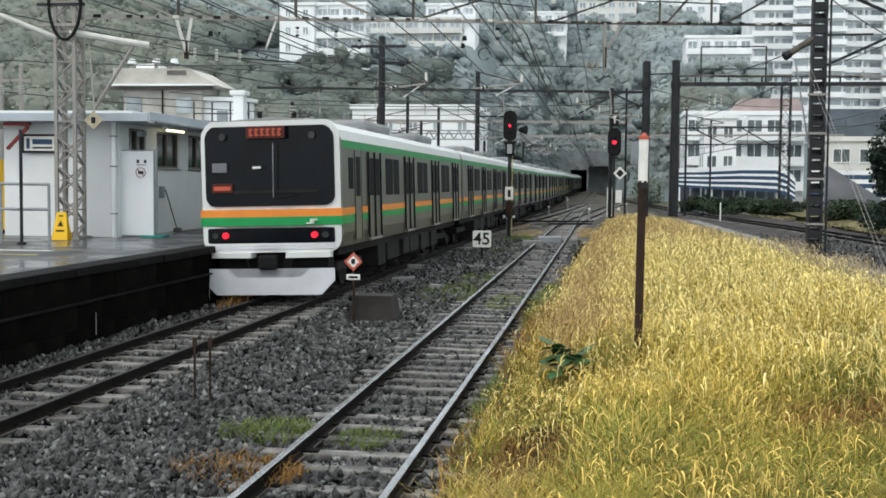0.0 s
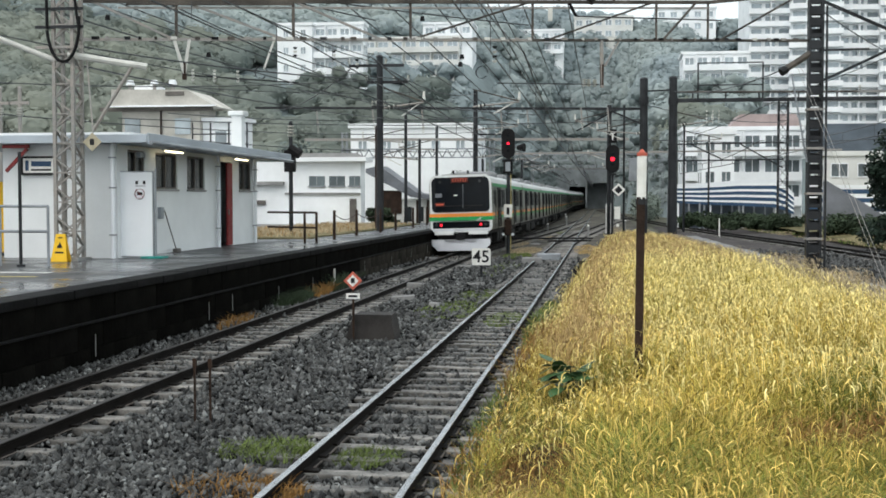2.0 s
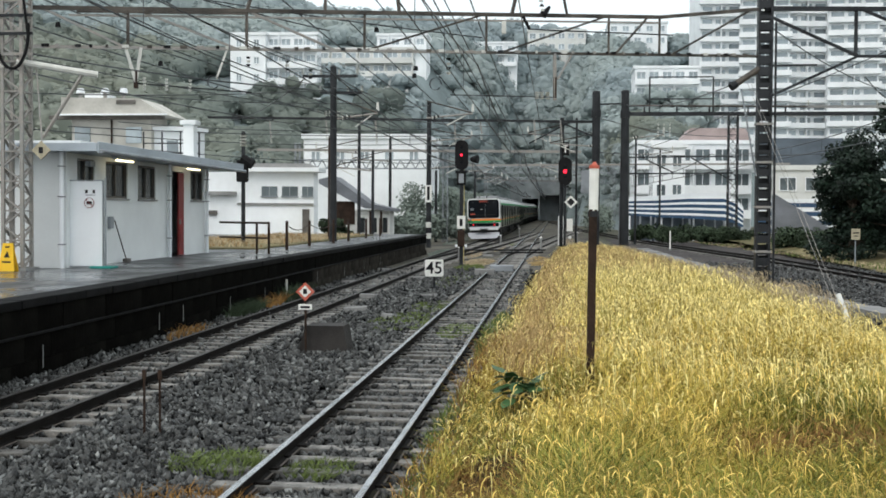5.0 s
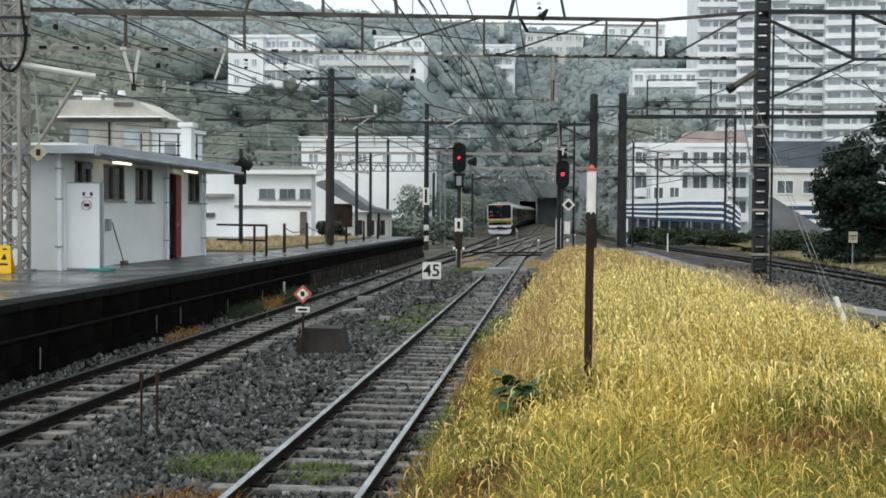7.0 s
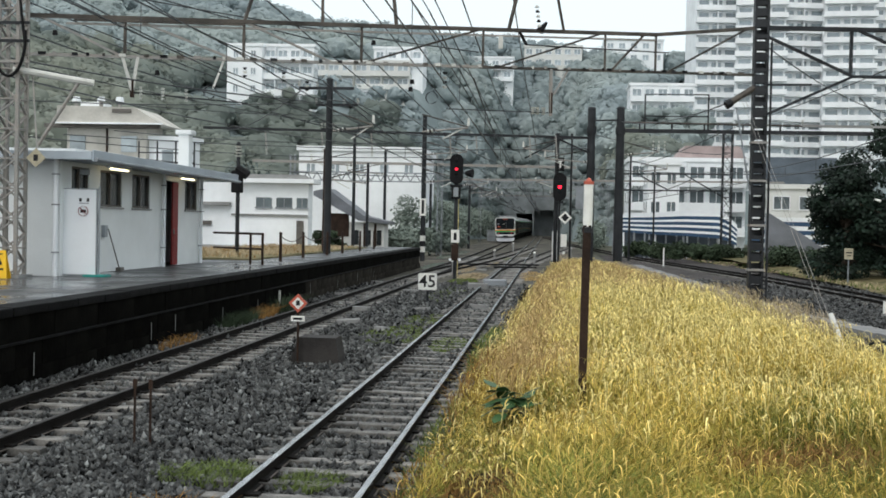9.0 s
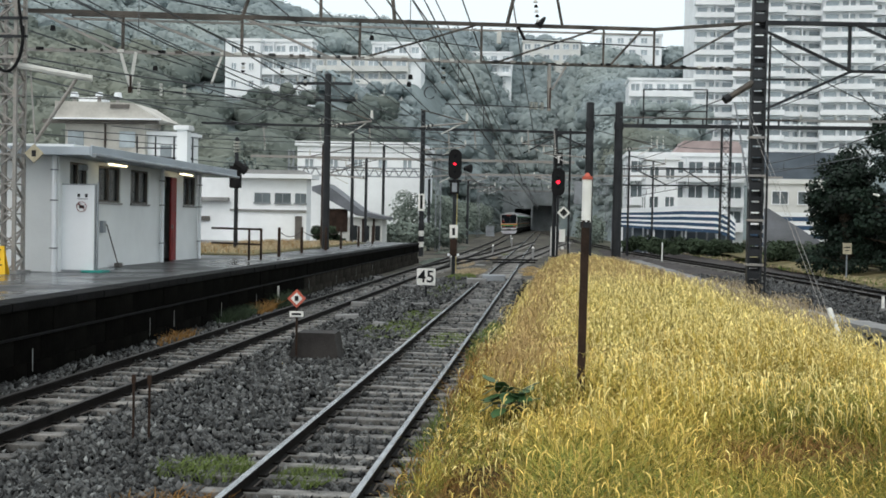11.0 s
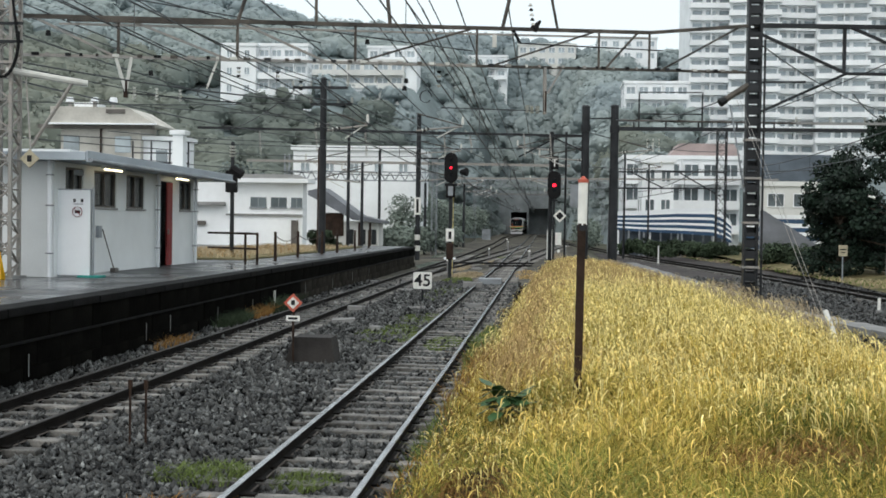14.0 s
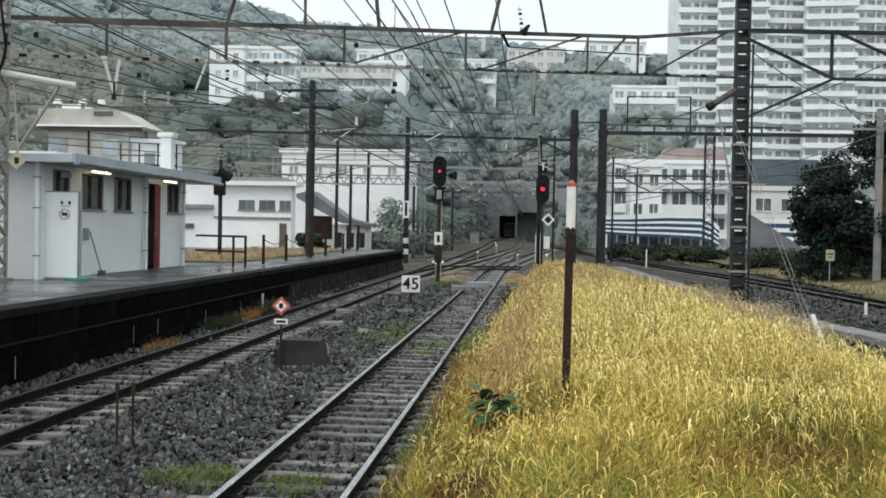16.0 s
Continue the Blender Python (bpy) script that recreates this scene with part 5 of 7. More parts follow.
def marker_post():
    t = thing("marker_post", "rusty brown post with white top and red cap in the grass", "post", at=(0.45, 14.57, -0.1))
    part("shaft", bar(bmesh.new(), (0, 0, -0.2), (0.02, 0, 2.55), 0.115, 0.10), "rustpost", t)
    w = part("white_top", Rod((0.025, 0, 2.50), (0.03, 0, 3.06), 0.06, n=14), "signwhite", t, "white painted top section")
    part("collar", Rod((0.025, 0, 2.46), (0.025, 0, 2.53), 0.072, n=14), "pole", w)
    c = part("cap", Rod((0.03, 0, 3.06), (0.03, 0, 3.10), 0.066, n=14), "brightred", t, "red painted cap")
    part("cap_tip", Rod((0.03, 0, 3.10), (0.03, 0, 3.145), 0.045, 0.012, n=14), "brightred", c)


marker_post()


def guy_anchor():
    t = thing("guy_wire", "pair of stay wires with a pale yellow guard tube", "guy wire", at=(6.0, 23.8, 0.0))
    part("guard_tube", Rod((0, 0, -0.1), (-0.19, 0.65, 0.76), 0.055, n=12), "cream", t, "pale yellow guard tube")
    for dx in (0.0, 0.10):
        part("stay", Rod((-0.22 + dx, 0.6, 0.42), (-0.4 + dx, 11.4, 6.4), 0.0055, n=5), "galv", t)


guy_anchor()


def trough():
    r = random.Random(8)
    t = thing("cable_trough", "grey concrete cable trough covers beside the grass", "cable trough", kind="structure")
    slab = put_mesh("cover_slab", B(-0.36, 0.36, 0.01, 0.97, -0.12, 0.05, bevel=0.012), "conc")
    for k in range(60):
        y = 22 + k * 0.98
        x = 7.6 + 0.17 * (34.3 - y) if y < 34.3 else 7.6 - 0.03 * (y - 34.3)
        ob = new("cover_slab", slab)
        ob.parent = t
        ob.matrix_basis = pose(x - 0.25 + r.uniform(-0.03, 0.03), y, -0.02 + r.uniform(-0.02, 0.02), r.uniform(-1, 1), r.uniform(-2, 2), (9.6 if y < 34 else 1.7) + r.uniform(-1, 1))
    for x, y, h in ((10.7, 38.0, 0.30), (8.2, 84, 1.2), (10.3, 60.5, 0.6)):
        b = thing("marker_stub", "short white marker stub beside the side track", "marker", "marker stubs", at=(x, y, -0.2))
        part("stub", Rod((0, 0, 0), (0, 0, h + 0.2), 0.05, n=10), "signwhite", b)
        part("stub_base", Rod((0, 0, 0), (0, 0, 0.12), 0.10, n=10), "conc", b)


trough()


def side_sign():
    t = thing("lineside_sign", "small cream square sign on a grey post by the side line", "sign", at=(14.3, 57, -0.2))
    part("post", Rod((0, 0, 0), (0, 0, 1.6), 0.035, n=10), "grey", t)
    b = part("board", B(-0.21, 0.21, -0.06, -0.036, 1.42, 1.95, bevel=0.01), "platecream", t)
    part("text_bar", B(-0.14, 0.14, -0.066, -0.0605, 1.72, 1.78), "ink", b)
    part("text_bar", B(-0.10, 0.10, -0.066, -0.0605, 1.58, 1.62), "ink", b)


side_sign()


# ---------------------------------------------------------------- wires
def line_over(xf, ys, zc, zm, label, extra=()):
    """Contact wire, sagging carrier wire and droppers over one track."""
    t = thing("overhead_line", label, "overhead wire", "overhead lines")
    for a, b in zip(ys, ys[1:]):
        car, con = [], []
        for k in range(9):
            s = k / 8
            y = a + (b - a) * s
            con.append((xf(y), y, zc))
            car.append((xf(y), y, zm - 4 * (zm - zc - 0.25) * s * (1 - s) * 0.75))
        far = 0.010 + 0.00022 * (a + b) / 2
        wire(con, t, far, "contact_wire")
        wire(car, t, far, "carrier_wire")
        for k in range(1, 8):
            wire([car[k], con[k]], t, far * 0.55, "dropper")
    for dx, z in extra:
        for a, b in zip(ys, ys[1:]):
            wire([(xf(a + (b - a) * k / 6) + dx, a + (b - a) * k / 6, z - 0.9 * (k / 6) * (1 - k / 6)) for k in range(7)], t, 0.012 + 0.0002 * (a + b) / 2, "feeder_wire")
    return t


SPANS = (-6, 32, 80, 125, 170, 215, 256)
line_over(TRACK1, SPANS, 5.3, 6.4, "overhead wires above the platform track", ((-1.6, 8.6), (-3.0, 7.5)))
line_over(lambda y: -2.17, SPANS, 5.3, 6.5, "overhead wires above the siding", ((-1.3, 8.4), (-0.6, 9.3), (0.9, 9.6)))
line_over(lambda y: 12.8 - 0.055 * max(0, y - 40), (-6, 38, 81, 125), 5.3, 6.5, "overhead wires above the side line", ((1.4, 9.4),))
lt = thing("overhead_line", "slack feeder wires from the lattice mast over the platform roof", "overhead wire", "overhead lines")
for a, b, sag in (((-12.2, 25.2, 9.2), (-10.0, 51.6, 8.6), 0.5), ((-12.2, 25.2, 8.2), (-9.0, 51.6, 7.9), 0.7), ((-13.0, 2.0, 8.2), (-12.2, 25.2, 7.6), 0.4), ((-10.0, 51.6, 8.6), (-9.2, 84, 10.2), 0.6),
                  ((-8.9, 51.6, 7.9), (-9.0, 84, 9.2), 0.6), ((-30, 40, 7.4), (-10.0, 51.6, 7.9), 0.5), ((-28, 48, 6.4), (-9.2, 84, 7.4), 0.5), ((-26, 60, 6.9), (2.7, 80.5, 8.0), 0.4), ((-12.2, 25.2, 6.0), (-6.2, 29.0, 5.5), 0.1),
                  ((-11.3, 51.6, 8.4), (-26, 90, 9.6), 0.5), ((-20, 20, 10.5), (-6.5, 33, 7.6), 0.3), ((-20, 24, 9.4), (-2.2, 34.5, 7.6), 0.3), ((-22, 40, 8.5), (-4, 84, 8.6), 0.6)):
    a, b = Vector(a), Vector(b)
    wire([tuple(a.lerp(b, k / 10) - Vector((0, 0, 4 * sag * (k / 10) * (1 - k / 10)))) for k in range(11)], lt, 0.014 + 0.00018 * (a.y + b.y) / 2, "feeder_wire")
for a, b, sag in (((-15.4, 20, 9.6), (-10.2, 36, 7.0), 0.1), ((-16.5, 24, 8.8), (-10.9, 34, 6.9), 0.1), ((-14.5, 21, 8.4), (-8.0, 40, 6.2), 0.2), ((-12.3, 25, 6.7), (-6.6, 52, 6.0), 0.2), ((-12.3, 25, 5.6), (-9.0, 60, 6.6), 0.3),
                  ((-9.0, 18, 11.0), (-4.6, 45, 6.6), 0.1), ((-7.3, 20, 11.2), (-3.4, 45, 6.4), 0.1), ((-5.9, 20, 12.0), (-2.6, 60, 6.6), 0.2), ((-4.6, 20, 11.5), (-2.4, 60, 6.9), 0.2),
                  ((-24, 55, 8.4), (-9.2, 62, 8.3), 0.3), ((-24, 62, 7.3), (-6.6, 66, 7.2), 0.3), ((-26, 66, 6.2), (-9.2, 84, 6.0), 0.3), ((2.8, 80.5, 9.0), (14.9, 100, 9.0), 0.4), ((2.8, 80.5, 6.6), (22, 84, 6.9), 0.3),
                  ((6.5, 37.3, 8.4), (16.8, 58, 8.2), 0.4), ((6.5, 37.3, 6.9), (4.8, 81, 9.9), 0.5), ((16.8, 58, 6.0), (30, 50, 7.6), 0.3), ((10, 39, 6.9), (16.8, 58, 7.8), 0.3), ((-9.2, 84, 9.9), (-2.2, 125, 8.2), 0.5)):
    a, b = Vector(a), Vector(b)
    wire([tuple(a.lerp(b, k / 10) - Vector((0, 0, 4 * sag * (k / 10) * (1 - k / 10)))) for k in range(11)], lt, 0.011 + 0.00022 * (a.y + b.y) / 2, "feeder_wire")


def registration(x, y, z, reach, seed):
    """A hinged arm that holds a contact wire, with its insulators."""
    r = random.Random(seed)
    t = thing("registration_arm", "steel wire-steadying arm with white insulators", "wire arm", "wire arms", at=(x, y, z))
    part("arm_tube", Rod((0, 0, 0), (reach, 0.2, 0.25), 0.045), "galv", t)
    part("stay_tube", Rod((0, 0, 0.9), (reach, 0.2, 0.28), 0.035), "beam", t)
    part("steady_arm", Rod((reach * 0.9, 0.2, 0.22), (reach * 0.45, 0.1, -0.35), 0.03), "insul", t)
    for k in range(4):
        part("insulator_disc", Rod((reach * 0.12 + 0.1 * k, 0.02, 0.03 + 0.02 * k), (reach * 0.12 + 0.1 * k + 0.06, 0.03, 0.04 + 0.02 * k), 0.10, 0.06, n=8), "insul" if k % 2 == 0 else "matblack", t)
    part("drop_insulator", Rod((reach, 0.2, 0.35), (reach, 0.2, 0.75), 0.08, 0.05, n=8), "insul", t)


for k, (x, y, z, reach) in enumerate(((-9.1, 84, 7.6, 3.0), (-9.1, 84, 5.6, 2.6), (-6.7, 60, 7.3, 2.4), (2.6, 80.4, 7.0, -3.0), (0.5, 88, 8.2, -2.6), (-9.0, 130, 6.2, 3.0), (-8.6, 112, 6.4, 2.6), (2.2, 112, 6.6, -3.6), (3.6, 150, 6.6, -3.6), (-9.2, 150, 6.4, 3.0), (-11.4, 72, 5.0, -2.6), (-13.3, 78, 6.4, -3.0), (-13.6, 95, 6.6, -3.2), (6.9, 100, 7.4, 3.0), (-9.8, 51.6, 6.6, 1.8), (5.0, 81, 7.6, 2.4))):
    registration(x, y, z, reach, k)


# ---------------------------------------------------------------- hill, tunnel and woods
def lerp_table(x, table):
    return float(np.interp(x, [a for a, b in table], [b for a, b in table]))


FOOT = ((-260, 90), (-100, 100), (-60, 125), (-30, 170), (-14, 280), (-11.5, PORTAL + 1), (3, PORTAL + 1), (7, 258), (14, 178), (25, 178), (30, 262), (60, 268), (100, 240), (160, 150), (300, 150))
CREST = ((-260, 92), (-157, 80), (-83, 63), (-70, 58), (-40, 56), (-13, 53), (8, 51), (24, 49), (33, 50), (100, 60), (300, 70))


def hill_z(x, y):
    foot, crest = lerp_table(x, FOOT), lerp_table(x, CREST)
    if y < foot:
        return -0.6
    s = (y - foot) / (335 - foot)
    cliff = min(1, (y - foot) / 3) * (8.0 if -20 < x < 12 else 2.5)
    return cliff + (crest - cliff) * min(1, s) ** 0.9 + (2.5 * noise.noise((x * 0.03, y * 0.03, 2)) if s < 1.05 else 0) - (0.25 * (y - 345) if y > 345 else 0)


xs = np.concatenate([np.arange(-260, -40, 9), np.arange(-40, 40, 2.5), np.arange(40, 300, 10)])
ys = np.concatenate([np.arange(88, 280, 6), np.arange(280, 302, 1.5), np.arange(302, 420, 7), [700]])
hillside = sheet("hillside", xs, ys, hill_z, "hill", "steep wooded hillside behind the station, its colour paled with haze", "hill")
cut = bmesh.new()
cut.from_mesh(hillside.data)
mouth = [f for f in cut.faces if -10.2 < f.calc_center_median().x < 2.6 and PORTAL - 2 < f.calc_center_median().y < PORTAL + 4]
bmesh.ops.delete(cut, geom=mouth, context="FACES")
cut.to_mesh(hillside.data)
cut.free()


def leaf_mass(name, centres, radii, per, size, seed, material, label, category, flat=0.8, kind="stuff", front=False):
    """Crowns made of many small leaf clumps with gaps."""
    r = np.random.default_rng(seed)
    n = len(centres)
    d = r.normal(size=(n, per, 3))
    d /= np.linalg.norm(d, axis=-1, keepdims=True)
    if front:
        d[..., 1] = np.where(d[..., 1] > 0.25, -d[..., 1], d[..., 1])
        d[..., 2] = np.where(d[..., 2] < -0.35, -d[..., 2], d[..., 2])
    if front:
        ico = bmesh.new()
        bmesh.ops.create_icosphere(ico, subdivisions=2, radius=1.0)
        unit = np.array([v.co[:] for v in ico.verts])
        tri = np.array([[v.index for v in q.verts] for q in ico.faces])
        ico.free()
        lump = radii[:, None, None] * (0.84 + 0.5 * (r.random((n, len(unit), 1)) - 0.5)) * unit[None] * np.array([1, 1, flat])
        body = soup(name, (centres[:, None] + lump).reshape(-1, 3), (tri[None] + len(unit) * np.arange(n)[:, None, None]).reshape(-1, 3), material)
        body.polygons.foreach_set("use_smooth", np.ones(len(body.polygons), dtype=bool))
        tagged(new(name, body), label, category, kind=kind)
    rad = radii[:, None, None] * ((0.88 + 0.20 * r.random((n, per, 1))) if front else (0.55 + 0.5 * r.random((n, per, 1)))) * np.array([1, 1, flat])
    c = centres[:, None] + d * rad
    up = d + np.array([0, -0.15, 0.7]) + (0.32 if front else 0.75) * r.normal(size=d.shape)
    a = np.cross(up, r.normal(size=(n, per, 3)))
    a /= np.linalg.norm(a, axis=-1, keepdims=True) + 1e-9
    b = np.cross(a, up)
    b /= np.linalg.norm(b, axis=-1, keepdims=True) + 1e-9
    s = size * (radii[:, None, None] / radii.mean()) * r.uniform(0.5, 1.4, (n, per, 1))
    v = np.stack([c - a * s - b * s * 0.7, c + a * s * 0.6 - b * s, c + a * s + b * s * 0.8, c - a * s * 0.5 + b * s], 2).reshape(-1, 3)
    f = np.arange(n * per * 4).reshape(-1, 4)
    return tagged(new(name, soup(name, v, f, material)), label, category, kind=kind)


KEEP_OUT = ((-62, -51, 186, 215), (-51, -40, 195, 215), (-52, -24, 228, 275), (12, 32, 228, 246), (28, 90, 265, 310), (8, 28, 140, 168), (-28, -11, 280, 290))


def woods():
    r = np.random.default_rng(11)
    cs, rs = [], []
    while len(cs) < 2300:
        y = r.uniform(105, 350)
        x = r.uniform(-0.50, 0.36) * y * 1.15
        z = hill_z(x, y)
        if z < 0.5 or any(a < x < b and c < y < d for a, b, c, d in KEEP_OUT) or (-11 < x < 3 and y < PORTAL + 7):
            continue
        rad = r.uniform(1.6, 4.0)
        cs.append((x, y, z + rad * 0.55))
        rs.append(rad)
    while len(cs) < 3300:
        x, y = r.uniform(-44, 24), r.uniform(262, 340)
        z = hill_z(x, y)
        if z < 0.5 or any(a < x < b and c < y < d for a, b, c, d in KEEP_OUT) or (-11 < x < 3 and y < PORTAL + 6):
            continue
        rad = r.uniform(1.4, 3.2)
        cs.append((x, y, z + rad * 0.35))
        rs.append(rad)
    for k in range(70):
        x, y = r.uniform(-51, -40.5), r.uniform(188, 195)
        cs.append((x, y, r.uniform(17, 24)))
        rs.append(r.uniform(1.0, 1.9))
    for k in range(130):
        x, y = r.uniform(-50, -27), r.uniform(226, 231)
        cs.append((x, y, r.uniform(18, 26.5 if x < -36 else 29)))
        rs.append(r.uniform(1.0, 2.0))
    for k in range(90):
        x, y = r.uniform(13.5, 30), r.uniform(222, 228)
        cs.append((x, y, r.uniform(17, 25.5)))
        rs.append(r.uniform(1.0, 2.2))
    cs, rs = np.array(cs), np.array(rs)
    # Near and far trees differ by the haze in their material colour.
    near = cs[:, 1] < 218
    leaf_mass("woodland", cs[near], rs[near], 90, 0.16, 12, "woods", "grey-green woodland on the nearer slope, haze mixed into its colour", "woodland", front=True)
    leaf_mass("woodland", cs[~near], rs[~near], 75, 0.20, 15, "farwoods", "woodland covering the far hill, colour paled and blued with haze", "woodland", front=True)
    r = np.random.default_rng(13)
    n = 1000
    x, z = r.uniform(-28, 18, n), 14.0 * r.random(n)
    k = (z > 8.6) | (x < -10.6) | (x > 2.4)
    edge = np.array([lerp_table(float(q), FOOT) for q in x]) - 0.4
    leaf_mass("ivy", np.stack([x, np.minimum(edge, PORTAL - 0.6) + 0.3 * z, z], -1)[k], r.uniform(0.8, 1.7, n)[k], 60, 0.18, 14, "creeper", "creeper and brush over the tunnel walls, colour raised against shade and haze", "creeper", front=True)


woods()


def tunnel():
    t = thing("tunnel_portal", "tunnel portals at the foot of the hill, masonry lightened with haze", "tunnel", kind="structure")
    holes = [(-8.2, -4.2, -0.4, 6.0), (-3.8, 1.0, -0.4, 6.9)]
    part("portal_wall", wall_with_holes(-15, 7, -0.4, 10.2, holes, lambda u, w, z: (u, PORTAL + w, z), 0.8), "portal", t)
    for a, b in ((-8.2, -4.2), (-3.8, 1.0)):
        lin = bmesh.new()
        # Right bore is closed by an added back wall to lighten its mouth.
        end = 680.0 if a < -4 else PORTAL + 5.5
        box(lin, a - 0.15, a, PORTAL + 0.8, end, -0.4, 7.0)
        box(lin, b, b + 0.15, PORTAL + 0.8, end, -0.4, 7.0)
        box(lin, a - 0.15, b + 0.15, PORTAL + 0.8, end, 7.0, 7.2)
        box(lin, a - 0.15, b + 0.15, end + 0.01, end + 0.3, -0.4, 7.2)
        box(lin, a, b, PORTAL + 0.9, end - 0.1, -0.38, -0.33)
        part("tunnel_lining", lin, "portal", t, "haze-lightened tunnel lining with an added end wall")
    part("parapet", B(-15.2, 7.2, PORTAL - 0.3, PORTAL + 0.9, 10.2, 10.6), "conc", t)
    c = thing("relay_hut", "small pale lineside equipment cabinet", "cabinet", at=(-9.4, 190, -0.2))
    part("body", B(-0.7, 0.7, -0.5, 0.5, 0, 2.0, bevel=0.03), "grey", c)
    part("roof", B(-0.8, 0.8, -0.6, 0.6, 2.0, 2.1), "grey", c)


tunnel()


# ---------------------------------------------------------------- buildings
WIN = {}


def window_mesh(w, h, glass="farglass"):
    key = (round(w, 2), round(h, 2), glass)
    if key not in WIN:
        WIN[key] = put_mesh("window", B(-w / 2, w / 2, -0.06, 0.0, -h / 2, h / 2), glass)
        fr = bmesh.new()
        for a, b, c, d in ((-w / 2 - 0.08, -w / 2, -h / 2, h / 2), (w / 2, w / 2 + 0.08, -h / 2, h / 2), (-0.04, 0.04, -h / 2, h / 2), (-w / 2 - 0.08, w / 2 + 0.08, h / 2, h / 2 + 0.08), (-w / 2 - 0.08, w / 2 + 0.08, -h / 2 - 0.1, -h / 2)):
            box(fr, a, b, -0.12, -0.061, c, d)
        WIN[key] = (WIN[key], put_mesh("window_frame", fr, "farwhite"))
    return WIN[key]


def add_window(parent, m, w, h, pane="farglass"):
    glass, fr = window_mesh(w, h, pane)
    g = new("window", glass)
    g.parent, g.matrix_basis = parent, m
    f = new("window_frame", fr)
    f.parent = g
    return g


def block(name, label, x, y, z0, w, d, floors, fh, cols, win=(1.6, 1.4), yaw=0, material="farwhite", balconies=False, skip=0, roof_h=0.5, side=True, pane="farglass"):
    """A building whose front faces -y; windows in every storey, balconies as slabs with parapets."""
    t = thing("apartment_building" if floors > 2 else "house", label, "building", at=(x, y, z0))
    t.rotation_euler = (0, 0, radians(yaw))
    h = floors * fh
    part("wall", B(-w / 2, w / 2, 0, d, -7, h), material, t)
    part("roof", B(-w / 2 - 0.25, w / 2 + 0.25, -0.25, d + 0.25, h, h + roof_h), material, t)
    for f in range(skip, floors):
        z = (f + 0.55) * fh
        for c in range(cols):
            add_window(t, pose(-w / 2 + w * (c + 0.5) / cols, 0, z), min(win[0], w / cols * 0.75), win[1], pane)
        if side:
            for c in range(2):
                for s in (-1, 1):
                    add_window(t, pose(s * w / 2, d * (c + 0.5) / 2, z, 0, 0, s * 90), 1.1, 1.2, pane)
        if balconies:
            b = part("balcony", B(-w / 2 + 0.2, w / 2 - 0.2, -1.3, -0.001, f * fh - 0.12, f * fh), material, t)
            part("parapet", B(-w / 2 + 0.2, w / 2 - 0.2, -1.4, -1.3, f * fh - 0.15, f * fh + 0.95), material, b)
            for c in range(1, cols, 2):
                xx = -w / 2 + w * c / cols
                part("partition", B(xx - 0.06, xx + 0.06, -1.298, -0.002, f * fh, (f + 1) * fh - 0.15), material, b)
    return t


block("hotel", "white hillside hotel block with balconies", -46.0, 200, 19, 8.8, 3.5, 5, 2.85, 4, win=(1.5, 1.2), balconies=True, material="farwhite")
block("hotel", "plain white stair wing of a hillside hotel", -53.4, 198, 15, 6.2, 14, 6, 3.0, 2, win=(0.8, 1.1), skip=1)
block("hotel", "cream hillside hotel with long balconies", -39, 235, 30.1, 20, 4, 2, 2.7, 7, win=(2.0, 1.3), balconies=True, material="cream")
block("hotel", "lower storey of the cream hillside hotel", -42.5, 234, 27.2, 12.5, 8, 1, 2.85, 4, win=(2.0, 1.3), balconies=True, material="farwhite")
block("hotel", "pale upper wing of a hillside hotel", -35, 262, 39.3, 11.3, 8, 1, 3.2, 4, balconies=True, material="farwhite")
block("hotel", "low pale building near the hill crest", -20, 310, 41.5, 19, 10, 2, 3.0, 6, material="farwhite", balconies=True)
block("hotel", "long pale building near the hill crest", 0, 325, 47, 16, 8, 2, 3.0, 6, material="cream")
block("hotel", "white hotel with balconies beside a tower block", 21.5, 230, 24.6, 12.5, 10, 2, 3.1, 5, balconies=True)
block("hotel", "white building on the wooded ridge", 22, 322, 48, 16, 9, 2, 3.2, 5, material="farwhite")


def tower():
    """The big curved block: every storey a white parapet band, windows behind."""
    t = thing("apartment_building", "tall white curved tower block with banded balconies", "building", at=(34, 280, 14))
    bays = [(0, 0, 9.5, 3), (8.5, -6, 11, -6), (19, -3.5, 10, 8), (28, -8, 11, -6), (38.5, -4, 12, 4), (49.5, -10, 13, -4)]
    FH = 2.95
    FL = 18
    for bx, by, bw, yaw in bays:
        core = part("bay_wall", B(0, bw, 0, 16, -14, FL * FH), "farwhite", t, at=pose(bx, by + 1.6, 0, 0, 0, yaw))
        for f in range(FL):
            z = f * FH
            bm = bmesh.new()
            box(bm, -0.4, bw + 0.4, -1.6, -1.4, z - 0.25, z + 0.95)
            box(bm, -0.4, bw + 0.4, -1.399, -0.01, z - 0.25, z)
            part("balcony", bm, "farwhite", core)
            for k in range(3):
                w = bw / 3 - 0.9
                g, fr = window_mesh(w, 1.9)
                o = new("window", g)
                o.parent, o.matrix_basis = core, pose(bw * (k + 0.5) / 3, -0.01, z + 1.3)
            part("partition", B(bw / 2 - 0.1, bw / 2 + 0.1, -1.39, -0.02, z, z + FH - 0.26), "farwhite", core)
    part("roof_box", B(6, 40, 2, 12, FL * FH, FL * FH + 3), "farwhite", t)


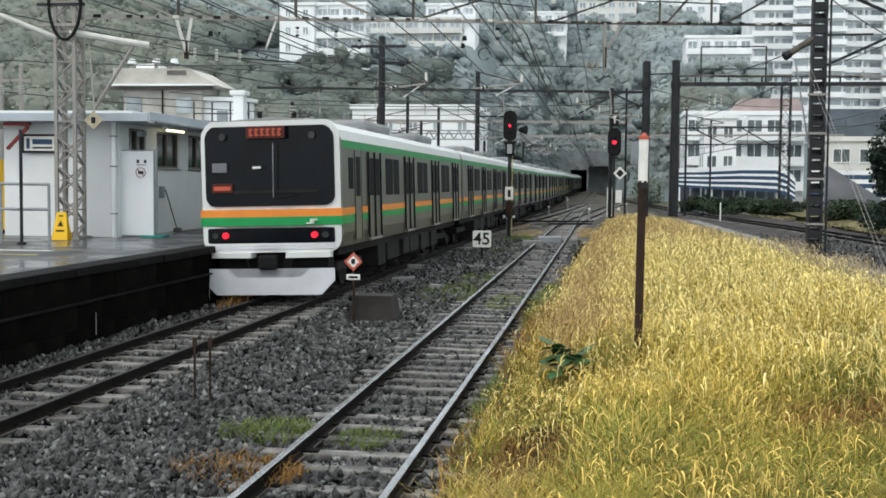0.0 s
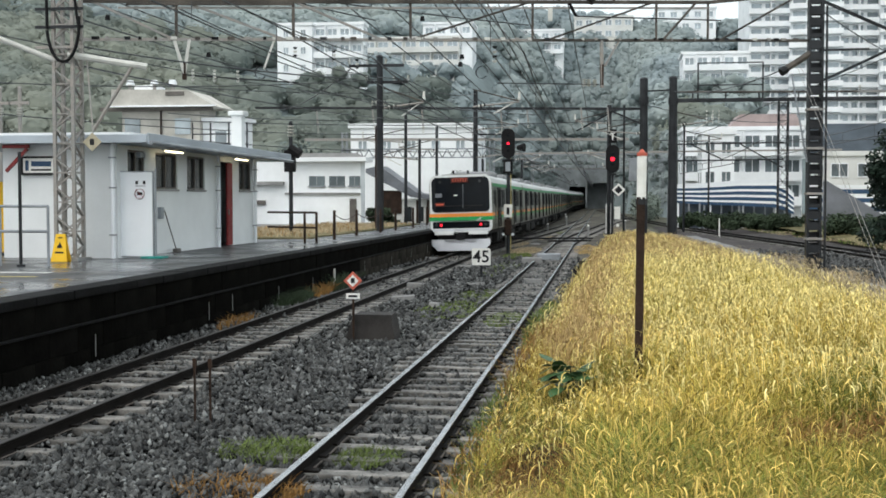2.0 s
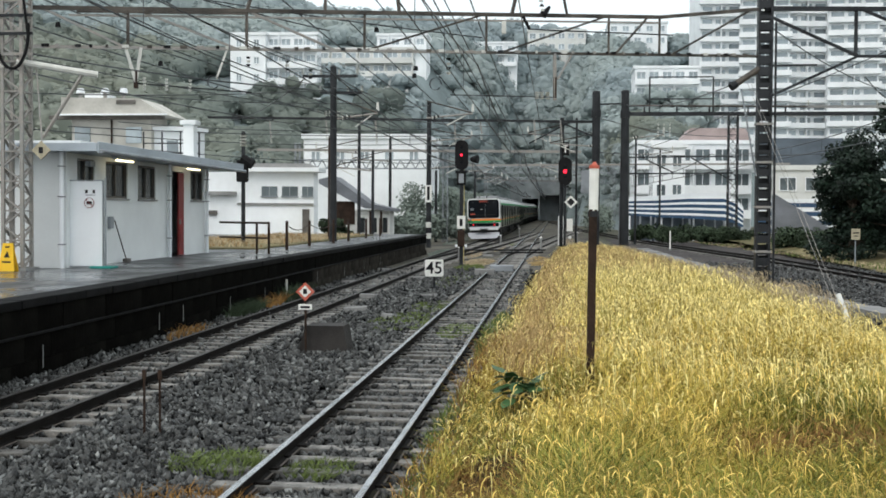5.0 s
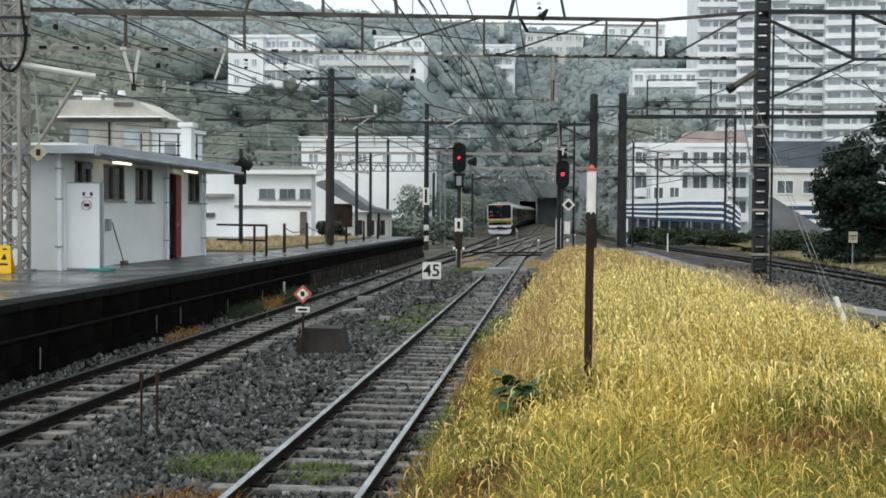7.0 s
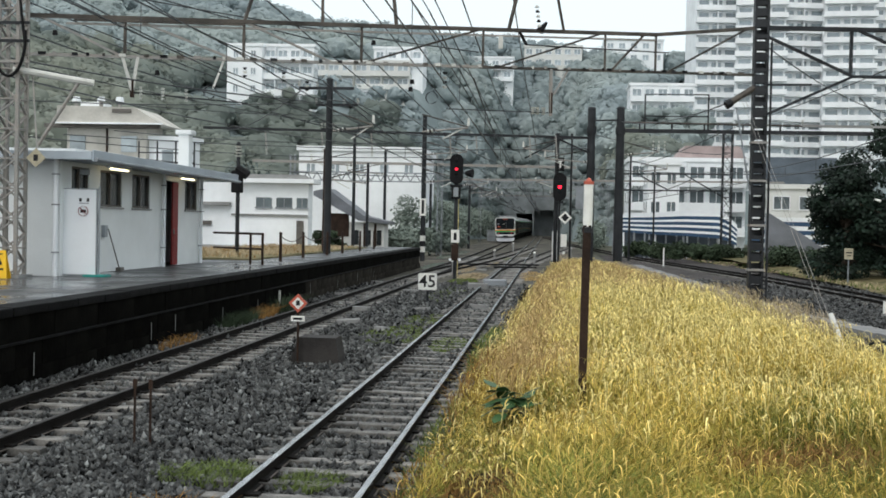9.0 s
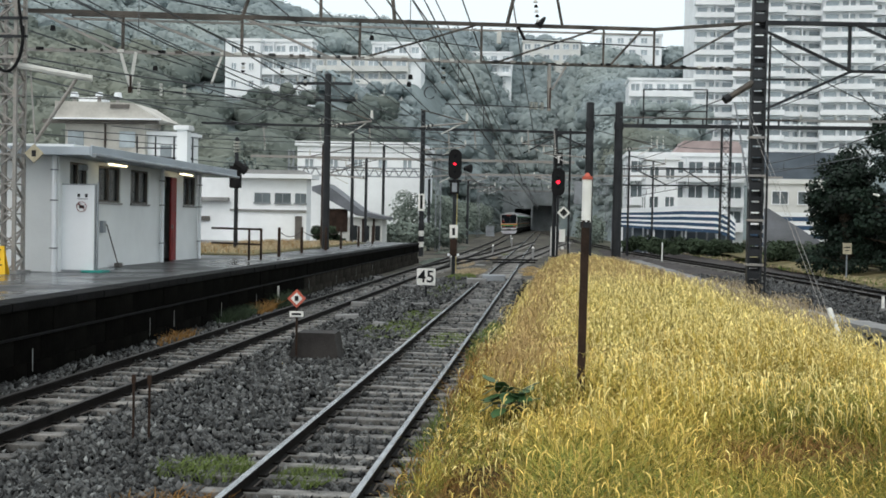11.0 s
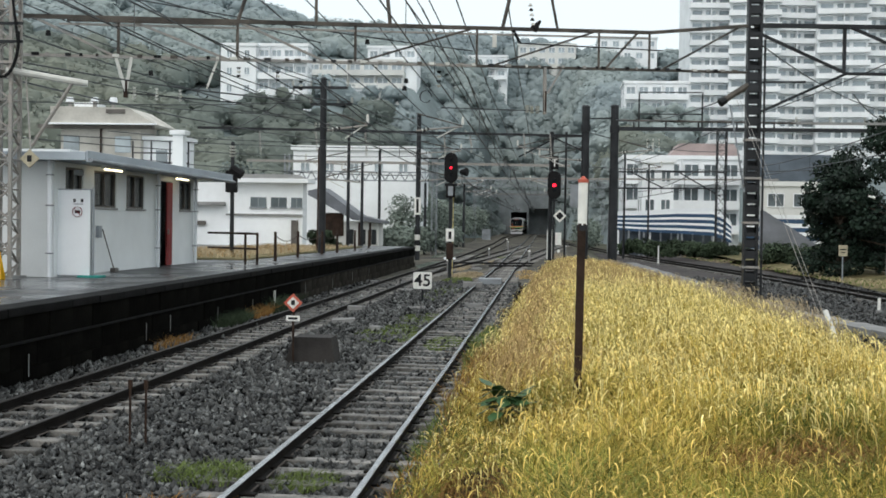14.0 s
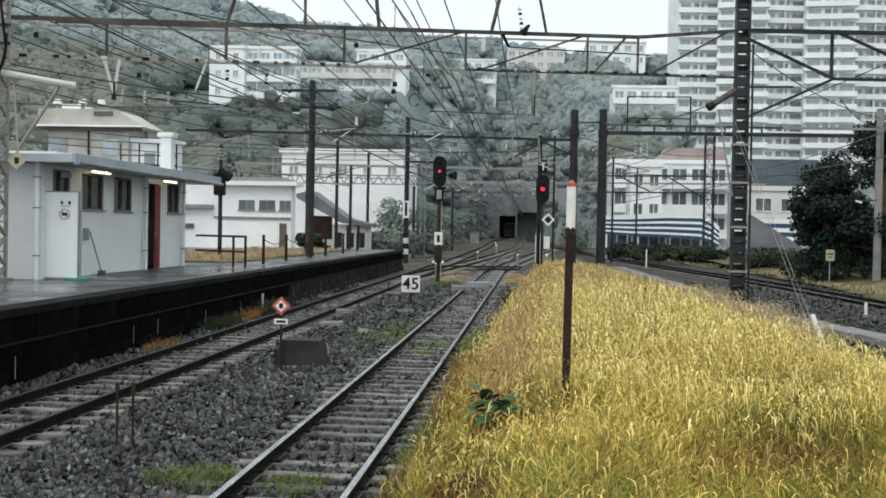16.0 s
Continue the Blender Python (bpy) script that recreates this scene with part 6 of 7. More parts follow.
tower()
apt = block("apartment", "white three-storey apartment house behind the tracks", 17.4, 150, 2.0, 14.6, 10, 3, 3.1, 6, win=(1.7, 1.45), material="farwhite", pane="midglass", balconies=True)
part("pink_roof", Prism([(-3.5, 0), (5.5, 0), (4.6, 1.6), (-2.2, 1.6)], "y", 1, 8), "brownroof", apt, "low brown hipped roof", at=pose(2, 0, 9.8))
block("house", "white two-storey building beside the side tracks", 27, 125, 0.5, 8, 9, 2, 3.3, 3, win=(1.6, 1.3), material="cream", pane="midglass")
gr = thing("warehouse", "building with a big plain grey metal roof", "building", at=(27, 136, 0))
part("wall", B(-1.7, 6, 0, 10, 0, 7.4), "farwhite", gr)
part("roof", Prism([(-0.5, 7.5), (10.5, 7.5), (10.5, 11.4), (4.0, 11.4)], "x", -2.0, 6.5), "darkroof", gr)
block("flats", "pale house half hidden behind poles", 12.3, 128, 0, 3.4, 6, 3, 3.2, 2, win=(0.9, 1.2), pane="midglass")


def striped_canopy():
    t = thing("striped_fence", "long white and blue striped screen beside the tracks", "screen fence")
    top, low = 4.25, 1.75
    pts = [(6.2, 113, 3.95, 2.3), (9.5, 111.5, 4.1, 2.1), (12.6, 110.5, 4.35, 2.0), (15.7, 110, 4.4, 1.85), (16.6, 109.6, 3.9, 1.6), (17.3, 109.2, 3.1, 1.2)]
    n = 9
    for k in range(n):
        bm = bmesh.new()
        cols = []
        for x, y, zt, zl in pts:
            h = (zt - zl) / n
            e0, e1 = (0.04, 0.9) if k % 2 else (-0.1, 1.04)
            cols.append([bm.verts.new((x, y + o, zl + h * (k + e))) for e, o in ((e0, 0), (e1, 0.02), (e1, 0.1), (e0, 0.1))])
        for a, b in zip(cols, cols[1:]):
            for q in range(4):
                bm.faces.new((a[q], b[q], b[(q + 1) % 4], a[(q + 1) % 4]))
        part("slat", bm, "farwhite" if k % 2 else ("blue" if k < 7 else "whitegloss"), t)
    for x, y, zt, zl in pts[:-1]:
        part("post", B(x - 0.08, x + 0.08, y + 0.1, y + 0.25, -0.3, zt), "grey", t)
    u = thing("striped_ramp", "white and blue striped ramp wall beside a house", "ramp wall")
    for k in range(8):
        part("stripe", B(19.5, 29, 115 - 0.02 * k, 115.2, 0.6 + k * 0.42, 0.6 + k * 0.42 + 0.41), "farwhite" if k % 2 else "blue", u)
    part("ramp_side", Prism([(17.3, -0.3), (22.4, -0.3), (22.4, 1.0), (17.6, 4.0), (17.3, 4.0)], "y", 95, 95.3), "tile", u, "dark sloping stair wall")
    # Dark panel added where only shade lies below the screen.
    part("undercroft", B(6.4, 17.6, 112.5, 112.9, -0.3, 2.3), "darkroof", t, "dark panel standing in for the shade below the striped screen")
    for k in range(10):
        part("support", B(7 + k * 1.0, 7.15 + k * 1.0, 111.6, 111.75, -0.3, 2.2), "grey" if k % 3 else "farwhite", t)


striped_canopy()


def low_house():
    t = thing("house", "single-storey white building behind the platform fence", "building", at=(0, 0, PZ - 0.06))
    part("wall", B(-22.5, -13.9, 66, 67.2, -0.9, 3.7), "farwhite", t)
    part("roof", B(-18.4, -13.5, 65.5, 67.6, 3.7, 3.95), "farwhite", t)
    part("roof_upper", Prism([(-18.0, 3.95), (-13.8, 3.95), (-14.3, 4.2), (-17.6, 4.2)], "y", 66, 67.2), "conc", t)
    part("lower_roof", B(-23, -18.45, 65.6, 68.7, 2.35, 2.55), "conc", t)
    for x, w in ((-16.5, 0.46), (-15.3, 0.46), (-14.25, 0.32)):
        g = part("window", B(x - w, x + w, 65.93, 65.99, 2.30, 2.86), "midglass", t)
        part("window_frame", B(x - w - 0.06, x + w + 0.06, 65.90, 65.929, 2.22, 2.30), "grey", g)
        part("window_mullion", B(x - 0.02, x + 0.02, 65.91, 65.929, 2.30, 2.86), "grey", g)
    part("ledge", B(-18.4, -13.9, 65.88, 65.998, 1.78, 1.9), "conc", t)
    d = part("door", B(-14.55, -14.15, 65.9, 65.995, -0.05, 1.55), "winframe", t)
    part("lamp", B(-20.2, -19.6, 65.85, 65.995, 1.2, 1.45), "winframe", t)
    h = thing("tiled_house", "small house with a grey tiled gable roof and dark timber", "house", at=(-14.2, 85, 0.3))
    part("wall", B(-2.0, 2.0, 0, 2.5, -0.6, 2.3), "cream", h)
    part("roof", Prism([(-3.2, 4.5), (-2.2, 4.75), (0.6, 2.75), (2.4, 2.35), (2.4, 2.15), (0.2, 2.4), (-3.2, 4.2)], "y", -0.6, 3.0), "tile", h)
    part("timber", B(-2.05, -0.6, -0.08, -0.001, 1.2, 2.9), "rustpost", h)
    for x in (-0.4, 0.5, 1.3):
        part("timber_post", B(x, x + 0.16, -0.1, -0.001, -0.3, 2.2), "rustpost", h)
        w = part("window", B(x + 0.2, x + 0.55, -0.05, -0.002, 0.6, 1.7), "glass", h)
    m = block("works", "large white flat-roofed works building", -20.7, 125, 2.2, 13.5, 14, 2, 4.1, 5, win=(0.9, 0.8), skip=1)
    q = thing("hillside_house", "white house with roof terrace and water tanks", "building", at=(0.5, 70, 0))
    part("wall", B(-30.6, -25.5, 0, 3, -0.3, 8.3), "oldcream", q)
    part("roof_slab", Prism([(-30.95, 8.3), (-24.3, 8.3), (-26.0, 9.3), (-30.95, 9.38)], "y", -0.8, 3.4), "oldcream", q)
    part("annex", B(-25.49, -22.9, 0.5, 2.6, -0.3, 7.4), "farwhite", q)
    part("annex_roof", B(-25.48, -22.75, 0.2, 2.9, 7.4, 7.65), "farwhite", q)
    for x, z in ((-29.9, 5.9), (-27.6, 5.9), (-24.3, 6.2), (-23.2, 6.2)):
        w = part("window", B(x - 0.6, x + 0.6, -0.06, -0.001, z - 0.55, z + 0.55) if x < -25 else B(x - 0.35, x + 0.35, 0.44, 0.499, z - 0.6, z + 0.6), "farglass", q)
    part("stair_box", B(-30.6, -29.3, 2, 4, 9.05, 9.9), "farwhite", q)
    for x in (-30.2, -28.6, -27.4):
        tk = part("roof_vent", Rod((x, 0.4, 9.2), (x, 0.4, 9.75), 0.12, n=10), "galv", q)
        part("vent_cowl", Rod((x, 0.4, 9.75), (x, 0.4, 10.05), 0.28, 0.2, n=12), "whitegloss", tk)
    for z in (4.6, 5.2):
        part("terrace_rail", Rod((-32, -3.5, z), (-21.5, -3.5, z), 0.05), "farwhite", q)
    for k in range(9):
        part("terrace_post", Rod((-32 + k * 1.3, -3.5, 3.6), (-32 + k * 1.3, -3.5, 5.2), 0.045), "farwhite", q)
    # Dark board added under the roof slab in place of its shadow.
    part("eave_board", B(-31.9, -24.6, -0.4, -0.05, 8.05, 8.29), "winframe", q)
    for x in (-29.9, -26.6):
        wd = part("window", B(x - 0.5, x + 0.5, -0.07, -0.002, 6.6, 7.6), "farglass", q)
        part("window_frame", B(x - 0.56, x + 0.56, -0.1, -0.071, 6.22, 6.3), "farwhite", wd)
    part("roof_hatch", B(-27.4, -26.2, -0.86, -0.795, 8.95, 9.2), "winframe", q, "dark louvre in the roof parapet")
    part("parapet_ledge", B(-31.0, -24.2, -0.95, -0.801, 8.26, 8.36), "farwhite", q)
    for z in (6.9, 7.5):
        part("balcony_rail", Rod((-25.4, -1.6, z - 1.0), (-21.9, -1.6, z - 1.0), 0.04), "pole", q)
    for k in range(4):
        part("balcony_post", Rod((-25.4 + k * 1.15, -1.6, 5.2), (-25.4 + k * 1.15, -1.6, 7.2), 0.05), "pole", q)
    part("drain_pipe", Rod((-28.0, -0.1, 3.6), (-28.0, -0.1, 8.1), 0.06), "rustpost", q)
    part("terrace", B(-32.3, -21.2, -3.7, -0.9, 3.3, 3.6), "farwhite", q)
    part("terrace_wall", B(-32, -21.5, -3.4, -1.0, -0.3, 3.299), "farwhite", q)


low_house()


# ---------------------------------------------------------------- trees and hedges beside the tracks
def evergreen(x, y, h, rad, seed, label):
    t = thing("evergreen_tree", label, "tree", "trees beside the side track", at=(x, y, -0.3))
    r = np.random.default_rng(seed)
    tr = bmesh.new()
    rod(tr, (0, 0, 0), (0.1, 0, h * 0.45), 0.26, 0.18, n=9)
    rod(tr, (0.1, 0, h * 0.45), (0, 0.1, h * 0.9), 0.18, 0.05, n=9)
    cs, rs = [], []
    for k in range(34):
        z = h * r.uniform(0.08, 0.97)
        reach = rad * (1.05 - 0.75 * (z / h) ** 1.6) * r.uniform(0.35, 1.0)
        a = r.uniform(0, 6.28)
        tip = (reach * math.cos(a), reach * math.sin(a), z)
        rod(tr, (0, 0, z * 0.8), tip, 0.06, 0.015, n=5)
        cs.append((tip[0], tip[1], tip[2]))
        rs.append(r.uniform(0.55, 1.15))
    part("trunk", tr, "bark", t)
    c = leaf_mass("crown", np.array(cs), np.array(rs), 430, 0.062, seed, "leafdark", "", "", flat=0.65, kind="")
    for key in ("label", "category", "kind"):
        if key in c:
            del c[key]
    c.parent = t


for k, (x, y, h, rad) in enumerate(((15.4, 62, 6.2, 2.3), (17.6, 60, 8.6, 3.0), (20.3, 61, 9.0, 3.2), (16.4, 64.5, 7.0, 2.4), (23.4, 62, 8.4, 3.0))):
    evergreen(x, y, h, rad, 40 + k, "dense dark green evergreen tree beside the side track")


def hedges():
    r = np.random.default_rng(21)
    def row(n, fx, fy, z, rad, material, seed, name, label, per=60, size=0.12):
        s = r.random(n)
        c = np.stack([fx(s) + r.normal(0, 0.35, n), fy(s) + r.normal(0, 0.6, n), z * (0.3 + 0.7 * r.random(n))], -1)
        leaf_mass(name, c, rad * r.uniform(0.6, 1.3, n), per, size, seed, material, label, "hedge")
    row(170, lambda s: 15.5 + 7 * s, lambda s: 78 - 12 * s, 1.2, 0.55, "hedge", 31, "hedge", "dark green overgrown hedge along the side track", 150, 0.07)
    row(120, lambda s: 7 + 9 * s, lambda s: 101 - 3 * s, 1.1, 0.55, "hedge", 32, "hedge", "tangled green bushes below the striped screen", 150, 0.07)
    row(150, lambda s: -16 + 8 * s, lambda s: 93 + 10 * s, 1.8, 0.7, "hazedhedge", 33, "hedge", "green bushes behind the platform end", 150, 0.085)
    row(160, lambda s: -15.0 + 2.6 * s, lambda s: 120 + 110 * s, 5.0, 1.4, "hazedhedge", 34, "hedge", "green trees along the far tracks", 190, 0.11)
    row(60, lambda s: 4.5 + 3 * s, lambda s: 125 + 70 * s, 2.5, 1.2, "hazedhedge", 35, "hedge", "green bushes along the far tracks", 170, 0.11)
    row(34, lambda s: -16.2 + 0.8 * s, lambda s: 82 + 1 * s, 1.7, 0.45, "hedge", 36, "garden_shrub", "round green garden shrub before a house", 50, 0.12)
    row(80, lambda s: -40 + 15 * s, lambda s: 92 + 8 * s, 6.5, 1.5, "woods", 37, "bank_trees", "bank trees behind the houses in haze-tinted foliage colour", 220, 0.10)


hedges()


# ---------------------------------------------------------------- grass island and weeds
def left_edge(y):
    return np.interp(y, [0, 9, 13, 20, 36, 66, 88], [-1.0, -1.15, -1.2, -1.1, -0.95, -0.3, 0.3])


def right_edge(y):
    return np.interp(y, [0, 20, 35, 52, 74, 92], [6.6, 6.2, 5.9, 5.6, 5.2, 3.6])


def island_z(x, y):
    e = max(0.0, min(1.0, (x - left_edge(y)) / 1.6, (right_edge(y) - x) / 1.2))
    return -0.19 + 0.26 * e + 0.03 * noise.noise((x, y * 0.6, 3))


sheet("grass_island", np.arange(-1.6, 8.9, 0.35), np.concatenate([np.arange(-2, 30, 0.8), np.arange(30, 93, 3)]), lambda x, y: island_z(x, y) if left_edge(y) - 0.3 < x < right_edge(y) + 0.3 else -0.3,
      "soil", "low earth island between the tracks under tall grass", "verge")


def blades(n, pick, height, width, lean, seed, material, name, label, head=False, segs=3, y0=5.5, y1=88.0, zf=island_z, region=None):
    """Curved ribbons, one a blade; with head they are drooping seed heads on top of stems."""
    r = np.random.default_rng(seed)
    if region:
        x, y = region(r, n)
    else:
        y = 1 / (1 / y0 + r.random(n) * (1 / y1 - 1 / y0))
        l, q = left_edge(y), right_edge(y)
        x = l + (q - l) * r.random(n)
    k = np.array([pick(a, b, r) for a, b in zip(x, y)])
    x, y = x[k], y[k]
    n = len(x)
    z = np.array([zf(float(a), float(b)) for a, b in zip(x, y)])
    edge = np.clip(np.minimum((x - left_edge(y)) / 1.2, (right_edge(y) - x) / 0.9), 0.4, 1) if not region else np.ones(n)
    patch = np.array([noise.noise((a * 0.45, b * 0.3, 8)) for a, b in zip(x, y)])
    h = height * r.uniform(0.6, 1.25, n) * edge * (1 + 0.45 * patch) * np.interp(y, [32, 60, 88], [1, 0.55, 0.3])
    if not region or name in ("fine_grass", "flattened_grass", "tan_grass"):
        bare = np.minimum(np.hypot((x - 0.4) / 0.55, (y - 12.9) / 2.0), np.hypot((x + 0.5) / 0.6, (y - 12.3) / 2.6))
        h = h * np.clip(bare, 0.42, 1)
    a = r.normal(0.3, 1.7, n)
    bend = lean * r.uniform(0.2, 1.3, n) * h
    dx, dy = np.cos(a) * bend, np.sin(a) * bend * 0.8
    w = width * r.uniform(0.6, 1.3, n) * (1 + y / 26)
    face = r.uniform(-0.8, 0.8, n)
    wx, wy = np.cos(face) * w, np.sin(face) * w
    if head:
        sh = h * 0.92
        hl = r.uniform(0.08, 0.17, n) * (1 + y / 50)
        hx, hy = np.cos(a) * hl, np.sin(a) * hl
        droop = r.uniform(0.45, 1.6, n)
    rows = []
    for s in range(segs + 1):
        u = s / segs
        if head:
            px = x + dx * 0.7 + hx * math.sin(1.7 * u) / 1.7 * 1.25
            py = y + dy * 0.7 + hy * math.sin(1.7 * u) / 1.7 * 1.25
            pz = z + sh + hl * (0.75 * u - 1.2 * droop * u * u)
            t = (0.3 + 1.2 * u * (1.5 - 1.5 * u))
        else:
            px, py = x + dx * u ** 2, y + dy * u ** 2
            pz = z + h * (u - 0.22 * lean * u ** 3)
            t = 1 - 0.85 * u
        rows.append(np.stack([px - wx * t, py - wy * t, pz], -1))
        rows.append(np.stack([px + wx * t, py + wy * t, pz], -1))
    v = np.stack(rows, 1).reshape(-1, 3)
    m = 2 * (segs + 1)
    q = np.array([(2 * s, 2 * s + 1, 2 * s + 3, 2 * s + 2) for s in range(segs)])
    f = (q[None] + m * np.arange(n)[:, None, None]).reshape(-1, 4)
    return tagged(new(name, soup(name, v, f, material)), label, "grass", kind="stuff")


def hollow(x, y):
    """How deep a spot lies in one of the two trodden russet hollows, 0 to 1."""
    w = 0.35 * noise.noise((x * 1.3, y * 0.9, 21))
    return max(0.0, 1 + w - min(math.hypot((x - 2.4) / 1.25, (y - 10.9) / 1.0), math.hypot((x + 0.62) / 0.55, (y - 10.3) / 2.0)))


def russet(x, y):
    return hollow(x, y) > 0.1 or noise.noise((x * 0.35 + 5, y * 0.22, 1)) > 0.28 or (x < left_edge(y) + 0.75 and noise.noise((x * 0.9, y * 0.5, 6)) > -0.1)


def greenish(x, y):
    return noise.noise((x * 0.5, y * 0.3, 15)) - 0.045 * (y - 12.5) + (0.2 if x < left_edge(y) + 0.8 else 0) > 0.0


def lush(x, y):
    return hollow(x, y) < 0.15 and math.hypot((x - 0.4) / 0.75, (y - 9.6) / 1.7) + 0.5 * noise.noise((x * 1.5, y, 33)) < 1 or (y < 9.4 and noise.noise((x * 0.9, y * 0.6, 35)) > 0.02) or (1.5 < x < 4 and 12.5 < y < 17 and noise.noise((x * 0.8, y * 0.35, 37)) > 0.1)


blades(64000, lambda x, y, r: hollow(x, y) < 0.1 and (not greenish(x, y) or r.random() < 0.3) and r.random() < (y - 4) / 15 and (y < 46 or r.random() < 0.35), 0.62, 0.0044, 1.0, 50, "straw", "tall_grass", "tall dry straw-yellow grass")
blades(60000, lambda x, y, r: hollow(x, y) < 0.25 and (greenish(x, y) or r.random() < 0.35), 0.52, 0.0042, 1.1, 51, "strawgreen", "green_grass", "yellow-green grass among the dry stems")
blades(52000, lambda x, y, r: russet(x, y), 0.36, 0.0046, 1.3, 52, "rustgrass", "russet_grass", "patches of russet dead grass")
blades(30000, lambda x, y, r: lush(x, y) and r.random() < 0.6, 0.58, 0.0042, 1.3, 55, "greenblade", "green_grass", "long arching fresh green grass blades", segs=4)
blades(26000, lambda x, y, r: r.random() < (24 - y) / 9 and (hollow(x, y) < 0.2 or r.random() < 0.35) and r.random() < 0.06 + y / 28, 0.58, 0.0050, 0.9, 53, "seed", "seed_heads", "drooping golden foxtail seed heads above the grass", head=True, segs=5)
blades(62000, lambda x, y, r: r.random() < (y - 10) / 14 and (y < 46 or r.random() < 0.35), 0.62, 0.0054, 0.8, 54, "seedpale", "seed_heads", "pale foxtail seed heads over the far grass", head=True)


def near_mat(r, n):
    y = 1 / (1 / 7.2 + r.random(n) * (1 / 20 - 1 / 7.2))
    return left_edge(y) + (right_edge(y) - left_edge(y)) * r.random(n), y


blades(24000, lambda x, y, r: hollow(x, y) < 0.1 and noise.noise((x * 0.7, y * 0.4, 61)) > -0.15, 0.50, 0.0026, 1.2, 62, "straw", "fine_grass", "fine tangled golden grass stems", region=near_mat)
blades(22000, lambda x, y, r: hollow(x, y) < 0.3 and noise.noise((x * 0.7, y * 0.4, 61)) < 0.1, 0.46, 0.0026, 1.3, 63, "strawgreen", "fine_grass", "fine tangled yellow-green grass stems", region=near_mat)


blades(9000, lambda x, y, r: True, 0.72, 0.0046, 0.6, 64, "tangrass", "tan_grass", "tan and brown dry grass at the far end of the island", y0=40.0)


def front_strip(r, n):
    y = 6.4 + 4.2 * r.random(n)
    return left_edge(y) + (right_edge(y) - left_edge(y)) * r.random(n), y


blades(17000, lambda x, y, r: y < 9.3 + 1.6 * noise.noise((x * 0.9, 3.0, 44)) + 0.5 * r.random(), 0.36, 0.0040, 1.5, 59, "tangrass", "flattened_grass", "pale flattened straw at the edge of the grass", region=front_strip)


def tan_strip(r, n):
    y = 1 / (1 / 15 + r.random(n) * (1 / 52 - 1 / 15))
    return left_edge(y) + 0.5 + np.abs(r.normal(0, 0.55, n)), y


blades(3600, lambda x, y, r: noise.noise((x * 0.9, y * 0.5, 41)) > -0.12, 0.66, 0.0042, 0.45, 56, "tangrass", "tan_grass", "tall tan dry stalks along the edge of the grass", region=tan_strip)
blades(2600, lambda x, y, r: noise.noise((x * 0.9, y * 0.5, 41)) > -0.12, 0.72, 0.0048, 0.4, 58, "tangrass", "seed_heads", "feathery tan seed heads along the edge of the grass", head=True, region=tan_strip)


def weed_patch(n, cx, cy, rx, ry, h, seed, label, material="weed"):
    def region(r, n):
        a, b = r.uniform(0, 6.28, n), np.sqrt(r.random(n))
        return cx + rx * b * np.cos(a), cy + ry * b * np.sin(a)
    blades(n, lambda x, y, r: r.random() < 0.4 + 0.6 * (noise.noise((x * 2, y * 1.2, seed)) + 0.3), h, 0.006, 0.9, seed, material, "weeds", label, segs=2, zf=lambda x, y: -0.17, region=region)


for k, (cx, cy, rx, ry, h, n) in enumerate(((-3.35, 11.3, 0.52, 0.5, 0.11, 1900), (-2.3, 11.2, 0.35, 0.45, 0.09, 900), (-3.5, 26.5, 0.75, 2.2, 0.10, 3500), (-3.3, 31, 0.6, 2.0, 0.08, 1600), (-2.1, 24.8, 0.4, 1.6, 0.08, 1800), (-1.2, 24, 0.3, 5, 0.2, 1500), (-1.15, 13, 0.28, 3.5, 0.22, 1200), (-3.8, 44, 0.6, 5, 0.10, 1500))):
    weed_patch(n, cx, cy, rx, ry, h, 60 + k, "low bright green weeds growing in the ballast")
for k, (cx, cy, rx, ry, h, n) in enumerate(((-3.1, 9.6, 0.6, 0.5, 0.16, 900), (-1.1, 11, 0.3, 2.5, 0.25, 1100), (-1.0, 18, 0.35, 5, 0.35, 1000), (-7.58, 28.0, 0.20, 1.6, 0.5, 620), (-7.55, 33.0, 0.2, 1.5, 0.55, 520), (-7.5, 30.4, 0.16, 1.0, 0.42, 300), (-7.5, 23, 0.2, 1.2, 0.25, 200), (-0.25, 17.5, 0.45, 2.2, 0.75, 700), (0.1, 13.2, 0.4, 1.6, 0.55, 300), (-3.9, 60, 0.8, 4, 0.15, 1500), (-5.2, 70, 0.8, 6, 0.2, 1500))):
    weed_patch(n, cx, cy, rx, ry, h, 80 + k, "dry weeds beside the tracks and platform wall", "drygrass" if cy > 55 else "hedge" if cx < -7.52 else "rustgrass")


def right_fringe(r, n):
    y = 1 / (1 / 24 + r.random(n) * (1 / 80 - 1 / 24))
    return right_edge(y) - 0.1 - 0.8 * r.random(n), y


blades(2600, lambda x, y, r: True, 0.75, 0.0050, 0.35, 57, "drygrass", "seed_heads", "brownish seed heads along the far edge of the grass", head=True, region=right_fringe)
blades(2600, lambda x, y, r: True, 0.72, 0.0040, 0.35, 57, "drygrass", "grass_stems", "thin brown grass stems along the far edge", region=right_fringe)


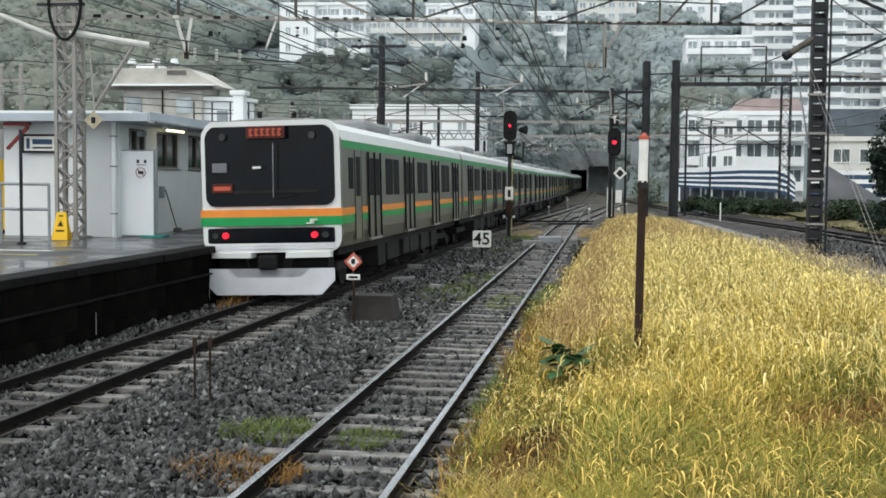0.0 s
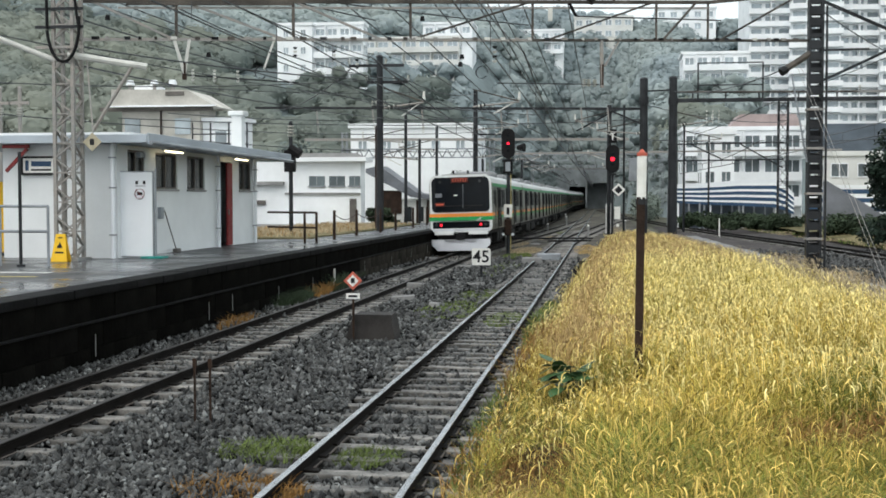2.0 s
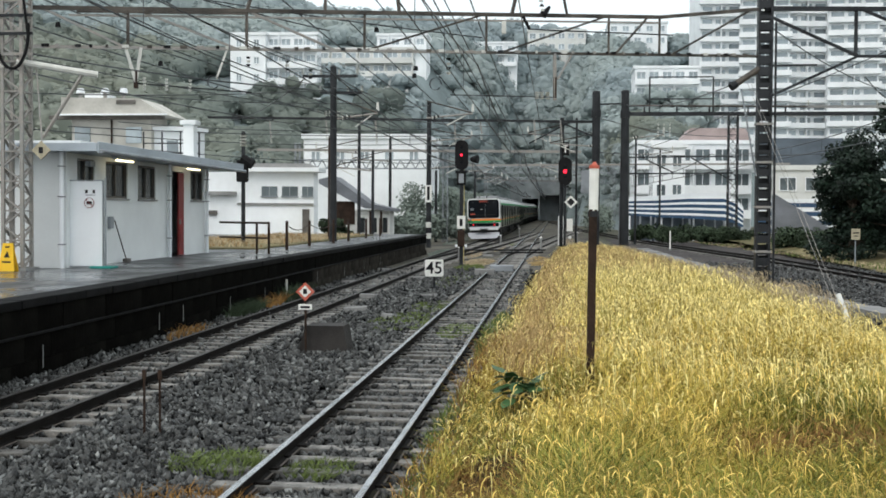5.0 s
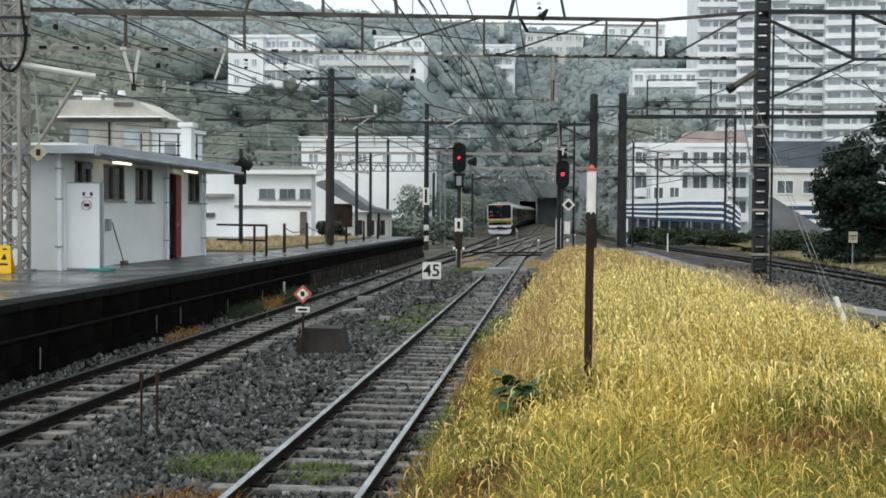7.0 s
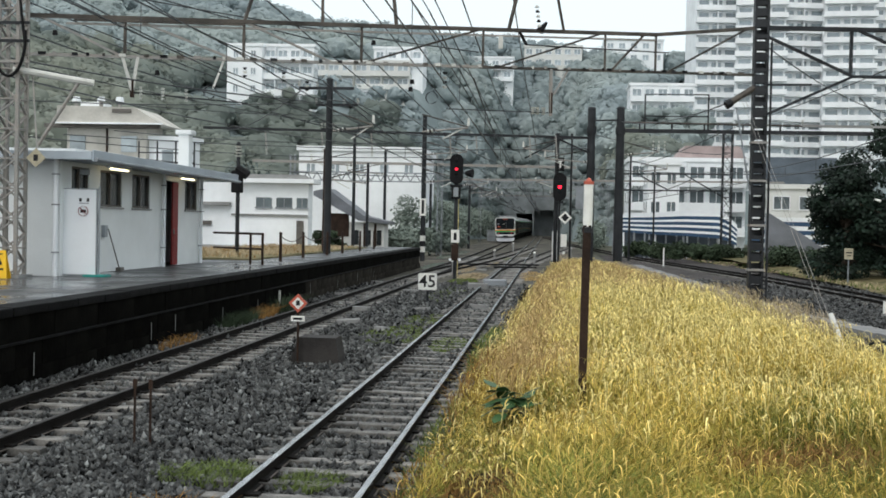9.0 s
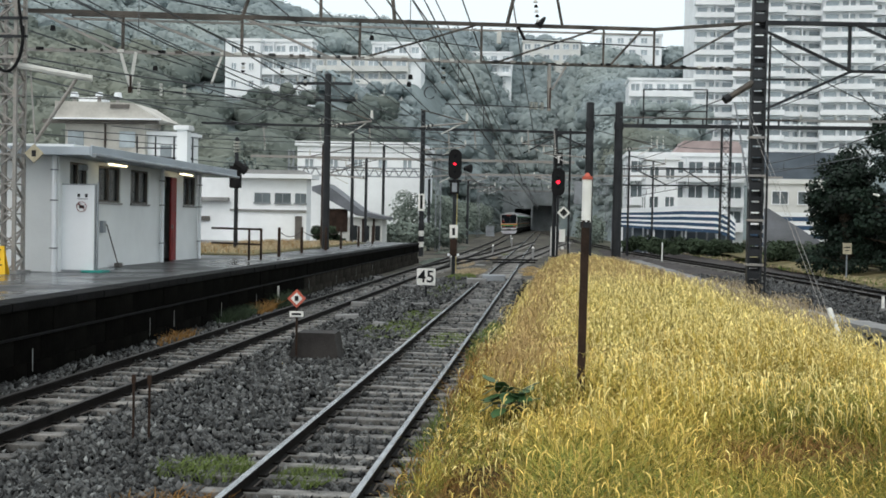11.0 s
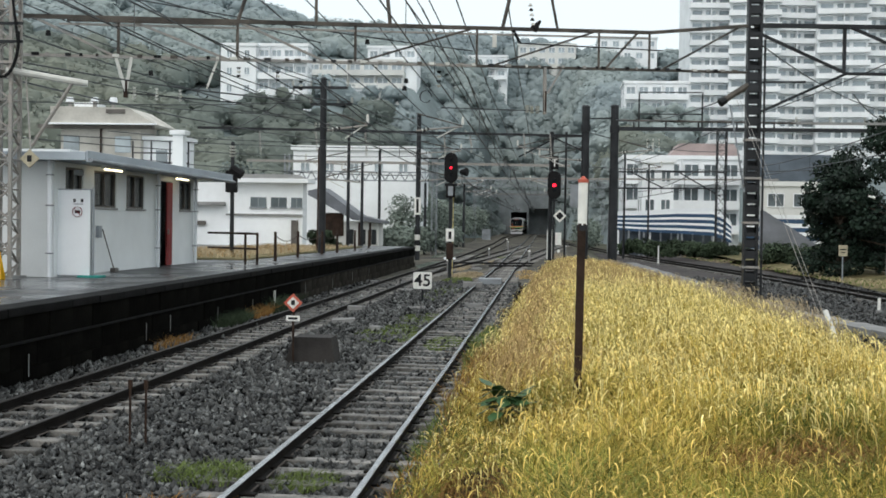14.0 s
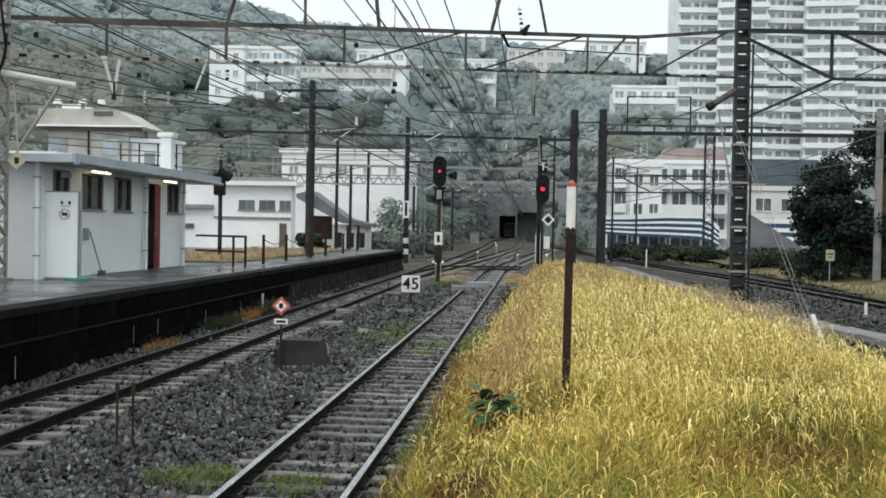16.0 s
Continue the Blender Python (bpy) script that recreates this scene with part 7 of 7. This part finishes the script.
def bank_grass():
    def region(r, n):
        y = 1 / (1 / 42 + r.random(n) * (1 / 118 - 1 / 42))
        return 15.0 - 0.055 * np.maximum(0, y - 40) + 7 * r.random(n) ** 1.4, y
    for m, seed, n in (("drygrass", 95, 5000), ("weed", 96, 4000)):
        blades(n, lambda x, y, r: noise.noise((x * 0.3, y * 0.15, seed)) > -0.15, 0.35, 0.006, 0.8, seed, m, "bank_grass", "rough tan and green grass on the bank", segs=2, zf=lambda x, y: 0.0 if x < 17 else 0.2, region=region)


bank_grass()


def verge_grass():
    def region(r, n):
        return r.uniform(-15.8, -10.6, n), r.uniform(40.5, 65.5, n)
    for m, seed, n in (("drygrass", 97, 3200), ("rustgrass", 98, 900)):
        blades(n, lambda x, y, r: noise.noise((x * 0.5, y * 0.3, seed)) > -0.2, 0.34, 0.006, 0.9, seed, m, "verge_grass", "dry tan and brown grass behind the platform", segs=2, zf=lambda x, y: PZ + 0.03, region=region)


verge_grass()
for k, (cx, cy, rx, ry, h, n, m) in enumerate(((-4.0, 54, 0.7, 3.0, 0.14, 1100, "weed"), (-0.9, 62, 0.6, 6.0, 0.2, 1000, "tangrass"), (-7.3, 74, 0.5, 6.0, 0.3, 900, "hazedhedge"), (-3.4, 100, 0.5, 9.0, 0.25, 900, "weed"), (1.2, 105, 0.9, 12.0, 0.35, 1300, "drygrass"), (-8.6, 110, 0.8, 20.0, 0.45, 1500, "hazedhedge"), (-4.0, 84, 0.35, 7.0, 0.15, 700, "drygrass"))):
    weed_patch(n, cx, cy, rx, ry, h, 120 + k, "low weeds and dry grass between the far switches", m)


def pale_bits():
    """Concrete cover pieces and short posts that lie and stand along the track."""
    r = random.Random(12)
    for x, y, w, d in ((-5.55, 34.2, 0.5, 0.35), (-3.75, 34.5, 0.5, 0.3), (-2.17, 36.5, 0.55, 0.3), (-5.2, 44.0, 0.5, 0.3), (-7.35, 41.0, 0.45, 0.3), (-5.1, 29.5, 0.6, 0.3), (-3.9, 68.0, 0.6, 0.4), (-7.4, 50, 0.5, 0.3), (-4.0, 27.6, 0.25, 0.5)):
        t = thing("concrete_cover", "pale concrete cable cover lying on the ballast", "concrete cover", "cable covers", at=(x, y, -0.17))
        part("slab", B(-w / 2, w / 2, -d / 2, d / 2, 0, 0.13, bevel=0.015), "conc", t, at=pose(0, 0, 0, r.uniform(-4, 4), r.uniform(-4, 4), r.uniform(-15, 15)))
    for y in (33.0,):
        t = thing("marker_strip", "thin pale marker post against the platform wall", "marker", "marker posts", at=(PX + 0.14, y, -0.2))
        part("strip", B(-0.025, 0.025, -0.03, 0.03, 0, r.uniform(0.6, 1.0), bevel=0.005), "insul", t)
    for x, y, h in ((-5.1, 62, 0.7), (-0.9, 74.5, 1.0), (-4.2, 90, 0.8), (-3.6, 118, 1.0), (1.8, 96, 1.0), (-4.4, 140, 1.0)):
        t = thing("lineside_post", "short pale lineside post", "post", "lineside posts", at=(x, y, -0.2))
        part("shaft", Rod((0, 0, 0), (0, 0, h), 0.07, n=8), "conc", t)
        part("cap", Rod((0, 0, h), (0, 0, h + 0.1), 0.09, 0.05, n=8), "signwhite", t)


pale_bits()


def leafy_plant():
    t = thing("leafy_plant", "broad-leaved dark green plant in the grass", "plant", at=(-0.42, 13.9, -0.05))
    r = random.Random(3)
    lf = Prism([(0, 0), (0.09, 0.05), (0.11, 0.14), (0.03, 0.26), (-0.07, 0.16), (-0.08, 0.05)], "z", -0.002, 0.002)
    me = put_mesh("leaf", lf, "broadleaf")
    part("stem", Rod((0, 0, -0.1), (0.05, 0, 0.45), 0.015, 0.008), "hedge", t)
    for k in range(34):
        o = new("leaf", me)
        o.parent = t
        a = r.uniform(0, 360)
        o.matrix_basis = pose(0, 0, 0, 0, 0, a) @ pose(0, r.uniform(0.02, 0.2), r.uniform(0.2, 0.52), r.uniform(-45, 25), r.uniform(-25, 25), 0)


leafy_plant()


# ---------------------------------------------------------------- what moves: the train draws away down the platform track
def motions():
    def line_x(y):
        return float(np.interp(y, (0, 110, 150, 166, 182, 200, 215, 228, 245, 270, 295, 700), (-6.78, -6.14, -6.09, -6.32, -6.55, -6.80, -6.88, -6.76, -6.45, -6.05, -5.92, -5.92)))
    cant = -1.7
    for k, car in enumerate(CARS):
        rows = []
        for step in range(33):
            t = step * 0.5
            y = 22.6 + 15.0 * t + 0.16 * t * t + k * CAR
            lean = -math.degrees(math.atan2(line_x(y + 15) - line_x(y), 15.0))
            climb = math.degrees(math.atan2(grade(y + 15) - grade(y), 15.0))
            rows.append((t, pose(line_x(y), y, 0.015 + grade(y), climb, cant, lean)))
        walk(car, rows)


motions()
